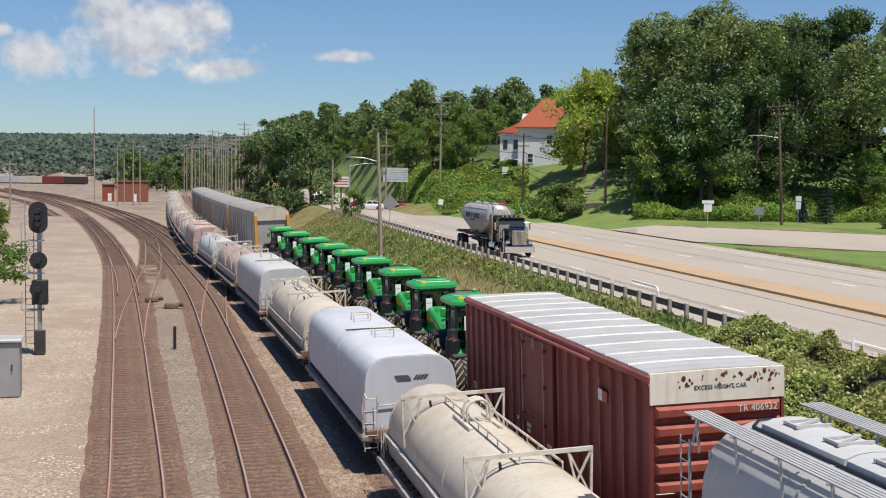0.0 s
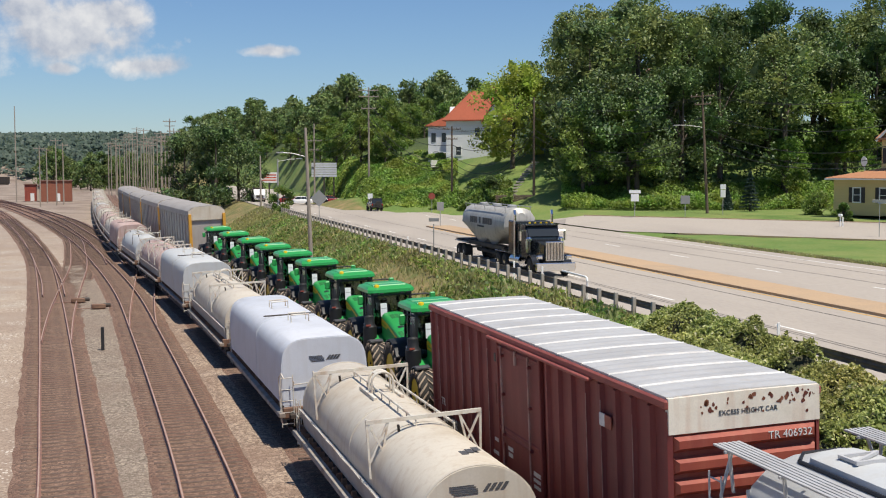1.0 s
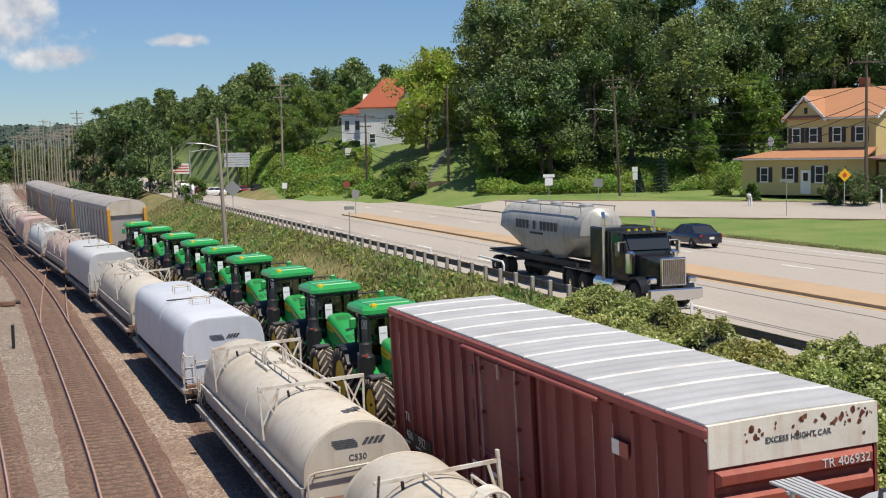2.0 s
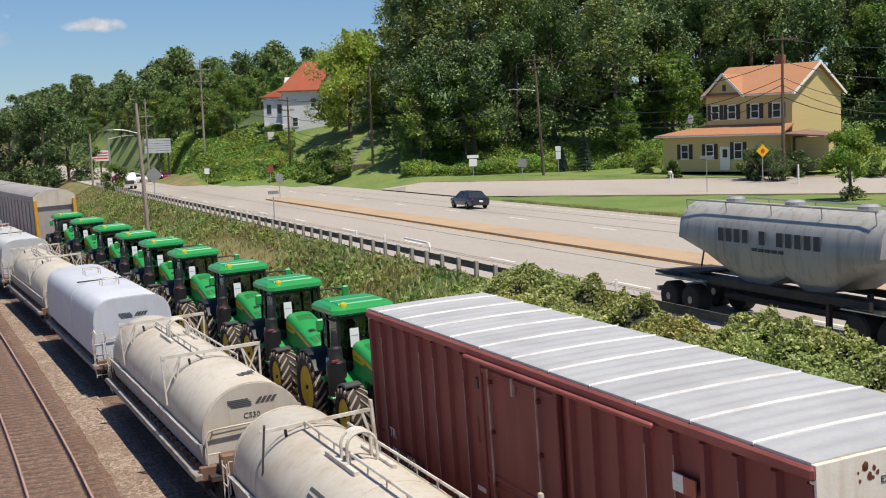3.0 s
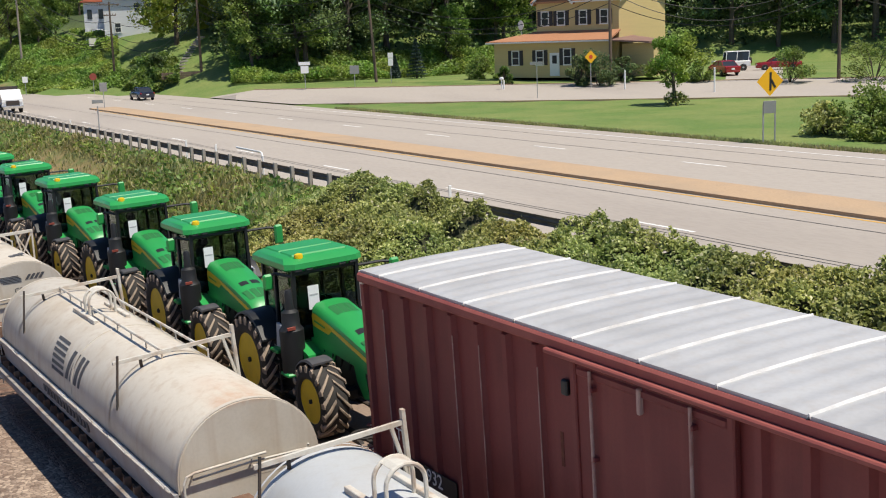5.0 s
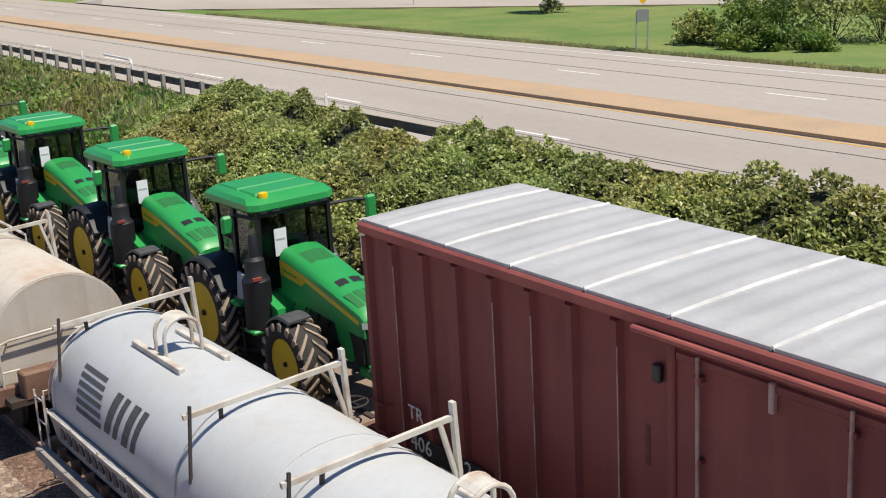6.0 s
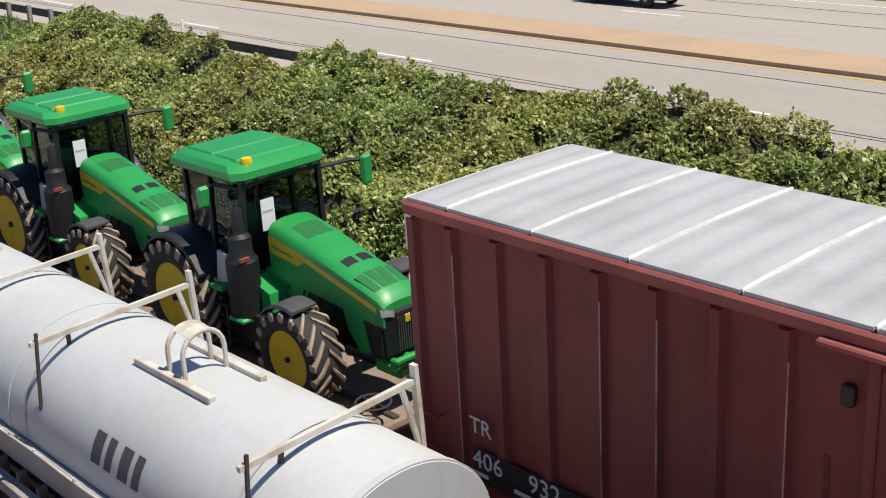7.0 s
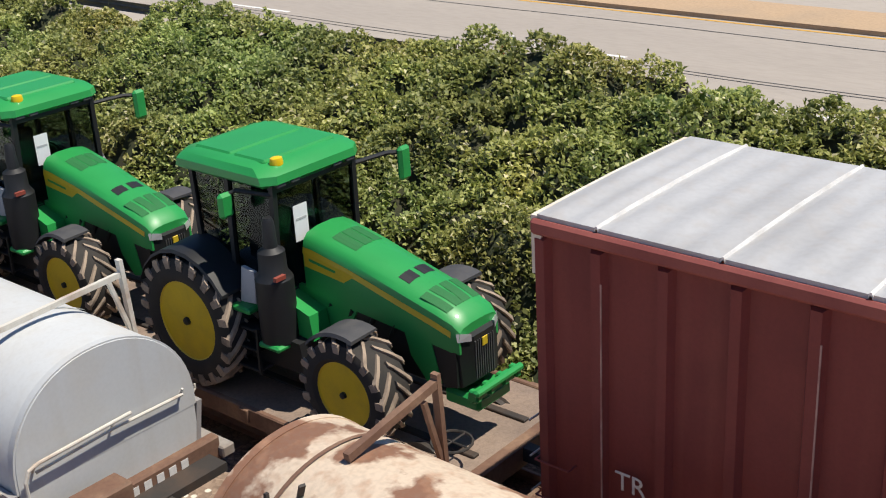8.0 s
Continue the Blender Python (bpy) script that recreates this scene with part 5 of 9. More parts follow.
def tractor_wheel(parent, x, y, r, w, lugs, side):
    """A lugged tyre on a dished yellow rim; side is -1 or 1, the way it faces."""
    hw = w / 2
    rim_r = r * 0.60
    s = Shape().lathe([(-hw * 0.86, rim_r), (-hw, rim_r * 1.12), (-hw, r * 0.84), (-hw * 0.86, r * 0.935), (0, r * 0.955), (hw * 0.86, r * 0.935), (hw, r * 0.84), (hw, rim_r * 1.12), (hw * 0.86, rim_r), (0, rim_r * 0.97)], (0, 0, 0), "x", 36, closed=True)
    wheel = part("front_wheel" if r < 0.9 else "rear_wheel", s, "tyre", parent, "black lugged tractor tyre", smooth=True, m=pose(x, y, r))
    t = Shape()
    for k in range(lugs):
        for sd in (-1, 1):
            a0 = 2 * math.pi * (k + (0.5 if sd > 0 else 0)) / lugs
            sweep = 0.9 * 2 * math.pi / lugs * 1.35
            v = []
            for u in (0.0, 0.5, 1.0):
                xx = sd * (0.02 + u * (hw - 0.01))
                a = a0 + sweep * u
                da = 0.33 * 2 * math.pi / lugs * (0.5 + 0.15 * u)
                r0, r1 = r * (0.93 - 0.03 * u), r * (1.0 - 0.025 * u * u)
                for rr, q in ((r0, -da), (r0, da), (r1, da * 0.62), (r1, -da * 0.62)):
                    v.append((xx, rr * math.cos(a + q), rr * math.sin(a + q)))
            f = [(3, 2, 1, 0), (8, 9, 10, 11)] + [(i * 4 + j, i * 4 + (j + 1) % 4, (i + 1) * 4 + (j + 1) % 4, (i + 1) * 4 + j) for i in range(2) for j in range(4)]
            t.add(v, f)
            # the lug runs down over the shoulder
            a = a0 + sweep
            da = 0.33 * 2 * math.pi / lugs * 0.62
            v = [(sd * (hw + e), rr * math.cos(a + q), rr * math.sin(a + q)) for e, rr in ((-0.02, r * 0.97), (0.018, r * 0.93), (0.012, r * 0.80), (-0.02, r * 0.80)) for q in (-da, da)]
            t.add(v, [(0, 1, 3, 2), (2, 3, 5, 4), (4, 5, 7, 6), (0, 2, 4, 6), (1, 7, 5, 3)])
    part("tread", t, "tyre_lug", wheel, "dusty worn lugs")
    d = side
    rim = Shape().lathe([(d * hw * 0.80, rim_r * 1.02), (d * hw * 0.86, rim_r), (d * hw * 0.70, rim_r * 0.93), (d * hw * 0.1, rim_r * 0.86), (d * hw * 0.05, rim_r * 0.55), (d * hw * 0.22, rim_r * 0.40), (d * hw * 0.22, 0.02)], (0, 0, 0), "x", 28)
    part("rim", rim, "tractor_yellow", wheel, "yellow dished steel rim", smooth=True)
    hub = Shape().lathe([(d * hw * 0.20, rim_r * 0.26), (d * hw * 0.55, rim_r * 0.22), (d * hw * 0.60, rim_r * 0.12), (d * hw * 0.95, rim_r * 0.09), (d * hw * 0.98, 0.01)], (0, 0, 0), "x", 16)
    for k in range(8):
        a = 2 * math.pi * k / 8
        hub.box((d * hw * 0.26, rim_r * 0.33 * math.cos(a), rim_r * 0.33 * math.sin(a)), (0.05, 0.035, 0.035))
    part("hub", hub, "tractor_black", wheel)


def tractor():
    t = thing("tractor", "large green row-crop tractor with yellow wheels and black cab frame", "tractor", group="tractors on the flat cars")
    for side in (-1, 1):
        tractor_wheel(t, side * 1.08, -1.92, 0.79, 0.58, 17, side)
        tractor_wheel(t, side * 1.10, 1.2, 1.03, 0.60, 20, side)
    # chassis and engine block
    s = Shape().box((0, -0.9, 0.95), (0.62, 3.6, 0.5), 0.05).box((0, 1.2, 1.0), (1.5, 0.5, 0.45), 0.08).box((0, -1.92, 0.78), (1.7, 0.3, 0.28), 0.06).box((0, 1.9, 0.95), (0.8, 1.4, 0.7), 0.08)
    part("chassis", s, "tractor_black", t)
    s = Shape().box((0, -1.2, 1.35), (0.62, 2.6, 0.5), 0.08)
    for k in range(5):
        s.tube([(-0.36, -0.3 - 0.4 * k, 1.2), (-0.42, -0.5 - 0.4 * k, 1.5)], 0.04, 6)
    part("engine", s, "tractor_black", t)

    # hood: a long tapering shell, lower and narrower at its nose
    def ring(y, hw, top, edge, low, crown):
        return [(-hw, y, low), (-hw, y, edge), (-hw * 0.93, y, edge + (top - edge) * 0.6), (-hw * 0.75, y, top - 0.02), (-hw * 0.3, y, top + crown), (hw * 0.3, y, top + crown),
                (hw * 0.75, y, top - 0.02), (hw * 0.93, y, edge + (top - edge) * 0.6), (hw, y, edge), (hw, y, low)]
    st = [(-0.46, 0.47, 2.46, 2.20, 1.60, 0.02), (-0.62, 0.47, 2.45, 2.19, 1.58, 0.03), (-1.3, 0.46, 2.31, 2.06, 1.53, 0.03), (-2.2, 0.45, 2.07, 1.83, 1.45, 0.03), (-2.75, 0.45, 1.93, 1.70, 1.40, 0.02), (-3.05, 0.43, 1.83, 1.60, 1.36, 0.0), (-3.16, 0.40, 1.70, 1.54, 1.34, 0.0)]
    hood = part("hood", loft(Shape(), [ring(*q) for q in st]), "tractor_green", t, "glossy green engine hood", smooth=True)
    for side in (-1, 1):
        v = []
        for y, hw, top, edge, low, _ in st[:-1]:
            v += [(side * (hw + 0.008), y, edge - 0.03), (side * (hw * 0.965 + 0.008), y, edge + (top - edge) * 0.22)]
        part("stripe", Shape().add(v, [(2 * i, 2 * i + 1, 2 * i + 3, 2 * i + 2) for i in range(len(st) - 2)]), "tractor_yellow", hood, "thin yellow stripe")
        # name plate as a plain yellow field with a dark bar
        v = [(side * 0.480, -0.48, 1.98), (side * 0.480, -0.48, 2.20), (side * 0.470, -1.42, 2.03), (side * 0.472, -1.22, 1.90)]
        part("name_plate", Shape().add(v, [(0, 1, 2, 3)]), "tractor_yellow", hood)
        v = [(side * 0.484, -0.58, 2.075), (side * 0.484, -0.58, 2.12), (side * 0.476, -1.08, 2.045), (side * 0.476, -1.08, 2.005)]
        part("name_bar", Shape().add(v, [(0, 1, 2, 3)]), "tractor_green", hood)
        # side panels under the hood
        s = Shape().solid([(side * 0.46, -0.3, 1.05), (side * 0.46, -0.3, 1.66), (side * 0.43, -1.4, 1.54), (side * 0.43, -1.2, 1.15), (side * 0.40, -0.3, 1.05), (side * 0.40, -0.3, 1.66), (side * 0.38, -1.4, 1.54), (side * 0.38, -1.2, 1.15)])
        part("side_panel", s, "tractor_green", t)
        s = Shape().solid([(side * x, y, z) for x in (0.37, 0.44) for y, z in ((-2.25, 1.47), (-2.72, 1.40), (-2.86, 0.86), (-2.62, 0.80), (-2.35, 1.12))])
        part("nose_panel", s, "tractor_green", t)
        s = Shape().solid([(side * x, y, z) for x in (0.34, 0.425) for y, z in ((-2.70, 1.42), (-3.12, 1.36), (-3.12, 0.86), (-2.84, 0.84))])
        part("nose_grille", s, "tractor_black", t, "black side of the front grille")
        s = Shape().solid([(side * x, y, z) for x in (0.30, 0.40) for y, z in ((-1.3, 1.5), (-2.3, 1.44), (-2.3, 1.1), (-1.4, 1.15))])
        part("engine_side", s, "tractor_black", t)
    # flat vents and screens that follow the hood's skin
    def skin(x, y):
        k = max(i for i in range(len(st) - 1) if st[i][0] >= y)
        u = (st[k][0] - y) / (st[k][0] - st[k + 1][0])
        hw, top, crown = (st[k][c] + u * (st[k + 1][c] - st[k][c]) for c in (1, 2, 5))
        v = min(1.0, max(0.0, (abs(x) / hw - 0.3) / 0.45))
        return top + crown - v * (crown + 0.02)

    def on_skin(name, mat, xa, xb, ya, yb, slant=0.0, label=""):
        ys = [ya + (yb - ya) * i / 6 for i in range(7)]
        v = [(x + slant * (y - ya), y, skin(x + slant * (y - ya), y) + 0.006) for y in ys for x in (xa, (xa + xb) / 2, xb)]
        f = [(3 * i + j, 3 * i + j + 1, 3 * i + j + 4, 3 * i + j + 3) for i in range(6) for j in range(2)]
        part(name, Shape().add(v, f), mat, hood, label)
    for x in (-0.15, 0.15):
        on_skin("hood_vent", "tractor_black", x - 0.11, x + 0.11, -2.05, -2.24, 0.0, "dark hood vents")
    for x, w in ((-0.29, 0.07), (-0.10, 0.075), (0.10, 0.075), (0.29, 0.07)):
        on_skin("nose_screen", "screen_green", x - w, x + w, -2.50, -2.93, 0.06 if x > 0 else -0.06, "dark green air screen")
    for k in range(3):
        on_skin("rear_hood_vent", "screen_green", -0.26 + 0.18 * k, -0.10 + 0.18 * k, -0.85, -1.3)
    # grille and lamps
    s = Shape().solid([(sx * 0.42, -2.98, 1.62) for sx in (-1, 1)] + [(sx * 0.40, -3.14, 1.56) for sx in (-1, 1)] + [(sx * 0.36, -3.16, 0.85) for sx in (-1, 1)] + [(sx * 0.42, -2.9, 0.8) for sx in (-1, 1)] + [(sx * 0.20, -3.24, 1.55) for sx in (-1, 1)] + [(sx * 0.20, -3.24, 0.9) for sx in (-1, 1)])
    g = part("grille", s, "tractor_black", t, "black front grille")
    s = Shape()
    for k in range(9):
        s.box((-0.18 + 0.045 * k, -3.245, 1.2), (0.016, 0.02, 0.55))
    part("grille_bar", s, "fender_grey", g)
    for side in (-1, 1):
        s = Shape().solid([(side * 0.24, -3.235, 1.60), (side * 0.42, -3.13, 1.64), (side * 0.24, -3.24, 1.50), (side * 0.42, -3.15, 1.52), (side * 0.3, -3.1, 1.56)])
        part("headlamp", s, "lamp_glass", g)
    part("badge", Shape().box((0, -3.255, 1.42), (0.11, 0.02, 0.13), 0.01), "tractor_yellow", g)
    # front hitch and bumper bar
    s = Shape().box((0, -3.34, 0.78), (0.9, 0.14, 0.16), 0.04).box((0, -3.1, 0.64), (0.7, 0.6, 0.22), 0.05).box((0, -3.46, 0.90), (1.0, 0.10, 0.10), 0.03)
    for x in (-0.42, -0.15, 0.15, 0.42):
        s.box((x, -3.40, 0.84), (0.10, 0.16, 0.16), 0.02)
    part("front_hitch", s, "tractor_green", t, "green front support bar")
    # cab
    s = Shape()
    corners = [(0.80, 0.18, 0.76, 0.10), (0.84, 1.15, 0.80, 1.15), (0.72, 2.15, 0.70, 2.25)]
    for side in (-1, 1):
        for xb, yb, xt, yt in corners:
            s.bar((side * xb, yb, 1.5), (side * xt, yt, 3.0), 0.08, 0.10, up=(0, 1, 0))
    s.box((0, 1.15, 1.45), (1.6, 2.0, 0.14), 0.03)
    cab = part("cab_frame", s, "tractor_black", t, "black cab pillars and floor")
    part("cab_lower", Shape().solid([(sx * 0.80, y, z) for sx in (-1, 1) for y, z in ((0.14, 1.1), (2.2, 1.3), (2.2, 1.62), (0.14, 1.58))]), "tractor_black", cab)
    for side in (-1, 1):
        part("door_glass", Shape().solid([(side * 0.815, 0.24, 1.6), (side * 0.835, 1.08, 1.6), (side * 0.80, 1.08, 2.98), (side * 0.77, 0.18, 2.98), (side * 0.805, 0.24, 1.6), (side * 0.825, 1.08, 1.6), (side * 0.79, 1.08, 2.98), (side * 0.76, 0.18, 2.98)]), "cab_glass", cab)
        part("side_glass", Shape().solid([(side * 0.835, 1.22, 1.75), (side * 0.73, 2.1, 1.75), (side * 0.71, 2.2, 2.98), (side * 0.80, 1.22, 2.98), (side * 0.825, 1.22, 1.75), (side * 0.72, 2.1, 1.75), (side * 0.70, 2.2, 2.98), (side * 0.79, 1.22, 2.98)]), "cab_glass", cab)
    part("windscreen", Shape().solid([(sx * 0.76, y, z) for sx in (-1, 1) for y, z in ((0.16, 1.6), (0.09, 2.98), (0.17, 1.6), (0.10, 2.98))]), "cab_glass", cab)
    part("rear_glass", Shape().solid([(sx * 0.68, y, z) for sx in (-1, 1) for y, z in ((2.14, 1.7), (2.24, 2.98), (2.15, 1.7), (2.25, 2.98))]), "cab_glass", cab)
    s = Shape().box((0, 1.25, 1.78), (0.5, 0.5, 0.14), 0.05).box((0, 1.52, 2.15), (0.48, 0.14, 0.7), 0.06).box((0, 1.56, 2.6), (0.28, 0.12, 0.2), 0.05)
    part("seat", s, "interior", cab, "dark operator seat")
    s = Shape().box((0, 0.38, 1.85), (0.26, 0.18, 0.55), 0.05)
    ring_pts = [(0.2 * math.cos(a), 0.58 + 0.09 * math.sin(a), 2.18 + 0.17 * math.sin(a)) for a in (2 * math.pi * k / 16 for k in range(17))]
    s.tube(ring_pts, 0.02, 6).box((-0.4, 1.0, 1.95), (0.16, 0.6, 0.3), 0.04).box((-0.5, 0.75, 2.3), (0.05, 0.25, 0.2), 0.02)
    part("steering_column", s, "interior", cab)
    part("price_sheet", Shape().box((-0.33, 0.075, 2.42), (0.26, 0.006, 0.46), m=pose(0, 0, 0, 0, 0, 0)), "paper", cab, "white paper sheet in the windscreen")
    s = Shape()
    s.box((-0.33, 0.069, 2.47), (0.20, 0.004, 0.03))
    part("sheet_print", s, "galvanised_print", cab)
    # roof: a wide shallow cap with a raised middle and lamps under its brow
    def cap(z, gx, gy0, gy1, c):
        return [(-gx, gy0 + c, z), (-gx + c, gy0, z), (gx - c, gy0, z), (gx, gy0 + c, z), (gx, gy1 - c, z), (gx - c, gy1, z), (-gx + c, gy1, z), (-gx, gy1 - c, z)]
    roof = part("cab_roof", loft(Shape(), [cap(2.98, 0.84, -0.10, 2.32, 0.16), cap(3.04, 0.93, -0.20, 2.40, 0.18), cap(3.14, 0.93, -0.18, 2.38, 0.20), cap(3.22, 0.86, -0.02, 2.28, 0.24), cap(3.25, 0.70, 0.2, 2.1, 0.25)]), "tractor_green", t, "glossy green cab roof", smooth=True)
    for yy, dy in ((1.55, 0.95), (0.6, 0.8)):
        part("roof_hatch", Shape().box((0, yy, 3.24), (1.36, dy, 0.07), 0.033), "tractor_green", roof, smooth=True)
    for x in (-0.66, -0.4, 0.4, 0.66):
        part("work_lamp", Shape().box((x, -0.155, 3.02), (0.17, 0.06, 0.07), 0.015), "fender_grey", roof)
    part("visor", Shape().box((0, -0.05, 2.95), (1.5, 0.1, 0.08), 0.02), "tractor_black", roof)
    s = Shape().lathe([(3.2, 0.10), (3.25, 0.105), (3.30, 0.09), (3.315, 0.03)], (-0.55, 0.06, 0), "z", 16)
    part("beacon", s, "beacon", roof, "amber warning beacon", smooth=True)
    # fenders
    for side in (-1, 1):
        rings = []
        for k in range(9):
            a = radians(35 + 120 * k / 8)
            r = 1.12
            y, z = 1.2 - r * math.cos(a) * 0.98, 1.03 + r * math.sin(a) * 1.02
            rings.append([(side * 0.72, y, z), (side * 1.36, y, z - 0.03), (side * 1.38, y + 0.0, z - 0.08), (side * 0.72, y, z - 0.05)])
        part("rear_fender", loft(Shape(), rings), "tractor_black", t, "dark rear fender", smooth=True)
        rings = []
        for k in range(9):
            a = radians(74 + 62 * k / 8)
            y, z = -1.92 - 0.87 * math.cos(a), 0.79 + 0.89 * math.sin(a)
            rings.append([(side * 0.86, y, z), (side * 1.32, y, z - 0.01), (side * 1.34, y, z - 0.06), (side * 0.84, y, z - 0.035)])
        part("front_fender", loft(Shape(), rings), "fender_grey", t, "dusty dark front fender", smooth=True)
        part("fender_bracket", Shape().bar((side * 0.6, -1.8, 1.0), (side * 0.9, -1.8, 1.62), 0.06, 0.06), "tractor_black", t)
        # fuel tank and steps
        s = Shape().solid([(side * x, y, z) for x in (0.5, 0.98) for y, z in ((-0.5, 0.6), (0.6, 0.55), (0.6, 1.1), (-0.45, 1.05))])
        part("fuel_tank", s, "tractor_black", t)
        s = Shape().solid([(side * x, y, z) for x in (0.46, 0.80) for y, z in ((0.16, 1.1), (-0.55, 1.05), (-0.5, 1.42), (0.16, 1.62))])
        part("battery_cover", s, "tractor_green", t)
        s = Shape()
        for k in range(3):
            s.box((side * (1.05 + 0.02 * k), 0.42, 1.15 - 0.3 * k), (0.28, 0.5, 0.04), 0.01)
        s.bar((side * 1.18, 0.18, 1.2), (side * 1.2, 0.18, 0.5), 0.04), s.bar((side * 1.18, 0.66, 1.2), (side * 1.2, 0.66, 0.5), 0.04)
        part("step", s, "tractor_black", t)
        s = Shape().solid([(side * x, y, z) for x in (0.98, 1.04) for y, z in ((0.30, 1.50), (0.62, 1.46), (0.52, 2.02), (0.26, 1.98))])
        part("tool_box", s, "galvanised_print", t, "grey tool box lid")
        part("step_cover", Shape().box((side * 1.0, -0.05, 0.98), (0.42, 0.42, 0.09), 0.03), "tractor_green", t)
        part("step_cover", Shape().box((side * 1.02, 0.5, 1.42), (0.36, 0.42, 0.10), 0.03), "tractor_green", t)
        # mirrors on swung-out arms
        mx, my, mz, mh = (1.60, -0.55, 2.90, 0.52) if side > 0 else (-1.10, 0.30, 2.92, 0.36)
        s = Shape().tube([(side * 0.78, -0.30, 3.08), (mx * 0.85, my * 0.8, 3.1), (mx, my + 0.04, mz + mh * 0.3)], 0.035, 6)
        part("mirror_arm", s, "tractor_black", t)
        part("mirror", Shape().box((mx, my, mz), (0.24, 0.11, mh), 0.045), "tractor_green", t, "green-backed wing mirror")
    # exhaust and filter stack at the cab's front corner
    s = Shape().lathe([(0.95, 0.2), (1.02, 0.27), (1.95, 0.27), (2.05, 0.20), (2.34, 0.19), (2.40, 0.10), (2.76, 0.085), (2.82, 0.06)], (-0.93, -0.34, 0), "z", 18)
    st_ = part("exhaust", s, "tractor_black", t, "black exhaust and filter stack", smooth=True)
    part("stack_label", Shape().box((-1.03, -0.57, 2.02), (0.18, 0.06, 0.06)), "boxcar_end", st_)
    part("exhaust_base", Shape().box((-0.88, 0.0, 1.15), (0.34, 0.36, 0.62), 0.06), "tractor_black", t)
    s = Shape().box((0, 2.1, 0.9), (0.9, 0.4, 0.3), 0.05)
    part("rear_hitch", s, "tractor_black", t)

    # the cab stands short, tall and well forward; what hangs beside it moves along
    def reshape(ob, ys, yo, zs):
        for q in [ob] + list(ob.children):
            for v in q.data.vertices:
                v.co.y = v.co.y * ys + yo
                v.co.z = 1.5 + (v.co.z - 1.5) * zs if v.co.z > 1.5 else v.co.z
    reshape(cab, 0.83, -0.40, 1.15), reshape(roof, 0.80, -0.26, 1.13)
    for q in t.children:
        if q.name.split(".")[0] in ("fuel_tank", "step", "step_cover", "tool_box", "battery_cover", "exhaust_base"):
            reshape(q, 1.0, -0.32, 1.0)
    return t


# ---- set the trains on their tracks ----
CANT = -2.2
TOWARDS, AWAY = -3.98, 3.08
RUNS = []


def on_track(x0, y, z=0.0):
    """The pose on a bending, slightly canted track."""
    return pose(x0 + drift(y), y, 0, 0, CANT, math.degrees(drift(y - 0.5) - drift(y + 0.5))) @ pose(0, 0, z)


def run(ob, x0, y, speed, z=0.0):
    RUNS.append((ob, x0, y, speed, z))
    ob.matrix_basis = on_track(x0, y, z)
    return ob


X_MIX, X_COIL = 11.12, 7.02
run(boxcar(), X_MIX - 0.2, 39.15 - 7.775 - 0.35, TOWARDS)
run(hopper(), X_MIX, 39.15 - 15.55 - 1.15 - 7.25 - 0.25, TOWARDS)
first = tractor()
offsets = (0, 6.35, 12.7, 20.0, 26.4, 32.5, 39.3, 47.3, 55.0)
for k, off in enumerate(offsets):
    ob = first if k == 0 else copy_thing(first, Matrix())
    run(ob, X_MIX, 44.15 + off, TOWARDS, 0.88)
for a, b in ((40.4, 59.9), (61.1, 79.4), (80.6, 103.2)):
    run(flat_car(b - a), X_MIX, (a + b) / 2, TOWARDS)
rack = autorack()
for k in range(5):
    ob = rack if k == 0 else copy_thing(rack, Matrix())
    run(ob, X_MIX, 104.6 + 10.5 + 22.0 * k, TOWARDS)

COIL_LABELS = {
    "cream": "aged cream coil car cover with rust-stained bands",
    "pale_blue": "pale blue-grey square-shouldered coil car cover",
    "white_paint": "chalky white round coil car cover with cross frames",
    "rusty_cover": "peeling cream coil car cover with large rust patches",
    "pink_cover": "faded pinkish coil car cover",
}


def coil(k, mat, **kw):
    ob = coil_car(mat, COIL_LABELS[mat], **kw)
    tagged(ob, group="coil cars in the train")
    run(ob, X_COIL, 19.75 + 6.7 + 16.45 * k - (0.1 if k < -2 else 0.0), AWAY)


coil(0, "cream", frames=(4.0, 10.8), loops=(8.3,), truss=True, mark=(2.62, 0.95), code="CS30")
coil(1, "pale_blue", kind="square", frames=(), loops=(), rails=False, mark=(2.75, 0.8))
coil(2, "cream", frames=(4.4, 12.0), loops=(8.9,), truss=True)
coil(3, "white_paint", kind="square", frames=(), loops=(), rails=False)
coil(4, "pink_cover", frames=(2.0, 6.0, 12.0), loops=(4.0,), truss=True)
coil(5, "white_paint", frames=(4.0, 12.0), loops=(8.0,))
coil(6, "pink_cover", kind="square", frames=(), loops=(), rails=False)
coil(7, "cream", frames=(4.0, 12.0), loops=(8.0,))
coil(8, "pink_cover", frames=(4.0, 12.0), loops=(8.0,))
for k in range(9, 19):
    coil(k, ("cream", "pink_cover", "white_paint")[k % 3], frames=(4.0, 12.0), loops=(8.0,), truss=k % 2 > 0)
coil(-1, "cream", frames=(3.6, 11.2), loops=(8.4,), side_mark=((7.3, True),), rust=True)
coil(-2, "white_paint", frames=(1.15, 5.85, 8.4, 13.2), loops=(3.7, 11.0), rails=False, side_mark=((11.3, True), (4.5, False)))
coil(-3, "rusty_cover", frames=(12.4,), loops=(4.0, 9.5), rails=False)
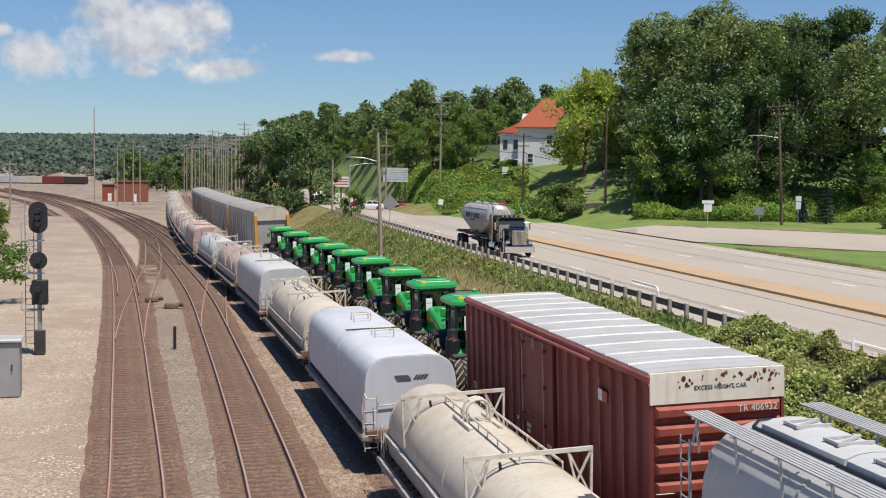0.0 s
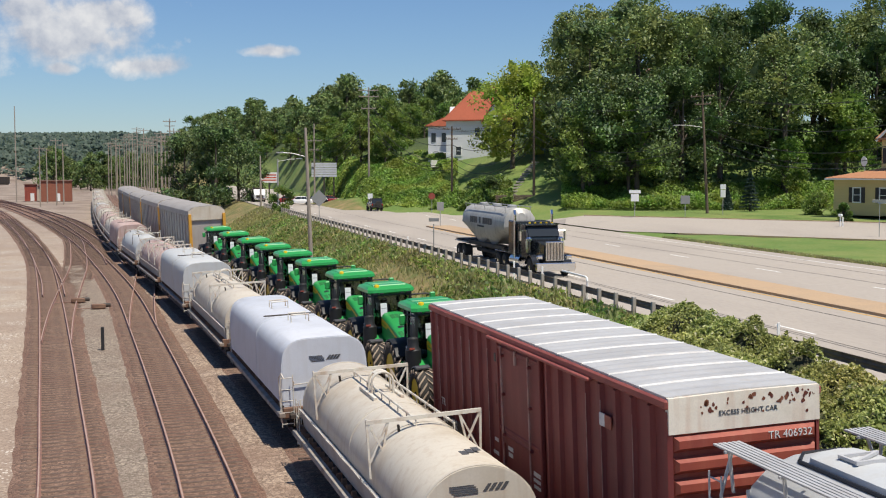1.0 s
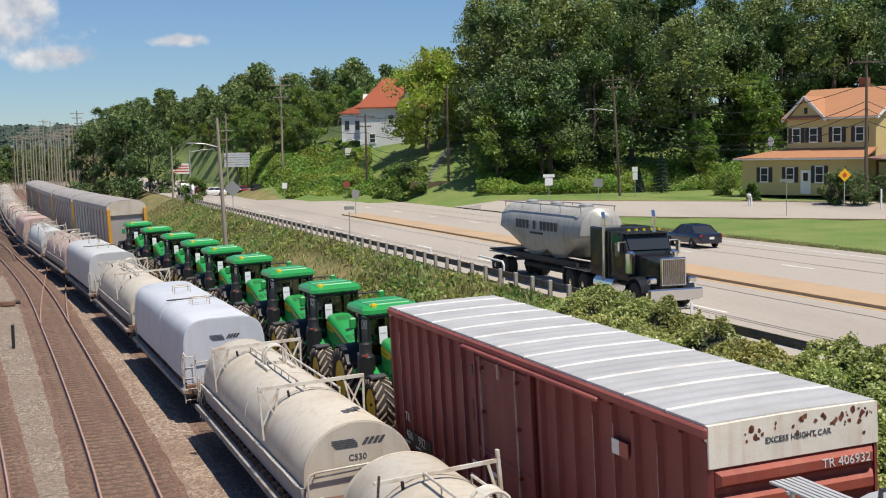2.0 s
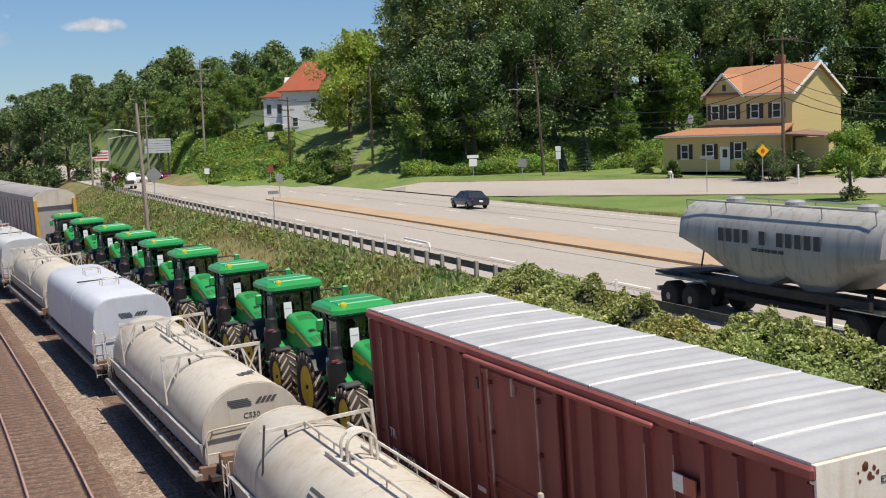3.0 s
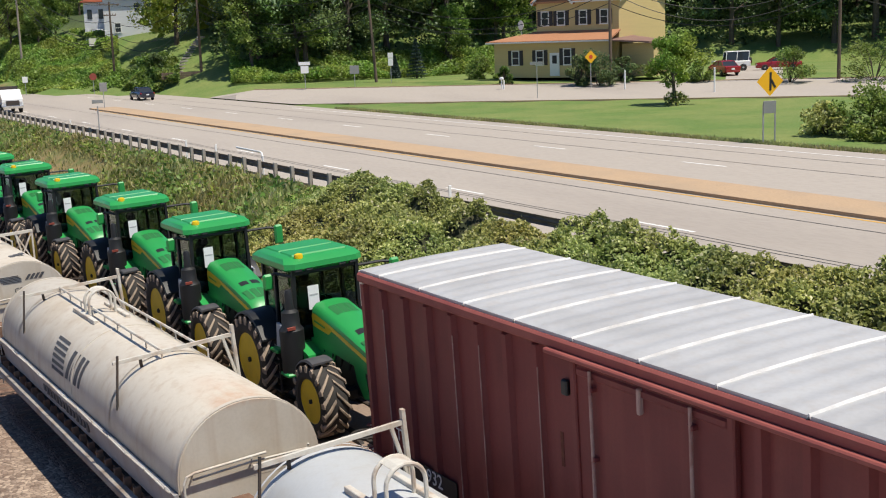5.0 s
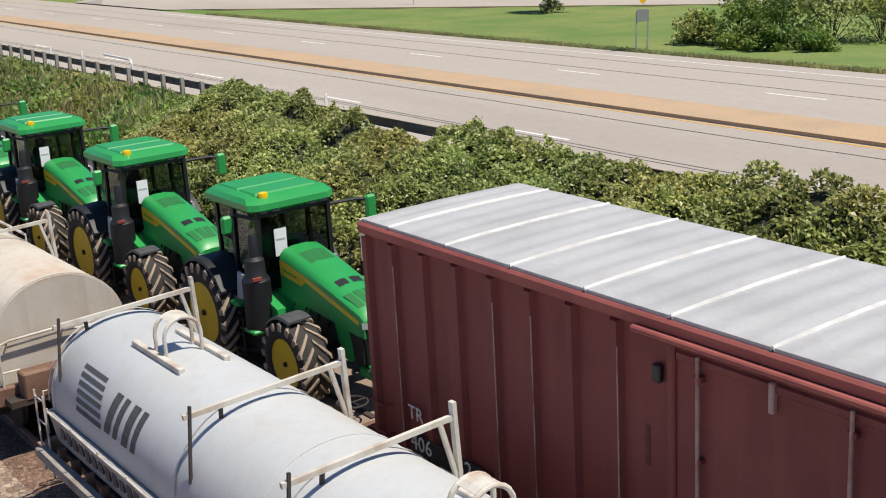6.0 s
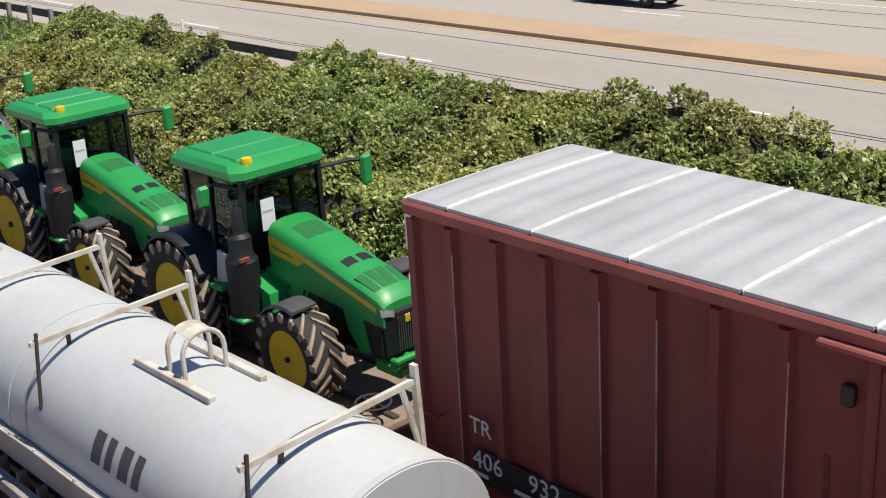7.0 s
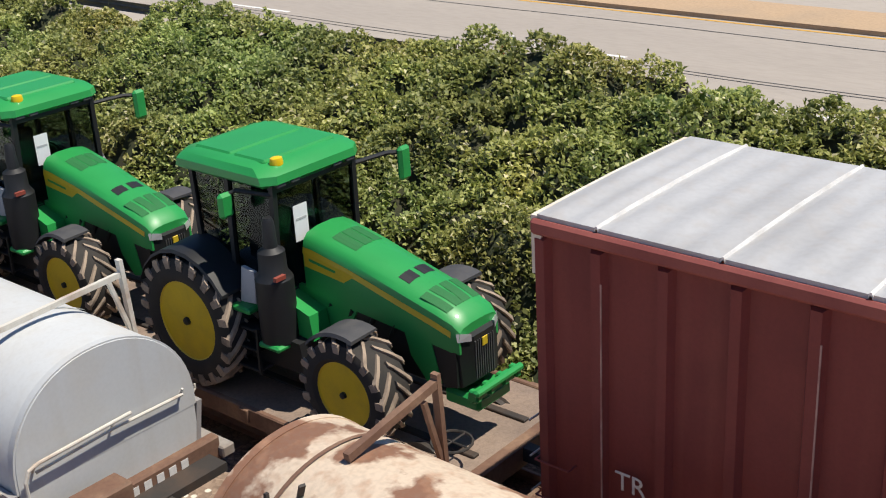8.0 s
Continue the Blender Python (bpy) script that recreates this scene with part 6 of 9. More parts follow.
# ---- plants ----
MAT["leaf_dark"] = leaf_material("woodland leaves", (0.028, 0.062, 0.024), (0.17, 0.25, 0.07), through=0.22)
MAT["leaf_mid"] = leaf_material("roadside leaves", (0.06, 0.12, 0.02), (0.27, 0.37, 0.075), through=0.4)
MAT["leaf_bright"] = leaf_material("yellow-green leaves", (0.22, 0.30, 0.035), (0.46, 0.53, 0.11))
MAT["leaf_bank"] = leaf_material("bank shrub leaves", (0.14, 0.18, 0.04), (0.55, 0.56, 0.19), (0.80, 0.73, 0.50), through=0.42)
MAT["leaf_pine"] = leaf_material("blue spruce needles", (0.03, 0.06, 0.045), (0.09, 0.14, 0.11))
MAT["weed"] = leaf_material("dry weeds", (0.27, 0.30, 0.09), (0.58, 0.55, 0.25), (0.70, 0.57, 0.38))
MAT["leaf_wood"] = leaf_material("lighter woodland leaves", (0.06, 0.11, 0.03), (0.30, 0.36, 0.11), through=0.28)
# lighter green, with the sunlight on the ridge put into the leaf colour
MAT["leaf_ridge"] = leaf_material("sunlit ridge leaves", (0.07, 0.12, 0.035), (0.25, 0.33, 0.11), through=0.35)
MAT["leaf_ivy"] = leaf_material("bright ivy leaves", (0.12, 0.20, 0.03), (0.34, 0.46, 0.09), through=0.45)
# bluish grey-green: the haze of distance is mixed into this leaf colour
MAT["leaf_hazy"] = leaf_material("far woodland leaves", (0.085, 0.125, 0.10), (0.15, 0.20, 0.15))
MAT["bark"] = material("bark", (0.085, 0.066, 0.05), 0.95, spots=(0.14, 0.12, 0.10), scale=4, amount=0.5, bump=0.5)
MAT["shrub_shade"] = material("painted shade inside the shrubs", (0.025, 0.032, 0.012), 0.95, spots=(0.06, 0.05, 0.025), scale=2, amount=0.6, bump=0.6, world_space=True)


def leaf_cloud(name, centres, size, mat, rng, up=0.35, aspect=0.55, upright=False):
    """Many small diamond leaves, one island each."""
    n = len(centres)
    nrm = rng.normal(size=(n, 3))
    nrm = nrm * 0.75 + np.array(SUN) * (0.5 + up)
    nrm /= np.linalg.norm(nrm, axis=1)[:, None]
    a = rng.normal(size=(n, 3))
    a -= nrm * (a * nrm).sum(1)[:, None]
    a /= np.linalg.norm(a, axis=1)[:, None]
    if upright:
        a = rng.normal(size=(n, 3)) * 0.28
        a[:, 2] = 1.0
        a /= np.linalg.norm(a, axis=1)[:, None]
        nrm = np.cross(a, rng.normal(size=(n, 3)))
        nrm /= np.linalg.norm(nrm, axis=1)[:, None]
    b = np.cross(nrm, a)
    sz = (np.asarray(size) * rng.uniform(0.6, 1.35, n))[:, None]
    c = np.asarray(centres)
    droop = nrm * sz * 0.18
    v = np.stack([c - a * sz * 0.5 - droop, c - b * sz * 0.5 * aspect, c + a * sz * 0.5 - droop, c + b * sz * 0.5 * aspect], 1).reshape(-1, 3)
    me = bpy.data.meshes.new(name)
    me.vertices.add(4 * n)
    me.vertices.foreach_set("co", v.astype(np.float32).ravel())
    me.loops.add(4 * n)
    me.loops.foreach_set("vertex_index", np.arange(4 * n, dtype=np.int32))
    me.polygons.add(n)
    me.polygons.foreach_set("loop_start", np.arange(0, 4 * n, 4, dtype=np.int32))
    me.update(calc_edges=True)
    me.materials.append(MAT[mat])
    return me


def crown_points(rng, n, base, top, radius, lumps, lean=0.0, big=1.0):
    """Points on the shells of many lumps that fill a crown with an uneven outline."""
    cs, rs = [], []
    for _ in range(lumps):
        u = rng.uniform(0.04, 1.0)
        z = base + (top - base) * u
        w = radius * (0.45 + 0.75 * math.sin(math.pi * min(1, u * 0.82 + 0.14)) ** 0.8 - 0.35 * u)
        d, a = w * math.sqrt(rng.uniform(0.05, 1.0)) * 0.85, rng.uniform(0, 2 * math.pi)
        cs.append((d * math.cos(a) + lean * u, d * math.sin(a), z))
        rs.append(radius * rng.uniform(0.20, 0.40) * big)
    cs, rs = np.array(cs), np.array(rs)
    k = rng.integers(0, lumps, n)
    d = rng.normal(size=(n, 3))
    d /= np.linalg.norm(d, axis=1)[:, None]
    d[:, 2] *= 0.75
    p = cs[k] + d * (rs[k] * rng.uniform(0.55, 1.08, n))[:, None]
    p[:, 2] = np.maximum(p[:, 2], base * 0.8)
    return p, cs


def tree_kind(seed, height, radius, leaf, count, mat, base=0.22, lumps=34, big=1.0):
    rng = np.random.default_rng(seed)
    pts, cs = crown_points(rng, count, height * base, height * 0.94, radius, lumps, big=big)
    s = Shape()
    r = height * 0.016 + 0.06
    mid = (rng.uniform(-0.3, 0.3), rng.uniform(-0.3, 0.3), height * 0.45)
    s.tube([(0, 0, -1.2), (0, 0, height * 0.12), mid, (mid[0] * 1.5, mid[1] * 1.5, height * 0.8)], r, 8, [r * 1.35, r, r * 0.7, r * 0.15])
    for c in cs[::4]:
        a = (mid[0] * 0.6, mid[1] * 0.6, min(height * 0.5, max(height * 0.15, c[2] * 0.6)))
        s.tube([a, ((a[0] + c[0]) / 2, (a[1] + c[1]) / 2, (a[2] + c[2]) / 2 + 0.3), tuple(c)], r * 0.3, 5, [r * 0.38, r * 0.25, r * 0.06])
    # larger leaf sprays deep inside keep the crown from showing through
    inner = np.repeat(cs, 7, axis=0) + rng.normal(0, radius * 0.09, (len(cs) * 7, 3))
    size = np.concatenate([np.full(len(pts), leaf), np.full(len(inner), radius * 0.26)])
    return s.mesh("trunk", "bark", True), leaf_cloud("crown", np.concatenate([pts, inner]), size, mat, rng)


def plant_tree(kind, x, y, scale=1.0, label="tall leafy tree in dark summer green", group="trees on the hillside", z=None, name="tree", tall=1.0):
    t = thing(name, label, "tree", group=group)
    t.matrix_basis = Matrix.LocRotScale((x, y, land(x, y) if z is None else z), Euler((0, 0, (x * 7.3 + y * 3.1) % 6.28)), (scale, scale, scale * tall))
    part("trunk", kind[0], "bark", t)
    part("crown", kind[1], "leaf_dark", t)
    return t


WOOD = [tree_kind(11 + k, h, r, 0.40, 6800, ("leaf_dark", "leaf_dark", "leaf_wood", "leaf_dark")[k], lumps=22, big=1.12, base=(0.34, 0.18, 0.32, 0.2)[k]) for k, (h, r) in enumerate(((20, 6.4), (17, 5.8), (22, 6.8), (15, 5.6)))]
WOOD_MID = [tree_kind(31 + k, h, r, 0.42, 4800, "leaf_mid", lumps=36) for k, (h, r) in enumerate(((15, 5.2), (12, 4.6)))]
FAR = [tree_kind(51 + k, h, r, 0.75, 2200, "leaf_ridge", lumps=28, base=0.05) for k, (h, r) in enumerate(((16, 6.5), (13, 6.0), (18, 6.8)))]


def polar(az, r):
    return r * math.sin(radians(az)), r * math.cos(radians(az))


def build_woods():
    rng = random.Random(3)
    # the wood beside the houses
    for row in range(6):
        az = 21.6 - row * 0.15
        while az < 66:
            r = lerp(az, FOOT) + 7 + row * 9.5 + rng.uniform(-3, 3) + (10 if 33 < az < 42 else 0)
            x, y = polar(az + rng.uniform(-0.5, 0.5), r)
            k = rng.choice(WOOD if rng.random() < 0.85 or row > 1 else WOOD_MID)
            plant_tree(k, x, y, rng.uniform(0.9, 1.1))
            az += 2.1 + rng.uniform(-0.3, 0.4)
    # lower edge of the wood, seen in the sun
    for az, dr, sc in ((21.3, 3, 0.75), (23.4, 4, 0.8), (30.5, 2, 0.55), (33.0, 10, 0.8), (22.4, 9, 0.9)):
        x, y = polar(az, lerp(az, FOOT) + dr)
        plant_tree(WOOD_MID[0], x, y, sc, "sunlit leafy tree at the edge of the wood")
    # the long ridge behind the white house and the junction
    for row in range(9):
        az = 2.6 + row * 0.2
        while az < 19.5:
            r = max(lerp(az, FOOT) + 60, 265) + row * 24 + rng.uniform(-8, 8)
            x, y = polar(az, r)
            plant_tree(rng.choice(FAR), x, y, rng.uniform(0.78, 1.02), "distant leafy tree on the ridge", "trees on the ridge")
            az += 1.25 * 330 / r + rng.uniform(-0.2, 0.3)
    for row in range(3):
        az = 4.4 + 0.3 * row
        while az < 16.5:
            x, y = polar(az, max(lerp(az, FOOT) + 26, 222) + row * 15 + rng.uniform(-4, 4))
            if not 12.6 < az < 17.0 or row:
                plant_tree(rng.choice(WOOD_MID), x, y, rng.uniform(0.5, 0.66), "leafy tree on the slope", "trees on the ridge")
            az += 1.7 + rng.uniform(-0.2, 0.3)
    # single trees
    for az, r, sc in ((2.7, 232, 0.98), (4.1, 226, 1.12), (5.2, 234, 0.95), (3.3, 250, 1.05)):
        x, y = polar(az, r)
        plant_tree(WOOD[1], x, y, sc, "broad dark green tree beside the tracks", "trees beside the tracks", z=-1.0)
    bright = tree_kind(77, 14.5, 7.2, 0.40, 8000, "leaf_bright", 0.14, 40)
    x, y = polar(18.0, 174)
    plant_tree(bright, x, y, 1.0, "yellow-green tree beside the white house", "trees beside the white house")
    x, y = polar(19.6, 178)
    plant_tree(bright, x, y, 0.6, "yellow-green tree beside the white house", "trees beside the white house")
    x, y = polar(7.2, 170)
    plant_tree(WOOD_MID[1], x, y, 0.42, "small tree on the bank", "trees beside the tracks", z=1.5)
    # woods at the left of the yard
    for k, (x, y, sc) in enumerate(((-15.2, 92, 0.36), (-18, 97, 0.42), (-16.6, 106, 0.34), (-19, 114, 0.45), (-21, 126, 0.4), (-24, 140, 0.42), (-28, 160, 0.4))):
        plant_tree(WOOD_MID[k % 2], x, y, sc, "bushy tree at the edge of the yard", "trees beside the yard")
    plant_tree(WOOD_MID[1], -13.9, 86, 0.6, "bushy tree at the edge of the yard", "trees beside the yard")
    plant_tree(WOOD_MID[0], -15.6, 81, 0.42, "bushy tree at the edge of the yard", "trees beside the yard")
    for k in range(12):
        x, y = polar(8.6 + 0.38 * k, lerp(8.6 + 0.38 * k, FOOT) + 24 + 5 * (k % 3))
        plant_tree(WOOD_MID[k % 2], x, y, 0.5 + 0.06 * (k % 4), "leafy tree on the slope", "trees on the ridge")
    for k in range(26):
        az = -3.4 + 0.22 * k
        x, y = polar(az + rng.uniform(-0.1, 0.1), 520 + rng.uniform(-30, 60))
        plant_tree(FAR[k % 3], x, y, rng.uniform(0.7, 1.0), "distant tree beyond the yard", "trees beyond the yard", z=0)


build_woods()


def stuff(name, me, label, category):
    ob = new(name, me)
    return tagged(ob, label, category, kind="stuff")


def spruce(x, y, h, label):
    rng = np.random.default_rng(int(h * 100))
    n = 3600
    u = rng.uniform(0, 1, n) ** 0.7
    tier = np.round(u * 11) / 11
    rad = (1 - u) * h * 0.30 * rng.uniform(0.25, 1.0, n) + 0.03
    a = rng.uniform(0, 2 * math.pi, n)
    z = 0.08 * h + 0.92 * h * (0.75 * tier + 0.25 * u) - 0.22 * rad
    c = np.stack([rad * np.cos(a), rad * np.sin(a), z], 1)
    t = thing("spruce", label, "tree", pose(x, y, land(x, y)))
    part("trunk", Shape().tube([(0, 0, -0.3), (0, 0, h * 0.9)], 0.1, 7, [0.13, 0.03]), "bark", t)
    part("needles", leaf_cloud("needles", c, 0.34, "leaf_pine", rng, 0.1, 0.35), "leaf_pine", t)


x, y = polar(28.9, 146)
spruce(x, y, 4.6, "young blue spruce on the lawn")
x, y = polar(27.9, 149)
spruce(x, y, 2.6, "low blue spruce on the lawn")


def shrub(x, y, r, h, mat, label, seed=1, n=2600, leaf=0.2, name="shrub", z=None):
    rng = np.random.default_rng(seed)
    pts, cs = crown_points(rng, n, 0.1, h, r, 16)
    t = thing(name, label, "shrub", pose(x, y, land(x, y) if z is None else z))
    s = Shape()
    for c in cs:
        s.tube([(0, 0, -0.2), (c[0] * 0.5, c[1] * 0.5, c[2] * 0.6), tuple(c)], 0.03, 5)
    part("branch", s, "bark", t)
    part("foliage", leaf_cloud("foliage", pts, leaf, mat, rng), mat, t)


def build_shrubs():
    x, y = polar(37.3, 121.5)
    shrub(x, y, 2.6, 3.3, "leaf_dark", "large dark clipped shrub before the yellow house", 3, 4200)
    x, y = polar(36.5, 122)
    shrub(x, y, 1.7, 2.8, "leaf_dark", "large dark clipped shrub before the yellow house", 4)
    x, y = polar(38.6, 124)
    shrub(x, y, 1.8, 2.7, "leaf_dark", "dark shrub beside the house corner", 5)
    x, y = polar(32.95, 128)
    shrub(x, y, 1.0, 1.7, "leaf_mid", "round shrub at the house corner", 6)
    x, y = polar(31.9, 137)
    shrub(x, y, 1.7, 2.4, "leaf_mid", "pale leafy shrub on the lawn", 7)
    x, y = polar(42.0, 121)
    shrub(x, y, 1.6, 2.0, "leaf_mid", "flowering shrub by the driveway", 8)
    x, y = polar(17.0, 164)
    shrub(x, y, 1.7, 2.6, "leaf_dark", "round dark bush on the lawn slope", 9)
    # a small tree with a leafy foot, on the grass island
    x, y = polar(40.8, 101)
    k = tree_kind(91, 5.9, 2.7, 0.24, 5600, "leaf_ivy", 0.28, 26)
    plant_tree(k, x, y, 1.0, "small round tree on the grass island", "")
    shrub(x, y, 1.1, 1.0, "leaf_bank", "brownish suckers at the foot of the small tree", 12, 700)
    # the thicket at the end of the island
    for i, (az, r, rr, h) in enumerate(((47.6, 72, 2.2, 1.6), (49.4, 72, 2.6, 2.4), (51.2, 74, 3.0, 3.6), (53.4, 73, 3.0, 3.2), (50.2, 68, 1.8, 1.3), (52.4, 68, 2.0, 1.4), (55.5, 74, 3.0, 3.4))):
        x, y = polar(az, r)
        shrub(x, y, rr, h, "leaf_mid" if i % 3 else "leaf_bank", "tall weedy shrub at the highway's edge", 20 + i, 3200, 0.22)
    x, y = polar(45.9, 118)
    shrub(x, y, 2.4, 3.0, "leaf_mid", "leafy shrub beside the driveway", 41, 3000)
    x, y = polar(49.5, 118)
    shrub(x, y, 3.4, 3.8, "leaf_mid", "leafy shrub beside the driveway", 42, 3000)


build_shrubs()


def bank_top(x, y):
    """Height of the shrubs on the highway's bank."""
    g = land(x, y)
    lump = noise.noise((x * 0.4, y * 0.3, 1.7)) * 0.6 + noise.noise((x * 1.0, y * 0.9, 4.0)) * 0.50 + noise.noise((x * 2.4, y * 2.2, 7.0)) * 0.24
    edge = min(1.0, max(0.0, (x - 13.9) / 1.6)) * min(1.0, max(0.0, (21.15 - x) / 0.9))
    far = min(1.0, max(0.0, (47.5 - y) / 6.0))
    h = (1.75 - 0.10 * (x - 15) + lump) * edge * far
    if 27.5 < y < 32.5 and x > 18.5:
        h *= 0.45
    return g + max(h, 0.0)


def build_bank():
    rng = np.random.default_rng(8)
    # a dark sheet painted as the shade between the leaves, then the leaves
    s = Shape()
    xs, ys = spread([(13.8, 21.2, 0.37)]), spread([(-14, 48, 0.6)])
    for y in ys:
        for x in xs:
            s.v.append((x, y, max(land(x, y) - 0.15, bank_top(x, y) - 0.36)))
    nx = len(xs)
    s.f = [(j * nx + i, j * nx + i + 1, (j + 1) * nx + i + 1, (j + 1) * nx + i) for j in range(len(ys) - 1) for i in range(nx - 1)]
    stuff("shrub_core", s.mesh("shrub_core", "shrub_shade", True), "dark sheet painted as the shade inside the bank shrubs", "shrubs")
    n = 290000
    x, y = rng.uniform(13.9, 21.1, n), -14 + 62 * rng.uniform(0, 1, n)
    top = np.array([bank_top(a, b) for a, b in zip(x, y)])
    base = np.array([land(a, b) for a, b in zip(x, y)])
    gap = np.array([noise.noise((a * 2.1, b * 2.1, 3.3)) + 0.6 * noise.noise((a * 5.0, b * 5.0, 8.0)) for a, b in zip(x, y)])
    keep = (top - base > 0.15) & (gap + rng.uniform(0, 0.35, n) > -0.12)
    z = top - np.abs(rng.normal(0, 0.13, n)) + 0.05
    c = np.stack([x, y, z], 1)[keep]
    stuff("bank_shrubs", leaf_cloud("bank_shrubs", c, 0.13, "leaf_bank", rng, 0.5, 0.62), "dense leafy shrubs with pale seed heads on the bank", "shrubs")
    # shoots that stand out above the mass
    m = 5000
    k = rng.integers(0, len(c), m)
    sp = c[k] + np.stack([rng.normal(0, 0.05, m), rng.normal(0, 0.05, m), rng.uniform(0.02, 0.15, m)], 1)
    sp = sp[sp[:, 0] < 20.2]
    stuff("shrub_shoots", leaf_cloud("shrub_shoots", sp, 0.13, "leaf_bank", rng, 0.1, 0.35, upright=True), "pale shoots above the bank shrubs", "shrubs")
    # weeds and dry grass on the rest of the bank
    n = 38000
    y = 38 + 150 * rng.uniform(0, 1, n) ** 1.5
    x = rng.uniform(13.6, 20.4, n)
    g = np.array([land(a, b) + 0.35 * max(0, noise.noise((a * 0.5, b * 0.3, 9.0)) + 0.25) for a, b in zip(x, y)])
    bare = (np.abs(y - 80) < 9 + 3 * rng.normal(size=n)) & (np.abs(x - 16.9) < 2.2) & (rng.uniform(0, 1, n) < 0.9)
    c = np.stack([x, y, g + rng.uniform(0.0, 0.3, n)], 1)[~bare]
    stuff("bank_weeds", leaf_cloud("bank_weeds", c, 0.45, "weed", rng, 0.2, 0.22, upright=True), "tall weeds and dry grass on the bank", "weeds")
    n = 9000
    y = 45 + 120 * rng.uniform(0, 1, n) ** 1.4
    x = rng.uniform(15.0, 20.3, n)
    g = np.array([land(a, b) + 0.4 * max(0, noise.noise((a * 0.35, b * 0.16, 2.0)) + 0.1) for a, b in zip(x, y)])
    some = (np.abs(y - 80) > 9) | (x > 19)
    stuff("bank_herbs", leaf_cloud("bank_herbs", np.stack([x, y, g + rng.uniform(0.1, 0.5, n)], 1)[some], 0.30, "leaf_mid", rng), "leafy herbs among the weeds", "weeds")
    # strip of rough grass along the highway's far edge
    n = 22000
    y = rng.uniform(15, 100, n)
    x = 46.5 + np.abs(rng.normal(0, 0.5, n))
    g = np.array([land(a, b) for a, b in zip(x, y)])
    stuff("verge_grass", leaf_cloud("verge_grass", np.stack([x, y, g + 0.10], 1), 0.28, "weed", rng, 0.2, 0.2, upright=True), "uncut grass along the kerb", "grass")
    # ivy and brambles on the slope under the white house, and undergrowth along the wood
    for name, a0, a1, d0, d1, h, cnt, mat, size, label in (("slope_ivy", 9.0, 15.4, 0, 30, 1.6, 44000, "leaf_ivy", 0.42, "ivy and brambles on the slope below the white house"),
                                                          ("undergrowth", 20.3, 33.2, -4, 7, 2.0, 26000, "leaf_ivy", 0.36, "weeds and brambles along the foot of the wood"),
                                                          ("slope_scrub", 15.4, 18.0, -1, 8, 2.2, 9000, "leaf_mid", 0.38, "scrub at the foot of the lawn slope"),
                                                          ("wood_floor", 19.5, 64, 6, 40, 3.5, 26000, "leaf_dark", 0.6, "dark undergrowth inside the wood")):
        az, dd = rng.uniform(a0, a1, cnt), rng.uniform(d0, d1, cnt)
        pts = []
        for a, d in zip(az, dd):
            r = lerp(a, FOOT) + d
            px, py = polar(a, r)
            pts.append((px, py, land(px, py) + h * max(0.1, 0.55 + noise.noise((px * 0.25, py * 0.25, h))) * rng.uniform(0.3, 1.0)))
        stuff(name, leaf_cloud(name, np.array(pts), size, mat, rng), label, "undergrowth")
    # far wooded hills, their haze carried by the leaf colour
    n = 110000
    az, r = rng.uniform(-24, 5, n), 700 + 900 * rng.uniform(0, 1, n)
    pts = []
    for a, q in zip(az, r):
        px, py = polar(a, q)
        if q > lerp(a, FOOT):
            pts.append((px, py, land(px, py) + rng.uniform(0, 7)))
    stuff("far_woods", leaf_cloud("far_woods", np.array(pts), 3.6, "leaf_hazy", rng, 1.0, 0.85), "distant wooded hills", "woods")


build_bank()
# ---- houses ----
MAT["yellow_siding"] = material("buff yellow siding", (0.57, 0.44, 0.20), 0.7, spots=(0.50, 0.39, 0.19), scale=0.5, amount=0.4, fine=5, fine_amount=0.08, stretch=(0.3, 0.3, 9))
MAT["white_siding"] = material("white siding", (0.72, 0.72, 0.72), 0.7, spots=(0.60, 0.60, 0.62), scale=0.4, amount=0.4, fine=5, fine_amount=0.06, stretch=(0.3, 0.3, 9))
MAT["orange_roof"] = material("orange-brown shingles", (0.42, 0.20, 0.10), 0.9, spots=(0.40, 0.18, 0.09), scale=0.6, amount=0.6, fine=7, fine_amount=0.25, bump=0.3)
MAT["red_roof"] = material("red tile roof", (0.34, 0.085, 0.04), 0.85, spots=(0.27, 0.07, 0.035), scale=0.5, amount=0.6, fine=6, fine_amount=0.25, bump=0.3)
MAT["trim_white"] = material("white trim", (0.78, 0.77, 0.74), 0.6)
MAT["shutter"] = material("dark shutter", (0.035, 0.03, 0.03), 0.7)
MAT["pane"] = material("dark window glass", (0.03, 0.035, 0.04), 0.06, fine_amount=0)
MAT["brick"] = material("brick", (0.28, 0.10, 0.06), 0.9, spots=(0.20, 0.08, 0.05), scale=3, amount=0.6, fine=12, fine_amount=0.3)
MAT["porch_brown"] = material("brown porch roof", (0.22, 0.13, 0.10), 0.85, spots=(0.17, 0.10, 0.08), scale=1, amount=0.5)


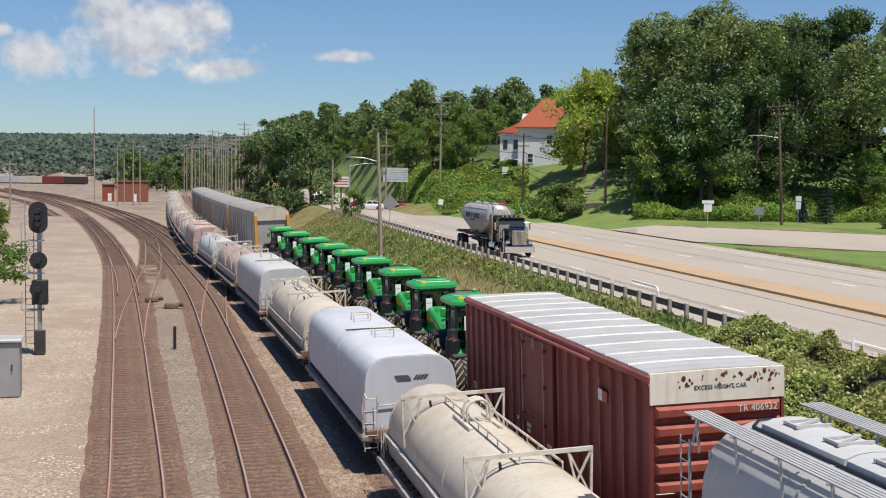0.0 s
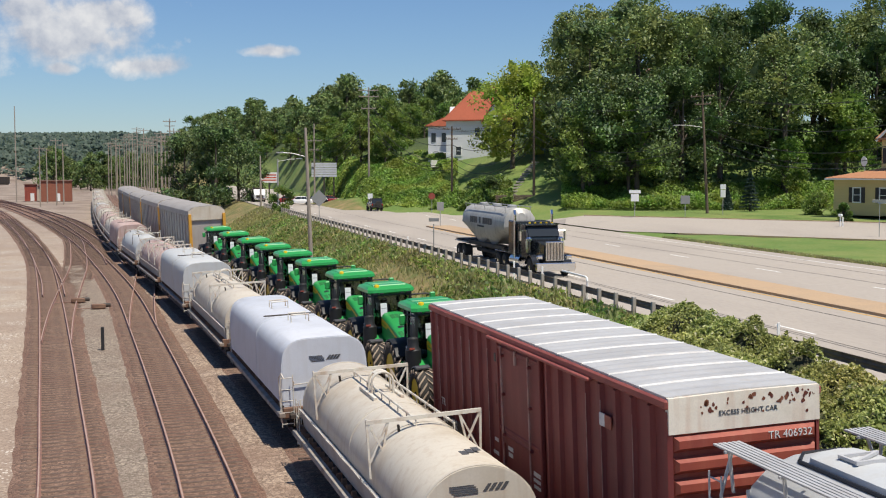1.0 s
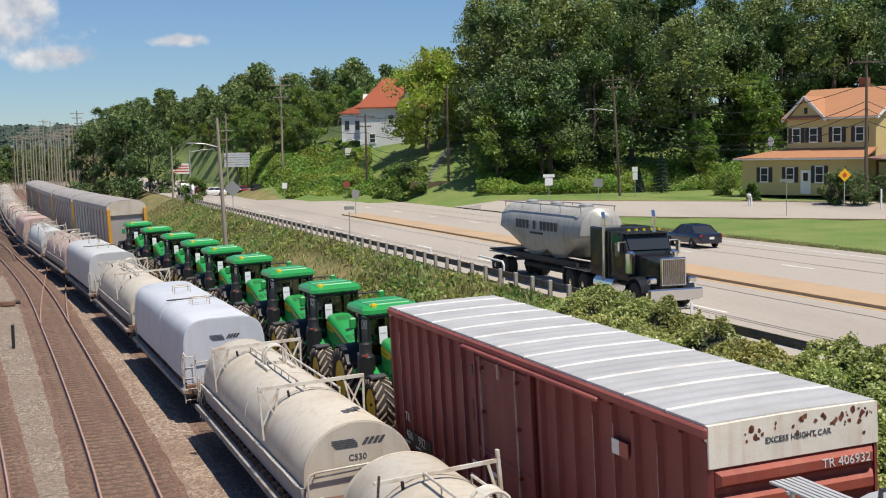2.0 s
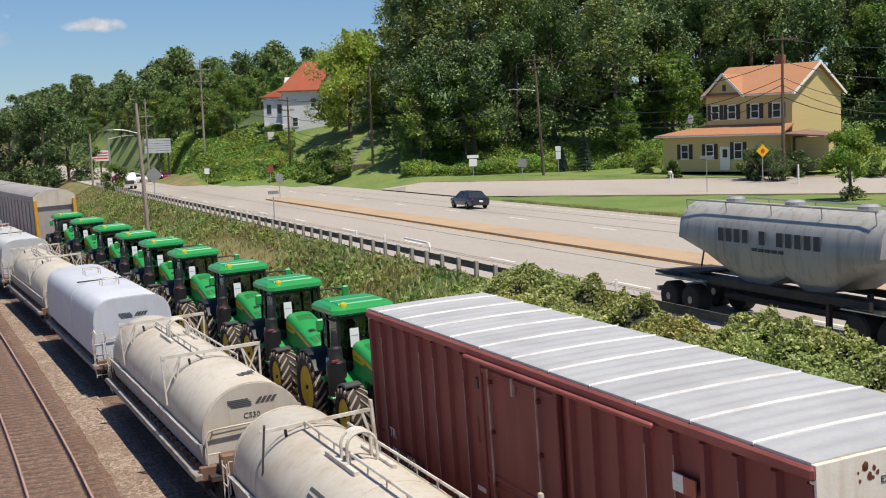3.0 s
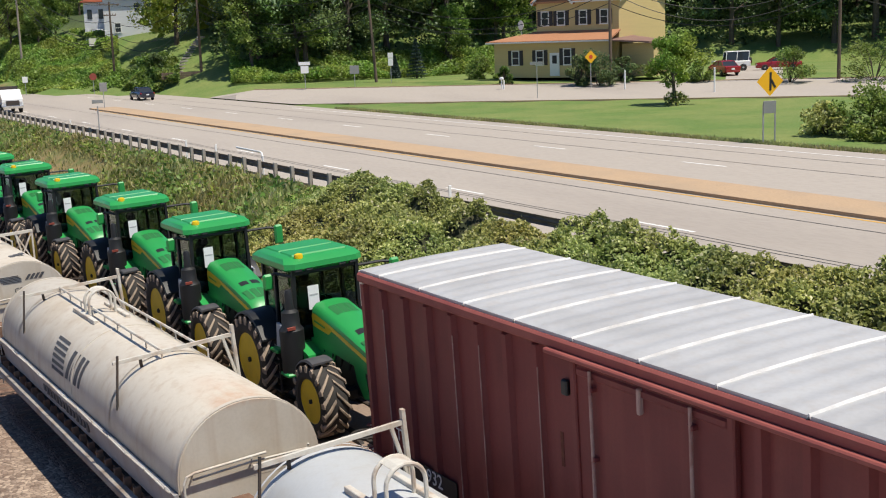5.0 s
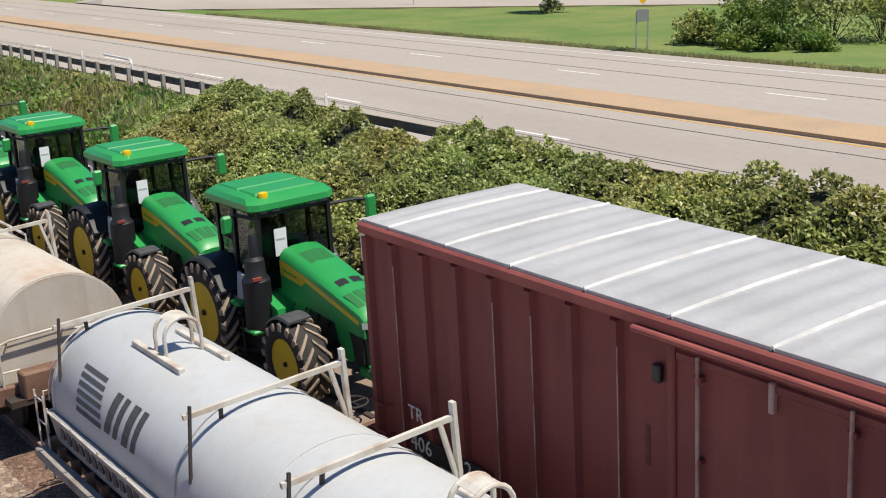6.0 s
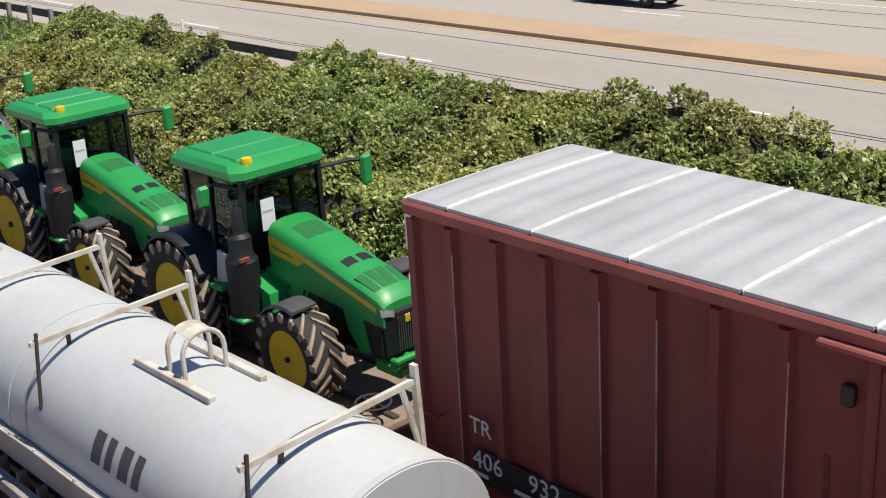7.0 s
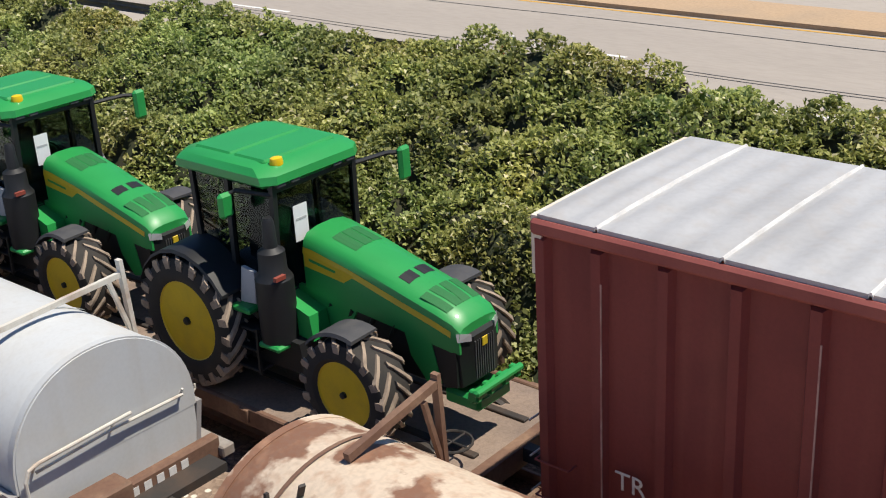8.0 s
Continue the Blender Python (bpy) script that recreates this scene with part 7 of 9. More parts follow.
def window(parent, x, y, z, w, h, shutters=True, face=-1, axis="x"):
    """A sash window with trim, on a wall that faces -y (axis x) or +x (axis y)."""
    t = pose(x, y, z) if axis == "x" else pose(x, y, z, 0, 0, 90)
    s = Shape()
    for a, b, c, d in ((0, h / 2 + 0.04, w + 0.2, 0.1), (0, -h / 2 - 0.05, w + 0.26, 0.12), (0, 0, w, 0.06)):
        s.box((a, -0.04, b), (c, 0.1, d))
    for a in (-w / 2 - 0.05, w / 2 + 0.05):
        s.box((a, -0.04, 0), (0.1, 0.1, h + 0.1))
    f = part("window", s, "trim_white", parent, "white sash window", m=t)
    for dz in (-h / 4, h / 4):
        part("pane", Shape().box((0, -0.015, dz), (w, 0.03, h / 2 - 0.06)), "pane", f)
    if shutters:
        for a in (-w / 2 - 0.34, w / 2 + 0.34):
            sh = Shape().box((a, -0.04, 0), (0.42, 0.06, h + 0.16), 0.01)
            for k in range(7):
                sh.box((a, -0.075, -h / 2 + 0.1 + k * h / 6.6), (0.34, 0.02, 0.05))
            part("shutter", sh, "shutter", f, "dark louvred shutter")


def gable(s, x0, x1, y0, y1, z, rise, over=0.4, axis="x", th=0.18):
    """Two roof slabs with their ridge along an axis."""
    m = Shape()
    if axis == "x":
        c = (y0 + y1) / 2
        for sy, ye in ((-1, y0 - over), (1, y1 + over)):
            k = rise * over / ((y1 - y0) / 2)
            s.solid([(x, yy, zz + t) for x in (x0 - over, x1 + over) for yy, zz in ((c, z + rise), (ye, z - k)) for t in (0, th)])
    else:
        c = (x0 + x1) / 2
        for xe in (x0 - over, x1 + over):
            k = rise * over / ((x1 - x0) / 2)
            s.solid([(xx, y, zz + t) for y in (y0 - over, y1 + over) for xx, zz in ((c, z + rise), (xe, z - k)) for t in (0, th)])
    return s


def yellow_house():
    """Two storeys with a long single-storey front; its near corner is the origin."""
    x, y = polar(38.3, 127)
    h = thing("yellow_house", "buff yellow two-storey house with orange shingle roofs and dark shutters", "house", pose(x, y, 4.0, 0, 0, -68.0) @ Matrix.Diagonal((1, 1, 1.045, 1)))
    W, D = 10.0, 10.0
    part("upper_wall", Shape().box((-W / 2, D / 2, 3.7), (W, D, 7.6)), "yellow_siding", h)
    lower = part("lower_wall", Shape().box((-7.4, 3.2, 1.7), (14.2, 9.6, 3.6)), "yellow_siding", h)
    part("gable_wall", Shape().plate([(0, 7.5), (D, 7.5), (D / 2, 10.1)], -0.12, 0.0, pose(-0.12, 0, 0, 0, 0, 90)), "yellow_siding", h)
    part("gable_wall", Shape().plate([(0, 7.5), (D, 7.5), (D / 2, 10.1)], -0.12, 0.0, pose(-W + 0.24, 0, 0, 0, 0, 90)), "yellow_siding", h)
    part("main_roof", gable(Shape(), -W, 0, 0, D, 7.5, 2.7, 0.45), "orange_roof", h, "orange-brown shingle roof")
    part("cross_gable", Shape().plate([(-W, 7.4), (-W + 4.4, 7.4), (-W + 2.2, 9.35)], -0.02, 3.0), "yellow_siding", h)
    part("cross_roof", gable(Shape(), -W, -W + 4.4, 0.0, 4.5, 7.45, 1.95, 0.4, "y"), "orange_roof", h)
    for a, b in (((-W - 0.4, -0.42, 7.15), (-W + 2.2, -0.42, 9.5)), ((-W + 4.8, -0.42, 7.15), (-W + 2.2, -0.42, 9.5))):
        part("barge_board", Shape().bar(a, b, 0.06, 0.24), "trim_white", h)
    for a, b in (((0.46, -0.45, 7.25), (0.46, D / 2, 10.3)), ((0.46, D + 0.45, 7.25), (0.46, D / 2, 10.3))):
        part("barge_board", Shape().bar(a, b, 0.06, 0.26), "trim_white", h)
    part("gutter", Shape().box((-2.6, -0.5, 7.30), (5.9, 0.12, 0.14)), "trim_white", h)
    # the low front roof slopes up to the upper wall
    s = Shape().solid([(x_, y_, z_ + t) for t in (0, 0.16) for x_, y_, z_ in ((-15.1, -2.3, 3.42), (0.2, -2.3, 3.42), (0.2, 0.02, 4.35), (-10.2, 0.02, 4.35), (-15.1, 8.6, 3.42), (-10.2, 7.0, 4.35))])
    part("front_roof", s, "orange_roof", h, "low orange-brown hipped roof")
    part("gutter", Shape().box((-7.4, -2.35, 3.45), (15.4, 0.12, 0.14)), "trim_white", h)
    part("side_porch_roof", Shape().solid([(-0.5, -2.2, 3.4), (4.2, -1.4, 3.1), (4.2, 3.0, 3.1), (-0.5, 3.0, 3.9), (-0.5, -2.2, 3.55), (4.2, -1.4, 3.25), (4.2, 3.0, 3.25)]), "porch_brown", h)
    part("side_porch_wall", Shape().box((2.2, 1.4, 1.5), (3.6, 3.0, 3.1)), "yellow_siding", h)
    fy = -1.6
    for wx in (-11.7, -8.6):
        window(lower, wx, fy, 1.9, 0.8, 1.35)
    window(lower, -5.2, fy, 1.95, 0.8, 1.5)
    s = Shape().box((-6.75, fy - 0.03, 1.2), (1.0, 0.08, 2.15)).box((-6.75, fy - 0.05, 1.2), (1.18, 0.06, 2.3))
    d = part("front_door", s, "trim_white", h, "white front door")
    part("door_pane", Shape().box((-6.75, fy - 0.085, 1.7), (0.55, 0.02, 0.8)), "pane", d)
    for wx in (-8.9, -6.9, -4.2, -1.7):
        window(h, wx, 0.0, 5.75, 0.8, 1.3)
    part("attic_vent", Shape().box((-W + 2.2, -0.06, 8.15), (0.35, 0.08, 0.6)), "shutter", h)
    part("chimney", Shape().box((-4.4, D / 2 + 0.4, 10.5), (0.9, 0.8, 1.6), 0.03), "brick", h)
    s = Shape().lathe([(-0.05, 0.5), (0.05, 0.42), (0.12, 0.1)], (0, 0, 0), "y", 20)
    part("dish", s, "trim_white", h, "white satellite dish", m=pose(-11.6, -0.6, 5.2, 0, 0, -20))
    part("dish_mast", Shape().tube([(-11.6, -0.5, 4.2), (-11.6, -0.5, 5.2)], 0.04, 6), "trim_white", h)


def white_house():
    x, y = polar(14.88, 190)
    h = thing("white_house", "tall white house with a red hipped roof above the highway", "house", pose(x, y, 9.2, 0, 0, -15 - 14) @ Matrix.Diagonal((1, 1, 1.1, 1)))
    A, B = 9.2, 8.6
    part("wall", Shape().box((A / 2, B / 2, 2.6), (A, B, 7.4)), "white_siding", h)
    s = Shape().solid([(-0.5, -0.5, 6.2), (A + 0.5, -0.5, 6.2), (A + 0.5, B + 0.5, 6.2), (-0.5, B + 0.5, 6.2), (-0.5, -0.5, 6.36), (A + 0.5, -0.5, 6.36), (A + 0.5, B + 0.5, 6.36), (-0.5, B + 0.5, 6.36), (3.0, B / 2, 10.6), (A - 3.6, B / 2, 10.6)])
    part("roof", s, "red_roof", h, "red tiled hipped roof")
    part("gable", Shape().solid([(A - 3.2, -0.35, 6.2), (A + 0.2, -0.35, 6.2), (A - 1.5, -0.35, 8.6), (A - 3.2, 2.5, 6.2), (A + 0.2, 2.5, 6.2), (A - 1.5, 2.5, 8.6)]), "white_siding", h)
    part("gable_roof", gable(Shape(), A - 3.2, A + 0.2, -0.3, 3.0, 6.25, 2.4, 0.3, "y"), "red_roof", h)
    part("dormer", Shape().solid([(-0.3, 2.6, 6.2), (-0.3, 5.2, 6.2), (-0.3, 3.9, 8.4), (2.6, 2.6, 6.2), (2.6, 5.2, 6.2), (2.6, 3.9, 8.4)]), "white_siding", h)
    part("chimney", Shape().box((A - 2.6, B / 2 + 0.5, 10.6), (1.1, 0.9, 1.8)), "brick", h)
    for wx, wz in ((5.0, 4.6), (6.6, 4.6), (2.0, 2.0), (7.6, 2.0)):
        window(h, wx, 0.0, wz, 0.8, 1.2, False)
    for wy, wz in ((1.6, 4.2), (3.6, 4.2), (2.0, 1.0)):
        part("side_window", Shape().box((-0.03, wy, wz), (0.06, 0.7, 1.0)), "pane", h)
    for k in range(2):
        part("porch_post", Shape().box((-3.7 + 1.5 * k, 4.3, 0.4), (0.35, 0.3, 3.0)), "trim_white", h)
        part("side_window", Shape().box((-3.2 + 1.7 * k, 4.47, 4.0), (0.7, 0.06, 1.3)), "pane", h)
    part("annex", Shape().box((-1.9, 6.5, 2.3), (4.4, 4.0, 6.6)), "white_siding", h, "tall white side wing")
    part("annex_roof", Shape().solid([(-4.5, 4.1, 5.62), (0.2, 4.1, 5.62), (0.2, 8.9, 5.62), (-4.5, 8.9, 5.62), (-0.3, 5.0, 7.4), (-0.3, 7.6, 7.4), (-4.5, 4.1, 5.75), (-4.5, 8.9, 5.75)]), "red_roof", h)
    part("porch_rail", Shape().box((-1.5, -1.0, 0.2), (0.1, 5.0, 1.0)), "trim_white", h)
    # a second pale house glimpsed through the trees
    x, y = polar(24.5, 182)
    g = thing("hillside_house", "pale house half hidden by the trees", "house", pose(x, y, 15.5, 0, 0, -24))
    part("wall", Shape().box((0, 3, 2.0), (9, 6, 7.0)), "white_siding", g)
    part("roof", gable(Shape(), -4.5, 4.5, 0, 6, 5.5, 2.4), "porch_brown", g)
    for wx in (-2.5, 0, 2.5):
        window(g, wx, 0, 3.6, 0.9, 1.3, False)


yellow_house()
white_house()
# ---- roadside and lineside things ----
MAT["galvanised"] = material("galvanised steel", (0.42, 0.42, 0.41), 0.5, metal=0.5, spots=(0.30, 0.28, 0.26), scale=2, amount=0.5)
MAT["weathered_rail"] = material("weathered guardrail", (0.13, 0.11, 0.10), 0.7, metal=0.2, spots=(0.22, 0.18, 0.15), scale=2, amount=0.6)
MAT["post_grey"] = material("weathered post", (0.36, 0.33, 0.29), 0.85, spots=(0.25, 0.21, 0.17), scale=3, amount=0.5)
MAT["sign_yellow"] = material("warning sign yellow", (0.80, 0.42, 0.01), 0.45, fine_amount=0.03)
MAT["sign_back"] = material("bare sign back", (0.30, 0.30, 0.29), 0.5, metal=0.4)
MAT["sign_white"] = material("white sign", (0.76, 0.76, 0.74), 0.5, fine_amount=0.05)
MAT["sign_red"] = material("sign red", (0.55, 0.06, 0.02), 0.5)
MAT["pole_wood"] = material("creosoted pole", (0.12, 0.085, 0.06), 0.9, spots=(0.19, 0.15, 0.11), scale=3, amount=0.5, stretch=(4, 4, 0.4))
MAT["pole_pale"] = material("sun-bleached pole", (0.34, 0.29, 0.24), 0.9, spots=(0.24, 0.2, 0.16), scale=3, amount=0.5, stretch=(4, 4, 0.4))
MAT["wire"] = material("cable", (0.02, 0.02, 0.02), 0.6, fine_amount=0)
MAT["signal_black"] = material("signal black", (0.02, 0.02, 0.022), 0.6)
MAT["cabinet_grey"] = material("grey steel cabinet", (0.30, 0.30, 0.30), 0.5, spots=(0.24, 0.24, 0.24), scale=1.5, amount=0.5)
MAT["insulator"] = material("insulator", (0.25, 0.2, 0.17), 0.3)


def guardrail():
    g = thing("guardrail", "weathered steel guardrail on grey posts", "guardrail")
    post = Shape().box((0, 0, 0), (0.17, 0.17, 1.05), 0.02).mesh("post", "post_grey")
    prof = [(-0.04, -0.15), (0.0, -0.15), (0.035, -0.10), (0.035, -0.05), (0.0, 0.0), (0.035, 0.05), (0.035, 0.10), (0.0, 0.15), (-0.04, 0.15), (-0.005, 0.10), (-0.005, 0.05), (-0.03, 0.0), (-0.005, -0.05), (-0.005, -0.10)]
    y = 45.8
    while y < 190:
        part("post", post, "post_grey", g, m=pose(20.95, y, ROAD_Z + 0.32))
        y += 1.95 if y < 60 else 1.95
    s = Shape().sweep([(x + 21.12, z + ROAD_Z + 0.58) for x, z in prof], [(12,), (45,), (90,), (140,), (190,)])
    part("beam", s, "weathered_rail", g, "dark weathered beam")


guardrail()


def marker(x, y, h, label="white delineator post beside the guardrail"):
    t = thing("delineator", label, "road marker post", pose(x, y, ROAD_Z), group="delineators along the guardrail")
    part("post", Shape().box((0, 0, h / 2 - 0.2), (0.11, 0.035, h + 0.4), 0.01), "sign_white", t)


for y, h in ((65.4, 1.05), (60.6, 1.1), (36.6, 1.1), (16.6, 1.15), (92, 1.0)):
    marker(21.35, y, h)
t = thing("delineator", "rusty red marker post beside the highway", "road marker post", pose(21.2, 16.8, ROAD_Z))
part("post", Shape().box((0, 0, 0.35), (0.12, 0.06, 1.3), 0.01), "sign_red", t)
t = thing("pipe_barrier", "white bent pipe at the end of the guardrail", "barrier", pose(21.3, 54.0, ROAD_Z))
part("pipe", Shape().tube([(0, 0, -0.5), (0, 0, 0.95), (0, 0.1, 1.08), (0, 0.25, 1.12), (0, 3.4, 1.15)], 0.05, 8), "sign_white", t)


def post_sign(name, x, y, top, panels, label, category="road sign", turn=0.0, posts=(0.0,), mat="galvanised", z=None):
    """A sign on posts; panels: (shape, width, height, centre z, material)."""
    t = thing(name, label, category, pose(x, y, land(x, y) + 0.0 if z is None else z, 0, 0, turn))
    for px in posts:
        part("post", Shape().box((px, 0.05, top / 2 - 0.2), (0.07, 0.05, top + 0.4)), mat, t)
    for form, w, h, cz, m in panels:
        if form == "diamond":
            s = Shape().plate([(0, cz - h / 2), (w / 2, cz), (0, cz + h / 2), (-w / 2, cz)], -0.012, 0.012)
        elif form == "octagon":
            s = Shape().plate([(w / 2 * math.cos(radians(22.5 + 45 * k)) * 1.08, cz + h / 2 * math.sin(radians(22.5 + 45 * k)) * 1.08) for k in range(8)], -0.012, 0.012)
        else:
            s = Shape().box((0, 0, cz), (w, 0.025, h), 0.006)
        part("panel", s, m, t)
    return t


def build_signs():
    # the merge sign by the highway
    x, y = polar(45.05, 66.6)
    z = land(x, y)
    t = post_sign("merge_sign", x, y, 2.2, [("diamond", 1.55, 1.55, 3.35, "sign_yellow"), ("box", 0.75, 0.65, 2.0, "sign_back")], "yellow diamond merge sign on two thin posts", turn=-14, posts=(-0.35, 0.35), z=z)
    s = Shape().box((0.02, -0.022, 3.35), (0.12, 0.012, 0.95))
    s.bar((0.30, -0.022, 3.02), (0.06, -0.022, 3.42), 0.012, 0.12, up=(0, 0, 1))
    part("arrow", s, "black_patch", t, "black merge symbol")
    x, y = polar(37.0, 119)
    t = post_sign("signal_ahead_sign", x, y, 2.6, [("diamond", 1.25, 1.25, 3.1, "sign_yellow")], "yellow diamond sign with a red disc", turn=-15)
    part("disc", Shape().lathe([(-0.03, 0.2), (-0.016, 0.2)], (0, 0, 3.1), "y", 20), "sign_red", t)
    x, y = polar(23.7, 134)
    post_sign("route_sign", x, y, 2.4, [("box", 1.25, 0.35, 2.9, "sign_white"), ("box", 0.85, 0.8, 2.25, "sign_white")], "white route sign on a post", turn=-24)
    x, y = polar(26.0, 134)
    post_sign("blank_sign", x, y, 1.6, [("box", 1.0, 0.9, 1.9, "sign_back")], "bare grey back of a sign", turn=-26)
    x, y = polar(27.7, 137)
    post_sign("parking_sign", x, y, 2.6, [("box", 0.6, 0.55, 3.0, "sign_white"), ("box", 0.55, 0.8, 2.25, "sign_white")], "tall narrow white signs on a post", turn=-28)
    x, y = polar(34.5, 113)
    post_sign("street_sign", x, y, 3.2, [("box", 1.25, 0.28, 3.25, "sign_back")], "pale street sign on a thin post", turn=-35)
    x, y = polar(14.2, 168)
    post_sign("stop_sign", x, y, 2.0, [("octagon", 0.9, 0.9, 2.4, "boxcar_end")], "faded stop sign at the side road", turn=-14)
    x, y = polar(11.3, 176)
    post_sign("plate_sign", x, y, 2.0, [("box", 0.7, 0.8, 2.2, "sign_white")], "small white sign below the ivy", turn=-11)
    post_sign("diamond_sign", 21.0, 134, 2.4, [("diamond", 1.9, 1.9, 3.2, "sign_back")], "bare back of a diamond warning sign", turn=0, z=ROAD_Z - 0.3)
    post_sign("keep_right_sign", 32.3, 124, 2.0, [("box", 0.75, 0.9, 2.1, "sign_back")], "grey back of a sign on the median", turn=0, z=ROAD_Z + 0.1)
    post_sign("back_sign", 21.4, 84, 2.3, [("box", 0.75, 0.25, 2.6, "sign_back")], "small grey sign back at the guardrail", turn=0, z=ROAD_Z)
    for az, r, h in ((32.95, 122, 1.0), (38.55, 117, 1.9), (42.6, 112, 2.3)):
        x, y = polar(az, r)
        t = thing("marker_post", "white post beside the street", "post", pose(x, y, land(x, y)))
        part("post", Shape().box((0, 0, h / 2 - 0.2), (0.13, 0.13, h + 0.4), 0.02), "sign_white", t)
    x, y = polar(32.85, 122)
    t = thing("mailbox", "white mailbox on a post", "mailbox", pose(x, y, land(x, y)))
    part("box", Shape().box((0, 0, 1.15), (0.28, 0.5, 0.28), 0.08), "sign_white", t)
    part("post", Shape().box((0, 0, 0.4), (0.1, 0.1, 1.2)), "sign_white", t)
    # billboard over the parked cars at the junction
    x, y = polar(9.15, 215)
    t = thing("billboard", "blue-grey slatted back of a billboard", "billboard", pose(x, y, 3.2, 0, 0, -9))
    for k in range(6):
        part("slat", Shape().box((0, 0, 4.2 + 0.42 * k), (4.4, 0.12, 0.36)), "pale_blue", t)
    for px in (-1.7, 0, 1.7):
        part("leg", Shape().box((px, 0.2, 2.6), (0.25, 0.25, 6.2)), "dark_steel", t)
    x, y = polar(6.6, 240)
    t = thing("letter_board", "white roadside board with red lines", "sign board", pose(x, y, 2.6, 0, 0, -6))
    part("panel", Shape().box((0, 0, 4.3), (3.6, 0.2, 2.0)), "sign_white", t)
    part("leg", Shape().box((0, 0.1, 1.5), (0.3, 0.3, 4.0)), "dark_steel", t)
    for k in range(3):
        part("line_bar", Shape().box((0, -0.11, 4.8 - 0.5 * k), (2.8, 0.02, 0.2)), "sign_red", t)


build_signs()
POLES = {}


def utility_pole(key, x, y, h, label, arms=((0.6, 2.4),), mat="pole_wood", lean=0.0, lamp=None, z=None, turn=0.0, kind="utility_pole"):
    """A wooden pole; arms: (metres below the top, width); lamp: (height, reach)."""
    z = land(x, y) if z is None else z
    t = thing(kind, label, "utility pole", pose(x, y, z, 0, lean, turn), group="poles along the road")
    part("shaft", Shape().tube([(0, 0, -0.6), (0, 0, h * 0.5), (0, 0, h)], 0.15, 9, [0.18, 0.15, 0.11]), mat, t)
    for drop, w in arms:
        a = part("crossarm", Shape().box((0, -0.12, h - drop), (w, 0.1, 0.13), 0.01), mat, t)
        for k in (-0.46, -0.25, 0.25, 0.46):
            part("insulator", Shape().lathe([(0, 0.03), (0.05, 0.055), (0.14, 0.05), (0.18, 0.02)], (k * w, -0.12, h - drop + 0.06), "z", 8), "insulator", a)
    if lamp:
        zh, reach = lamp
        part("lamp_arm", Shape().tube([(0, 0, zh), (reach * 0.5, 0, zh + 0.35), (reach * 0.85, 0, zh + 0.42)], 0.04, 6), "galvanised", t)
        part("lamp_head", Shape().solid([(reach * q, sy * 0.14, zh + 0.42 + e) for q in (0.8, 1.0) for sy in (-1, 1) for e in (-0.04, 0.08)] + [(reach * 1.08, 0, zh + 0.42)]), "galvanised", t, "street lamp head")
    POLES[key] = (x, y, z + h)
    return t


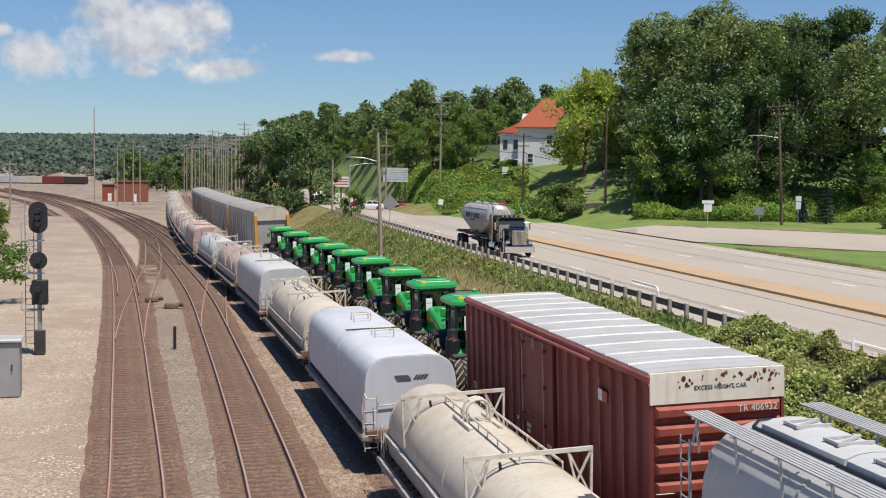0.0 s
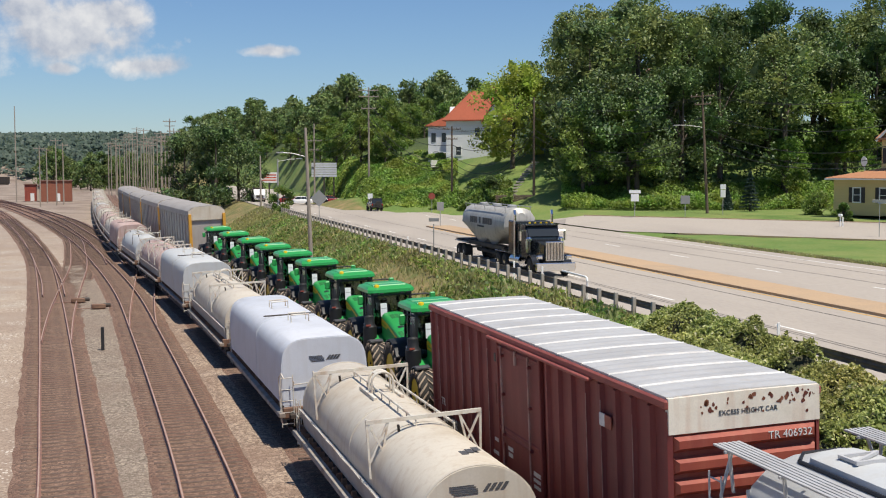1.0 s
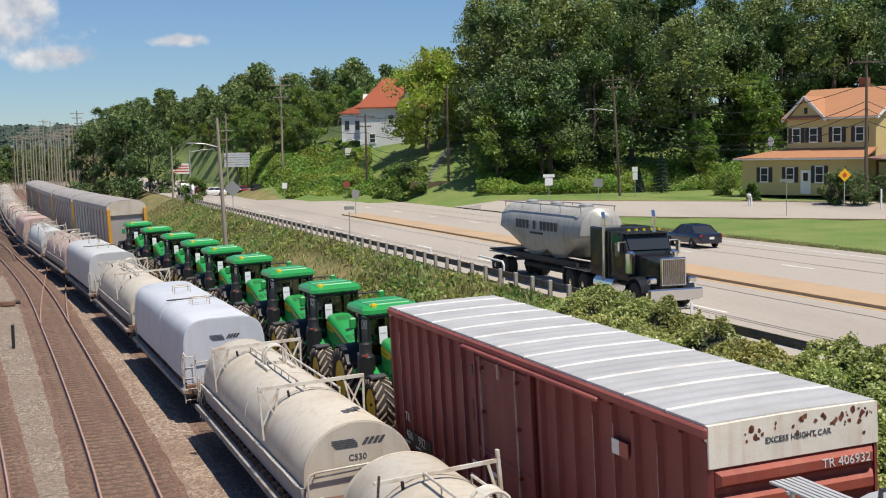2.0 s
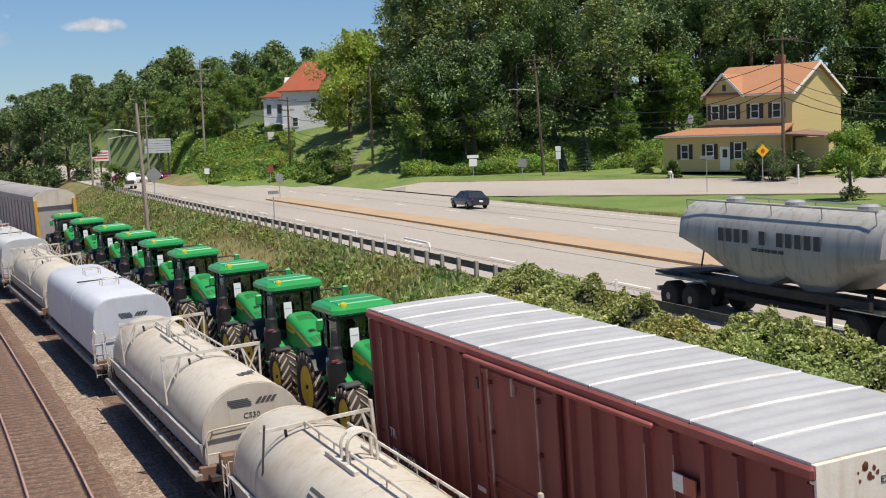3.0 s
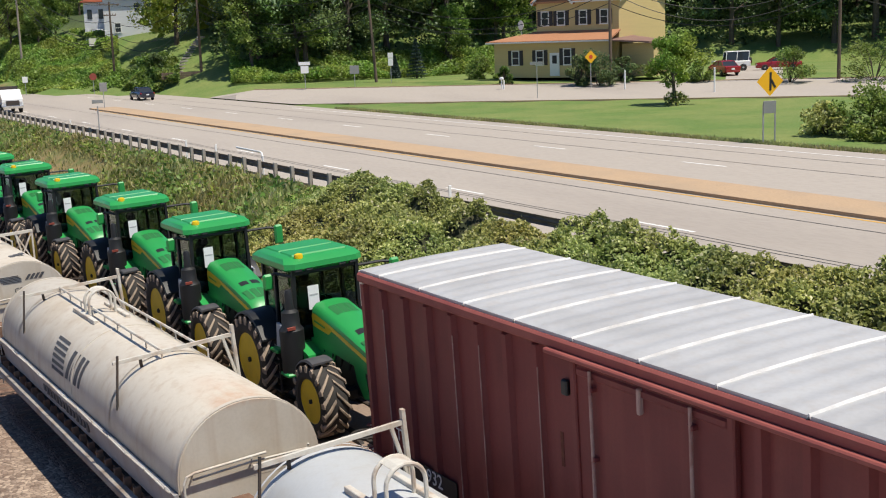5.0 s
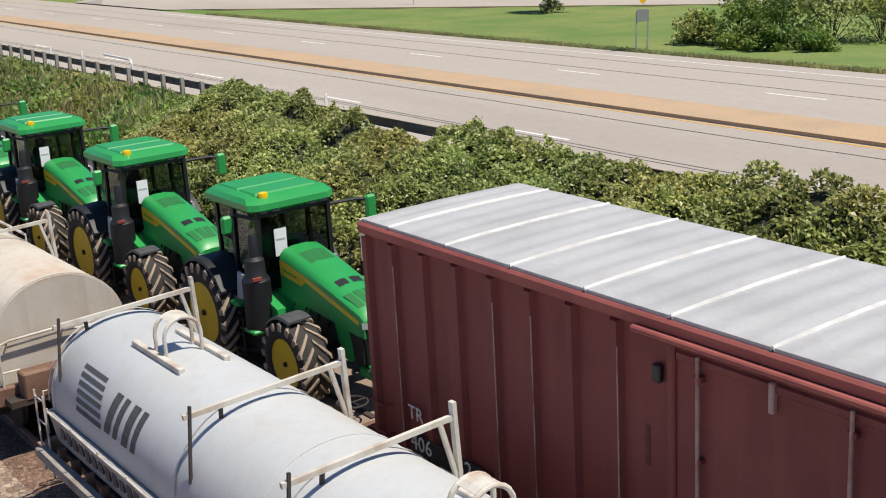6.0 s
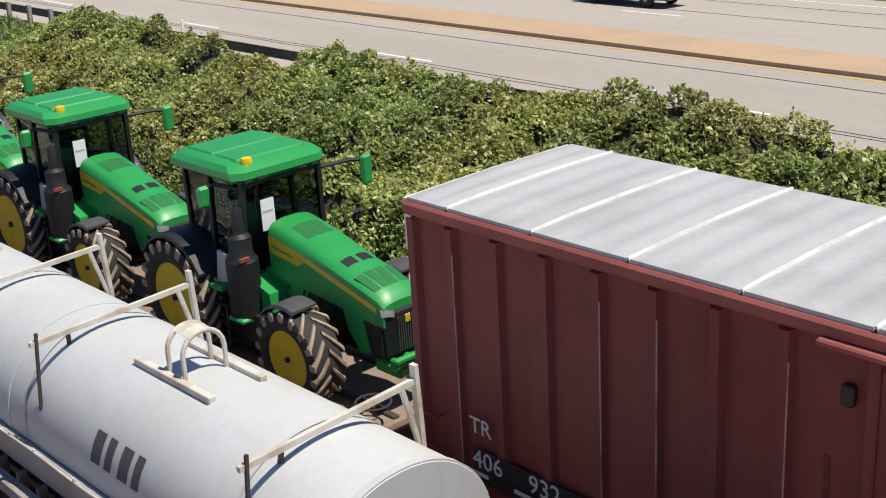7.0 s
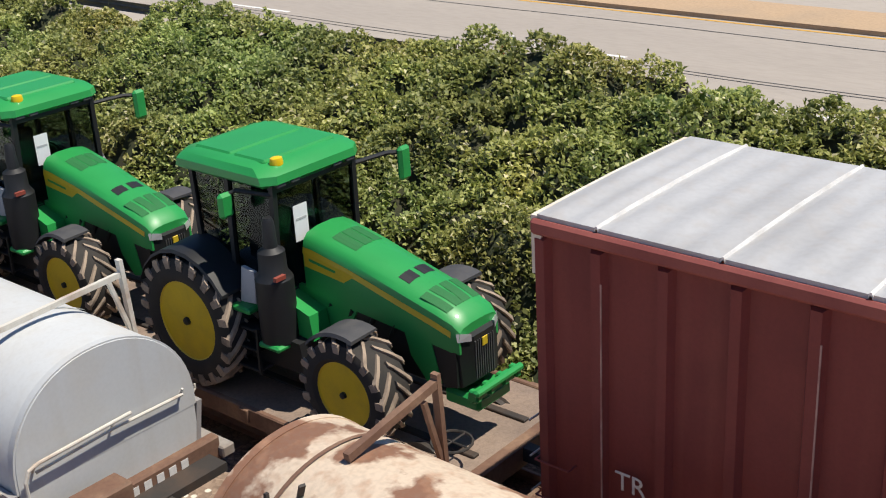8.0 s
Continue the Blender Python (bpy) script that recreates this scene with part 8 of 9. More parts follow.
def build_poles():
    P = polar
    utility_pole("a", *P(27.0, 140), 13.6, "leaning utility pole with a street lamp", ((0.5, 2.6), (1.4, 1.8)), lamp=(9.6, -3.2), lean=-3.0, turn=-27)
    utility_pole("b", *P(37.9, 121), 14.0, "dark utility pole before the yellow house", ((0.6, 2.8),), turn=-38)
    utility_pole("c", *P(19.0, 158), 12.6, "utility pole at the foot of the lawn slope", (), turn=-19)
    utility_pole("d", *P(15.15, 172), 10.4, "utility pole before the white house", ((0.4, 2.6), (1.8, 1.6)), lamp=(6.4, -2.4), turn=-15)
    utility_pole("e", *P(11.25, 196), 14.8, "tall pale utility pole with two crossarms", ((0.5, 3.2), (1.5, 3.2), (3.4, 2.4)), "pole_pale", turn=-11)
    utility_pole("f", *P(8.7, 214), 14.0, "pale utility pole at the junction", ((3.0, 2.6), (4.6, 1.6)), "pole_pale", turn=-8)
    utility_pole("g", *P(8.5, 101), 10.2, "pale leaning pole with a street lamp on the bank", (), "pole_pale", lamp=(7.8, -2.4), z=2.0, turn=0, lean=-2.0)
    utility_pole("h", *P(7.0, 190), 8.0, "steel street lamp at the junction", (), "galvanised", lamp=(7.6, 3.6), z=2.2, kind="street_lamp")
    utility_pole("i", *P(6.2, 190), 8.5, "bare pole at the junction", (), "pole_pale", z=2.2)
    utility_pole("j", *P(48.0, 120), 14.0, "utility pole beyond the houses", ((0.6, 2.6),))
    utility_pole("k", *P(60.0, 120), 14.0, "utility pole beyond the houses", ((0.6, 2.6),))
    # far poles in the yard and along the road
    rng = random.Random(4)
    for k in range(24):
        az = -0.6 + 0.125 * k + rng.uniform(-0.05, 0.05)
        r = 420 - 7 * k + rng.uniform(-20, 20)
        utility_pole("far%d" % k, *P(az, r), 15 + rng.uniform(0, 5), "distant pale pole along the line", ((0.6, 2.6), (1.5, 2.0)) if k % 3 else ((0.6, 3.0),), "pole_pale", z=0)
    for az, r, h in ((-3.6, 300, 14), (-2.9, 310, 16), (-2.6, 315, 15), (-4.6, 340, 25), (-8.2, 250, 10), (-3.3, 330, 14)):
        utility_pole("yard", *P(az, r), h, "tall pale pole in the yard", ((0.6, 2.6),) if h < 20 else (), "pole_pale", z=0)
    # the wires
    wires = thing("overhead_wires", "sagging black overhead wires between the poles", "overhead wires", kind="structure")
    chain = ["f", "e", "d", "c", "a", "b", "j", "k"]
    for a, b in zip(chain, chain[1:]):
        pa, pb = Vector(POLES[a]), Vector(POLES[b])
        for drop, off, sag in ((0.45, -1.0, 1.6), (0.45, 1.0, 1.5), (2.6, 0.0, 2.2), (4.2, 0.1, 2.8), (4.9, -0.1, 3.2), (6.0, 0.0, 2.6)):
            d = (pb - pa).normalized()
            side = Vector((-d.y, d.x, 0)) * off
            pts = []
            for i in range(17):
                u = i / 16
                p = pa.lerp(pb, u) + side
                pts.append((p.x, p.y, p.z - drop - sag * 4 * u * (1 - u)))
            part("wire", Shape().tube(pts, 0.022 if drop < 2 else 0.035, 5, cap=False), "wire", wires)


build_poles()


def signal_mast():
    x, y = -7.6, 62.0
    t = thing("railway_signal", "black three-head railway signal on a silver mast with ladder", "railway signal", pose(x, y, -0.2))
    part("mast", Shape().tube([(0, 0, 0), (0, 0, 7.0)], 0.11, 10), "galvanised", t)
    part("base", Shape().box((0, 0, 0.6), (0.5, 0.4, 1.2), 0.03), "dark_steel", t)
    for z, r, kind in ((6.75, 0.45, 0), (4.65, 0.42, 1), (3.25, 0.42, 1)):
        s = Shape()
        if kind == 0:
            s.plate([(r * math.cos(a), z + (0.32 if math.sin(a) > 0 else -0.32) + r * math.sin(a)) for a in (2 * math.pi * k / 20 for k in range(20))], -0.42, -0.36)
        else:
            s.lathe([(-0.42, r), (-0.36, r)], (0, 0, z), "y", 24)
        h = part("signal_head", s, "signal_black", t, "black round-ended signal backboard")
        for dz in ((-0.32, 0.0, 0.32) if kind == 0 else (0.0,)):
            part("hood", Shape().lathe([(-0.75, 0.13), (-0.42, 0.14)], (0, 0, z + dz), "y", 14), "signal_black", h)
        part("bracket", Shape().box((0, -0.18, z), (0.16, 0.36, 0.3)), "dark_steel", h)
    part("relay_box", Shape().box((0.05, -0.25, 3.1), (0.75, 0.4, 1.2), 0.04), "signal_black", t)
    s = Shape()
    for k in (-0.2, 0.2):
        s.tube([(-0.5 + k, 0.3, 0.2), (-0.5 + k, 0.3, 7.6)], 0.025, 6)
    for i in range(22):
        s.tube([(-0.7, 0.3, 0.5 + 0.32 * i), (-0.3, 0.3, 0.5 + 0.32 * i)], 0.015, 5)
    part("ladder", s, "galvanised", t)
    for z in (2.2, 4.0, 5.6):
        p = Shape().box((-0.3, 0.05, z), (1.0, 0.7, 0.05))
        p.tube([(-0.8, -0.3, z), (-0.8, -0.3, z + 0.9), (0.2, -0.3, z + 0.9), (0.2, -0.3, z)], 0.02, 5)
        part("platform", p, "galvanised", t)
    c = thing("signal_cabinet", "grey steel signal cabinet with a pale lid", "cabinet", pose(-8.2, 51.0, -0.2, 0, 0, 4))
    part("body", Shape().box((0, 0, 1.1), (2.4, 1.3, 2.2), 0.04), "cabinet_grey", c)
    part("lid", Shape().box((0, 0, 2.27), (2.6, 1.5, 0.14), 0.04), "roof_metal", c, "pale overhanging lid")
    part("handle", Shape().box((0.9, -0.68, 1.2), (0.05, 0.06, 0.25)), "dark_steel", c)
    part("door_seam", Shape().box((0.0, -0.655, 1.1), (0.02, 0.012, 2.0)), "dark_steel", c)
    # a black marker post between the tracks
    m = thing("marker_post", "short black post in the ballast", "post", pose(-1.15, 62.9, -0.2))
    part("post", Shape().box((0, 0, 0.55), (0.16, 0.12, 1.3), 0.02), "signal_black", m)
    for k, (px, py) in enumerate(((-3.1, 85.5), (-1.7, 81.5))):
        w = thing("switch_machine", "rusty switch machine beside the rails", "switch machine", pose(px, py, -0.15, 0, 0, 5 * k))
        part("case", Shape().box((0, 0, 0.15), (0.9, 0.45, 0.3), 0.05), "frame_brown", w)
        part("motor", Shape().lathe([(0.3, 0.13), (0.75, 0.13)], (0, 0, 0.2), "x", 12), "dark_steel", w)
        part("rod", Shape().tube([(-0.4, 0, 0.05), (-1.6, 0.0, 0.02)], 0.03, 6), "rail", w)
    # yard huts and lines of standing cars far off
    for az, r, w, d, h, mat in ((-2.9, 345, 8, 4, 5.5, "brick"), (-4.0, 350, 3, 3, 4.5, "boxcar_end"), (-3.5, 352, 2.4, 3, 4.0, "cream")):
        px, py = polar(az, r)
        hh = thing("yard_hut", "small red hut beside the yard tracks", "hut", pose(px, py, -0.2))
        part("wall", Shape().box((0, 0, h / 2), (w, d, h)), mat, hh)
        part("roof", Shape().box((0, 0, h + 0.12), (w + 0.5, d + 0.5, 0.25)), "porch_brown", hh)
        part("door", Shape().box((0.5, -d / 2 - 0.03, 1.1), (1.0, 0.06, 2.1)), "trim_white", hh)
    rng = random.Random(6)
    far = Shape().box((0, 0, 2.6), (3.0, 15.0, 3.4), 0.05)
    for k in range(15):
        mat = rng.choice(["boxcar_red", "dark_steel", "hopper_grey", "cream", "dark_steel"])
        px = -62 - 11 * k
        py = 640 + 3.5 * k
        fc = thing("standing_wagon", "distant standing freight wagon in the yard", "freight wagon", pose(px, py, 0, 0, 0, 72), group="standing wagons in the yard")
        part("body", far.mesh("body", mat), mat, fc)
        part("underframe", Shape().box((0, 0, 0.7), (2.4, 14.0, 0.6)), "dark_steel", fc)


signal_mast()
# retaining wall and steps at the foot of the lawn slope, and a plank on the bank
x, y = polar(18.2, 158)
t = thing("retaining_wall", "low dark timber retaining wall", "wall", pose(x, y, land(x, y), 0, 0, -18))
for k in range(3):
    part("timber", Shape().box((0, 0, 0.15 + 0.28 * k), (5.5, 0.3, 0.26), 0.02), "pole_wood", t)
for k in range(14):
    px, py = polar(17.9 + 0.09 * k, 160 + 1.05 * k)
    s = thing("garden_step", "pale step in the lawn slope", "step", pose(px, py, land(px, py) + 0.05, 0, 0, -18), group="steps up the lawn slope")
    part("tread", Shape().box((0, 0, 0), (1.1, 0.4, 0.25), 0.02), "post_grey", s)
# ---- road vehicles; each faces +y with its middle over the origin ----
MAT["chrome"] = material("bright chrome", (0.72, 0.72, 0.72), 0.12, metal=1.0, fine_amount=0.0)
MAT["tank_alu"] = material("brushed aluminium tank", (0.44, 0.425, 0.39), 0.5, metal=0.15, streak=((0.16, 0.15, 0.14), 0.5), spots=(0.34, 0.32, 0.29), scale=0.7, amount=0.6, fine=20, fine_amount=0.1)
MAT["truck_black"] = material("black truck paint", (0.018, 0.02, 0.024), 0.2, coat=0.5, fine_amount=0)
MAT["car_navy"] = material("dark navy car paint", (0.012, 0.014, 0.03), 0.2, coat=0.6, fine_amount=0)
MAT["car_black"] = material("black car paint", (0.012, 0.012, 0.013), 0.22, coat=0.6, fine_amount=0)
MAT["car_white"] = material("white car paint", (0.72, 0.72, 0.71), 0.3, coat=0.4, fine_amount=0)
MAT["car_red"] = material("dark red car paint", (0.26, 0.015, 0.018), 0.25, coat=0.5, fine_amount=0)
MAT["tail_red"] = material("tail lamp", (0.4, 0.01, 0.01), 0.2, fine_amount=0)


def road_wheel(parent, x, y, r, w, rim="galvanised"):
    s = Shape().lathe([(-w / 2, r * 0.62), (-w / 2, r * 0.9), (-w * 0.38, r), (w * 0.38, r), (w / 2, r * 0.9), (w / 2, r * 0.62)], (0, 0, 0), "x", 20)
    k = part("wheel", s, "tyre", parent, "black tyre", smooth=True, m=pose(x, y, r))
    part("rim", Shape().lathe([(-w / 2 - 0.005, r * 0.2), (-w * 0.42, r * 0.6), (w * 0.42, r * 0.6), (w / 2 + 0.005, r * 0.2)], (0, 0, 0), "x", 16), rim, k, smooth=True)


def saloon(mat, label, length=4.7, name="car"):
    """A four-door saloon."""
    t = thing(name, label, "car")
    h = length / 2
    k = length / 4.7
    lower = [(-0.86, 0.30), (0.86, 0.30), (0.90, 0.55), (0.88, 0.82), (0.80, 0.92), (-0.80, 0.92), (-0.88, 0.82), (-0.90, 0.55)]
    st = [(-h, 0.80, 0.80, 0, 0.14), (-h + 0.12, 0.93, 0.98, 0, 0.04), (-h + 0.7, 1, 1.05, 0, 0.0), (-0.6, 1, 1.06, 0, 0), (0.7, 1, 1.04, 0, 0), (h - 0.9, 0.99, 0.98, 0, 0.0), (h - 0.2, 0.92, 0.85, 0, 0.03), (h, 0.78, 0.66, 0, 0.12)]
    part("body", Shape().sweep(lower, st), mat, t, smooth=True)
    cabin = [[(-0.78, -1.75 * k, 0.93), (0.78, -1.75 * k, 0.93), (0.78, 1.15 * k, 0.93), (-0.78, 1.15 * k, 0.93)], [(-0.62, -1.05 * k, 1.40), (0.62, -1.05 * k, 1.40), (0.62, 0.35 * k, 1.42), (-0.62, 0.35 * k, 1.42)]]
    g = part("glasshouse", loft(Shape(), cabin), "pane", t)
    part("roof", loft(Shape(), [[(-0.64, -1.1 * k, 1.38), (0.64, -1.1 * k, 1.38), (0.64, 0.4 * k, 1.40), (-0.64, 0.4 * k, 1.40)], [(-0.52, -0.9 * k, 1.46), (0.52, -0.9 * k, 1.46), (0.52, 0.25 * k, 1.47), (-0.52, 0.25 * k, 1.47)]]), mat, g)
    for sx in (-1, 1):
        for a, b in (((sx * 0.79, 1.15 * k, 0.93), (sx * 0.63, 0.37 * k, 1.41)), ((sx * 0.79, -0.25 * k, 0.93), (sx * 0.63, -0.3 * k, 1.41)), ((sx * 0.79, -1.7 * k, 0.93), (sx * 0.63, -1.05 * k, 1.40))):
            part("pillar", Shape().bar(a, b, 0.05, 0.07), mat, g)
        part("headlamp", Shape().box((sx * 0.62, h - 0.10, 0.66), (0.35, 0.12, 0.14), 0.03), "lamp_glass", t)
        part("tail_lamp", Shape().box((sx * 0.66, -h + 0.06, 0.80), (0.32, 0.10, 0.16), 0.03), "tail_red", t)
        part("mirror", Shape().box((sx * 0.95, 0.75 * k, 0.98), (0.18, 0.12, 0.13), 0.03), mat, t)
        for y in (-1.38 * k, 1.42 * k):
            road_wheel(t, sx * 0.80, y, 0.33, 0.22)
    part("bumper", Shape().box((0, -h + 0.05, 0.42), (1.5, 0.12, 0.2), 0.04), mat, t)
    part("plate_bar", Shape().box((0, -h - 0.02, 0.66), (0.34, 0.02, 0.15)), "sign_white", t)
    return t


def off_roader(mat, label, name="jeep", high=1.8):
    t = thing(name, label, "car")
    part("body", Shape().box((0, -0.2, 0.82), (1.68, 3.6, 0.62), 0.06), mat, t)
    part("hood", Shape().box((0, 1.35, 1.05), (1.3, 1.1, 0.26), 0.05), mat, t)
    g = part("cab", Shape().solid([(sx * 0.76, y, z) for sx in (-1, 1) for y, z in ((-1.95, 1.1), (0.75, 1.1))] + [(sx * 0.68, y, high) for sx in (-1, 1) for y in (-1.85, 0.45)]), "pane", t)
    part("top", Shape().box((0, -0.7, high + 0.02), (1.44, 2.4, 0.1), 0.04), mat, g)
    for sx in (-1, 1):
        for y in (-1.88, -0.6, 0.55):
            part("pillar", Shape().bar((sx * 0.76, y + 0.1, 1.1), (sx * 0.70, y, high), 0.07, 0.09), mat, g)
        part("tail_lamp", Shape().box((sx * 0.72, -2.02, 0.95), (0.14, 0.06, 0.22)), "tail_red", t)
        part("headlamp", Shape().lathe([(1.88, 0.1), (1.93, 0.1)], (sx * 0.5, 0, 0.95), "y", 12), "lamp_glass", t)
        part("fender", Shape().box((sx * 0.82, 1.25, 0.88), (0.2, 0.95, 0.1), 0.03), mat, t)
        for y in (-1.2, 1.25):
            road_wheel(t, sx * 0.76, y, 0.40, 0.28)
    part("spare_wheel", Shape().lathe([(-2.28, 0.2), (-2.28, 0.36), (-2.08, 0.38), (-2.06, 0.2)], (0.1, 0, 1.1), "y", 18), "tyre", t)
    part("bumper", Shape().box((0, 1.98, 0.6), (1.6, 0.14, 0.2), 0.03), "dark_steel", t)
    return t


def box_truck(label):
    t = thing("flatbed_truck", label, "truck")
    part("cab", Shape().solid([(sx * 1.0, y, z) for sx in (-1, 1) for y, z in ((0.6, 0.6), (2.9, 0.6), (2.9, 1.35), (0.6, 2.3), (1.9, 2.3), (2.35, 1.5))]), "car_white", t)
    part("windscreen", Shape().solid([(sx * 0.85, y, z) for sx in (-1, 1) for y, z in ((2.36, 1.52), (1.98, 2.18), (2.39, 1.54), (2.01, 2.2))]), "pane", t)
    part("grille", Shape().box((0, 2.93, 0.98), (1.3, 0.06, 0.5)), "dark_steel", t)
    part("bumper", Shape().box((0, 2.98, 0.6), (2.0, 0.16, 0.28), 0.03), "chrome", t)
    part("bed", Shape().box((0, -1.3, 1.15), (2.2, 3.8, 0.5), 0.03), "dark_steel", t)
    part("rack", Shape().box((0, 0.5, 2.0), (2.1, 0.1, 1.2)), "dark_steel", t)
    for sx in (-1, 1):
        part("headlamp", Shape().box((sx * 0.8, 2.93, 1.05), (0.25, 0.06, 0.2)), "lamp_glass", t)
        for y in (-2.0, 1.9):
            road_wheel(t, sx * 0.92, y, 0.45, 0.3)
    return t


def tanker():
    """A long-nosed tractor unit with a pneumatic dry-bulk trailer; the nose is at y = 0, the tail at y = -17.6."""
    t = thing("tanker_truck", "black long-nosed truck hauling a dull aluminium dry-bulk trailer", "truck")
    # tractor unit
    part("hood", loft(Shape(), [[(-0.62, -0.35, 1.05), (0.62, -0.35, 1.05), (0.62, -0.35, 1.85), (-0.62, -0.35, 1.85)], [(-0.72, -2.1, 1.05), (0.72, -2.1, 1.05), (0.72, -2.1, 2.1), (-0.72, -2.1, 2.1)]]), "truck_black", t)
    g = part("grille_shell", Shape().box((0, -0.28, 1.5), (1.15, 0.16, 1.15), 0.05), "chrome", t, "bright chrome grille shell")
    for k in range(11):
        part("grille_bar", Shape().box((-0.45 + 0.09 * k, -0.19, 1.5), (0.035, 0.03, 1.0)), "dark_steel", g)
    part("bumper", Shape().box((0, -0.08, 0.62), (2.4, 0.2, 0.48), 0.05), "chrome", t, "deep chrome bumper")
    cab = part("cab", Shape().solid([(sx * 1.02, y, z) for sx in (-1, 1) for y, z in ((-2.1, 1.0), (-4.1, 1.0), (-4.1, 2.95), (-2.6, 2.95), (-2.2, 2.2))]), "truck_black", t)
    part("sleeper", Shape().box((0, -4.8, 2.05), (2.2, 1.5, 2.1), 0.06), "truck_black", t)
    part("windscreen", Shape().solid([(sx * 0.92, y, z) for sx in (-1, 1) for y, z in ((-2.19, 2.25), (-2.56, 2.86), (-2.16, 2.27), (-2.53, 2.88))]), "pane", cab)
    part("visor", Shape().box((0, -2.45, 2.93), (2.0, 0.22, 0.05)), "truck_black", cab)
    s = Shape()
    for k in range(5):
        s.box((-0.7 + 0.35 * k, -2.7, 3.05), (0.1, 0.14, 0.08))
    part("roof_marker", s, "beacon", cab)
    for sx in (-1, 1):
        part("side_window", Shape().box((sx * 1.03, -3.1, 2.45), (0.03, 1.1, 0.7)), "pane", cab)
        part("exhaust_pipe", Shape().tube([(sx * 1.18, -4.0, 0.9), (sx * 1.18, -4.0, 3.5), (sx * 1.18, -4.1, 3.75)], 0.08, 10), "chrome", t, "tall chrome exhaust pipe")
        part("air_cleaner", Shape().lathe([(1.35, 0.2), (2.15, 0.2), (2.25, 0.1)], (sx * 0.98, -2.0, 0), "z", 14), "chrome", t)
        part("fuel_tank", Shape().lathe([(-4.9, 0.32), (-3.1, 0.32)], (sx * 0.95, 0, 0.75), "y", 18), "chrome", t, "polished fuel tank")
        rings = []
        for k in range(8):
            a = radians(15 + 150 * k / 7)
            y, z = -1.35 - 0.75 * math.cos(a), 0.55 + 0.72 * math.sin(a)
            rings.append([(sx * 0.7, y, z), (sx * 1.2, y, z), (sx * 1.2, y, z - 0.08), (sx * 0.7, y, z - 0.08)])
        part("fender", loft(Shape(), rings), "truck_black", t)
        part("headlamp", Shape().box((sx * 0.88, -0.35, 1.15), (0.4, 0.2, 0.25), 0.06), "chrome", t)
        part("mirror", Shape().box((sx * 1.4, -2.35, 2.3), (0.08, 0.25, 0.55)).tube([(sx * 1.0, -2.4, 2.6), (sx * 1.4, -2.35, 2.6)], 0.02, 5), "chrome", t)
        road_wheel(t, sx * 1.02, -1.35, 0.52, 0.3, "chrome")
        for y in (-6.1, -7.4):
            road_wheel(t, sx * 0.92, y, 0.52, 0.55, "chrome")
        for y in (-15.4, -16.7):
            road_wheel(t, sx * 0.92, y, 0.52, 0.55)
    part("frame", Shape().box((0, -4.6, 0.78), (0.9, 7.6, 0.25)), "dark_steel", t)
    part("rear_fender", Shape().box((0, -6.7, 1.12), (2.4, 2.6, 0.05), 0.01), "chrome", t)
    # trailer: tall rounded hoppers under one shell
    sec = [(1.18, 2.6), (1.08, 3.2), (0.75, 3.62), (0.3, 3.78), (-0.3, 3.78), (-0.75, 3.62), (-1.08, 3.2), (-1.18, 2.6), (-1.1, 2.0), (-0.8, 1.5), (0.8, 1.5), (1.1, 2.0)]
    st = []
    for y, sx, low in ((-6.3, 0.35, 2.7), (-6.6, 0.9, 2.4), (-7.6, 1.0, 2.05), (-8.8, 1.0, 1.45), (-9.9, 1.0, 1.35), (-10.8, 1.0, 1.7), (-11.8, 1.0, 1.35), (-12.8, 1.0, 1.35), (-13.6, 1.0, 1.6), (-14.9, 1.0, 2.1), (-16.2, 0.9, 2.55), (-16.5, 0.4, 2.8)):
        ring = []
        for x, z in sec:
            f = 1.0 if z > 2.55 else None
            zz = z if f else 2.6 - (2.6 - z) * (2.6 - low) / 1.1
            top = (z - 2.6) * (0.75 if sx < 0.5 else 1.0) + 2.6 if z > 2.6 else zz
            ring.append((x * sx, y, top))
        st.append(ring)
    tank = part("tank", loft(Shape(), st), "tank_alu", t, "dull aluminium hopper tank", smooth=True)
    for y in (-8.2, -11.4, -14.4):
        h = Shape().lathe([(3.74, 0.32), (3.9, 0.32), (3.96, 0.2)], (0, y, 0), "z", 16)
        part("manhole", h, "galvanised", tank)
    s = Shape()
    for sx in (-0.85, 0.85):
        s.tube([(sx, -6.9, 3.85), (sx, -16.0, 3.85)], 0.03, 6)
        for y in (-7, -9.2, -11.5, -13.8, -16):
            s.tube([(sx, y, 3.85), (sx * 0.95, y, 3.5)], 0.02, 5)
    part("top_rail", s, "galvanised", tank)
    for sx in (-1, 1):
        # a faded firm's name, as plain bars
        for k in range(12):
            if k in (5, 7):
                continue
            part("name_bar", Shape().box((sx * 1.172, -9.0 - 0.42 * k, 2.85), (0.03, 0.28, 0.42)), "logo_grey", tank)
        for k in range(5):
            part("name_bar", Shape().box((sx * 1.19, -10.6 - 0.32 * k, 2.48), (0.03, 0.22, 0.10)), "logo_grey", tank)
        part("side_rail", Shape().box((sx * 1.0, -11.8, 1.28), (0.14, 9.6, 0.22)), "dark_steel", t)
        part("trailer_fender", Shape().box((sx * 0.95, -16.0, 1.22), (0.6, 2.9, 0.06)), "galvanised", t)
        part("landing_leg", Shape().box((sx * 0.75, -9.0, 0.75), (0.14, 0.14, 1.0)), "dark_steel", t)
    part("trailer_frame", Shape().box((0, -11.9, 1.1), (1.0, 11.0, 0.2)), "dark_steel", t)
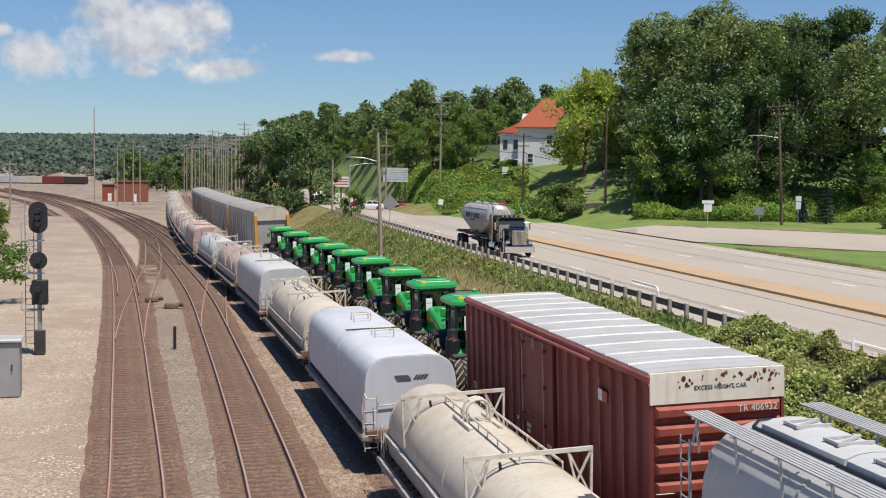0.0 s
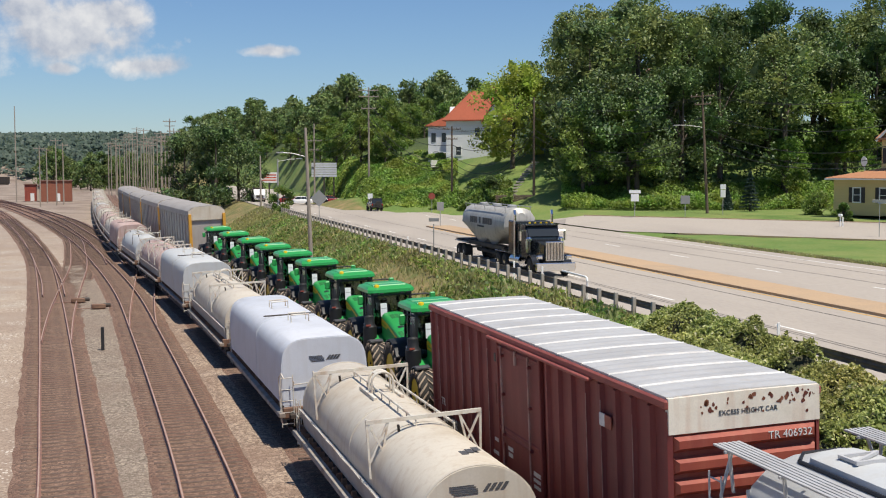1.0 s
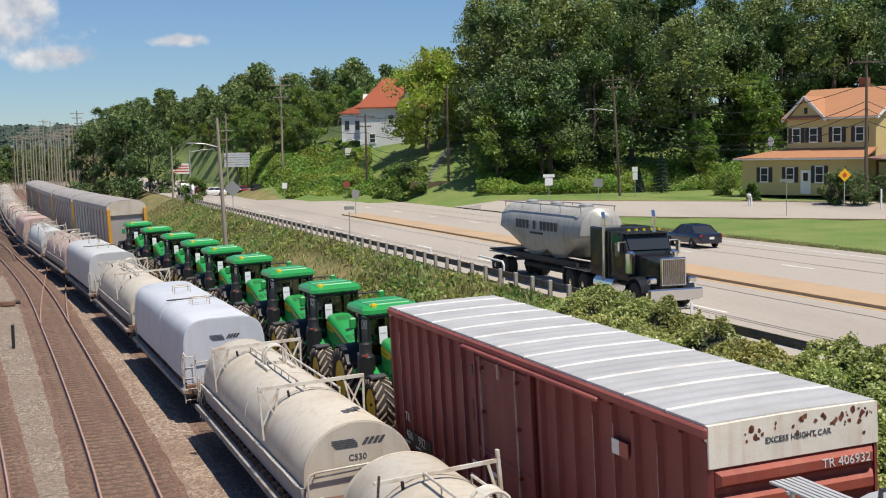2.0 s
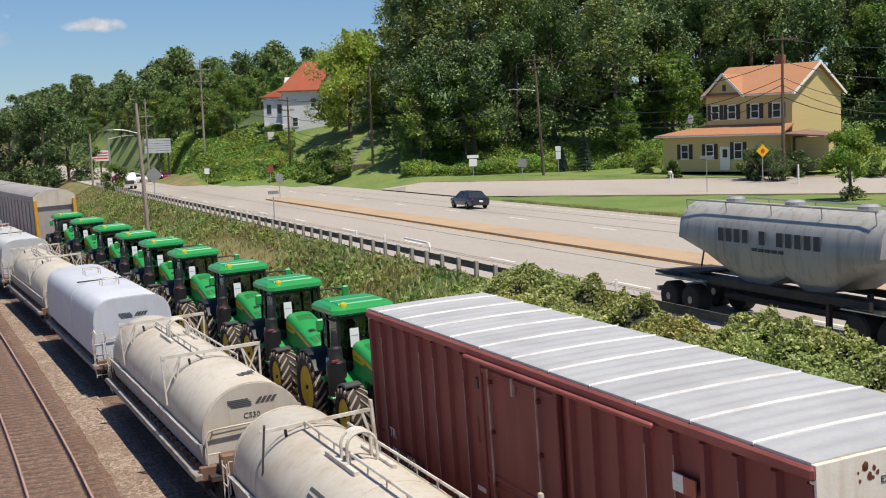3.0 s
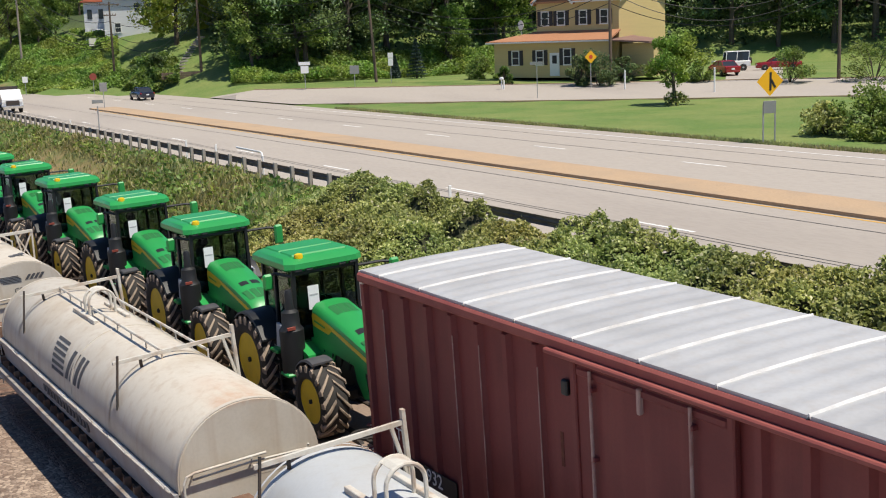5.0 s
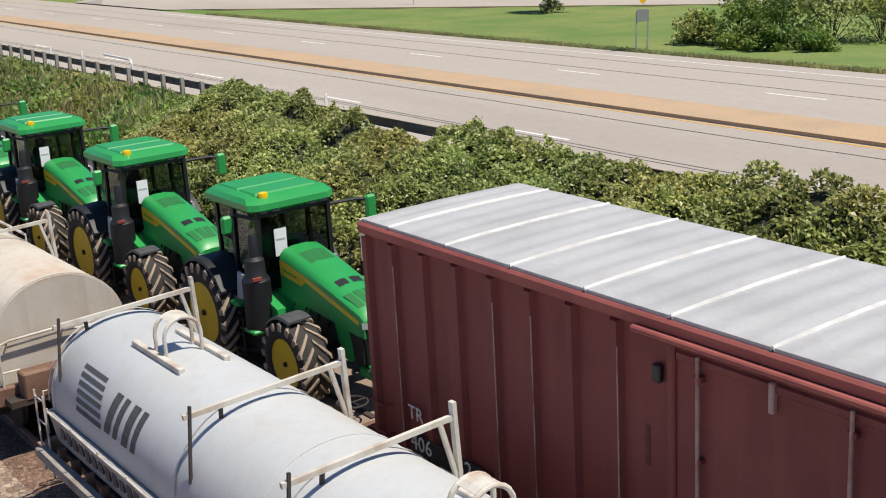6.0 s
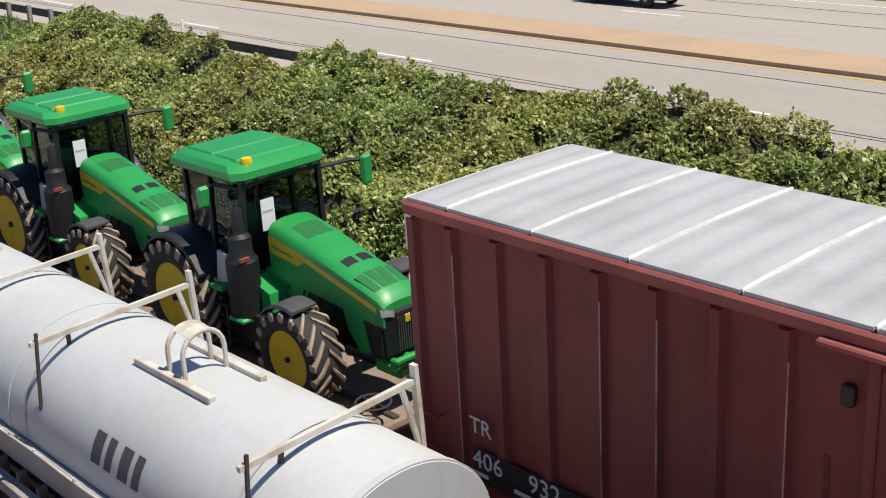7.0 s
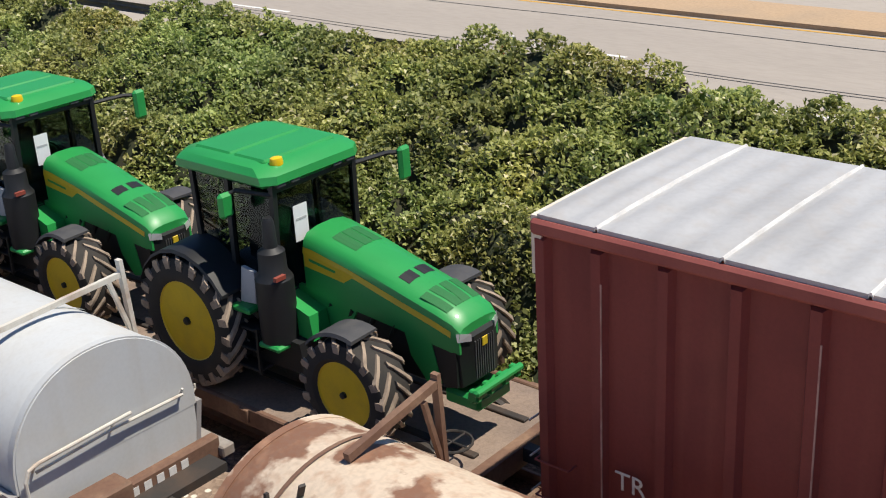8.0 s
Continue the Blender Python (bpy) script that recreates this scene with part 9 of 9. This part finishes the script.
    part("hose_tray", Shape().tube([(0.4, -8.2, 0.75), (0.4, -14.4, 0.75)], 0.13, 8).tube([(-0.4, -8.2, 0.75), (-0.4, -14.4, 0.75)], 0.1, 8), "dark_steel", t)
    part("rear_bar", Shape().box((0, -17.5, 0.7), (2.2, 0.12, 0.16)), "galvanised", t)
    part("rear_platform", Shape().box((0, -16.8, 1.32), (2.3, 1.5, 0.08)), "dark_steel", t)
    part("ladder", Shape().tube([(-0.5, -17.2, 1.3), (-0.5, -16.5, 3.7)], 0.03, 6), "dark_steel", t)
    return t


TRIPS = []


def trip(ob, x, rows, turn):
    """Key later: rows of (seconds, y) along a lane."""
    TRIPS.append((ob, x, rows, turn))
    ob.matrix_basis = pose(x, rows[0][1], ROAD_Z, 0, 0, turn)


trip(tanker(), 23.95, [(0, 89.0), (2, 42.2), (4, -4.6), (6, -51.4), (8, -98.2)], 180)
trip(saloon("car_navy", "dark navy saloon car driving away"), 40.6, [(0, 21.5), (1.5, 57.4), (3, 93.5), (4, 117.0), (5.5, 150.0), (8, 205.0)], 0)
trip(saloon("car_navy", "dark navy saloon car driving away"), 40.2, [(0, -115.0), (2, -73.0), (4, -31.0), (6, 11.0), (7, 32.5), (8, 54.0)], 0)
trip(off_roader("car_black", "black off-road car driving away"), 35.2, [(0, 147.0), (1, 173.0), (2, 199.0), (4, 251.0), (6, 303.0), (8, 355.0)], 0)
trip(box_truck("white flatbed truck on the highway"), 24.0, [(0, 249.0), (1.5, 213.5), (3, 178.0), (4, 154.0), (6, 106.0), (8, 58.0)], 180)
trip(saloon("car_black", "dark saloon car on the highway"), 24.0, [(0, 314.0), (2, 266.0), (4, 218.0), (6, 170.0), (8, 122.0)], 180)
for k, (az, r, mat, turn) in enumerate(((8.0, 205, "car_white", 80), (8.7, 207, "car_black", 85), (9.3, 209, "car_red", 82), (7.4, 212, "car_red", 80))):
    px, py = polar(az, r)
    ob = saloon(mat, "parked car at the roadside lot", 4.5, "parked_car")
    ob.matrix_basis = pose(px, py, max(land(px, py), 2.6), 0, 0, turn)
for az, r, mat, turn, kind in ((43.0, 128, "car_red", -20, 0), (43.3, 137, "car_white", 60, 1), (45.4, 137, "car_red", 50, 0)):
    px, py = polar(az, r)
    ob = saloon(mat, "dark red car parked in the driveway", 4.8, "parked_car") if kind == 0 else off_roader(mat, "white van parked in the driveway", "parked_van", 2.1)
    ob.matrix_basis = pose(px, py, land(px, py), 0, 0, turn)
# the driveway
s = Shape()
for i in range(12):
    a, b = 115 + 3 * i, 118 + 3 * i
    q = [polar(44.0 - 0.9, a), polar(45.6, a), polar(45.6, b), polar(44.0 - 0.9, b)]
    s.add([(px, py, land(px, py) + 0.05) for px, py in q], [(0, 1, 2, 3)])
setting("driveway", s, "asphalt", "pale concrete driveway up to the houses", "driveway")
# ---- what moves ----
def motions():
    for ob, x0, y, speed, z in RUNS:
        walk(ob, [(t, on_track(x0, y + speed * t, z)) for t in (0.0, 1.0, 2.0, 3.0, 4.0, 5.0, 6.0, 7.0, 8.0)])
    for ob, x, rows, turn in TRIPS:
        walk(ob, [(t, pose(x, y, ROAD_Z, 0, 0, turn)) for t, y in rows])


motions()
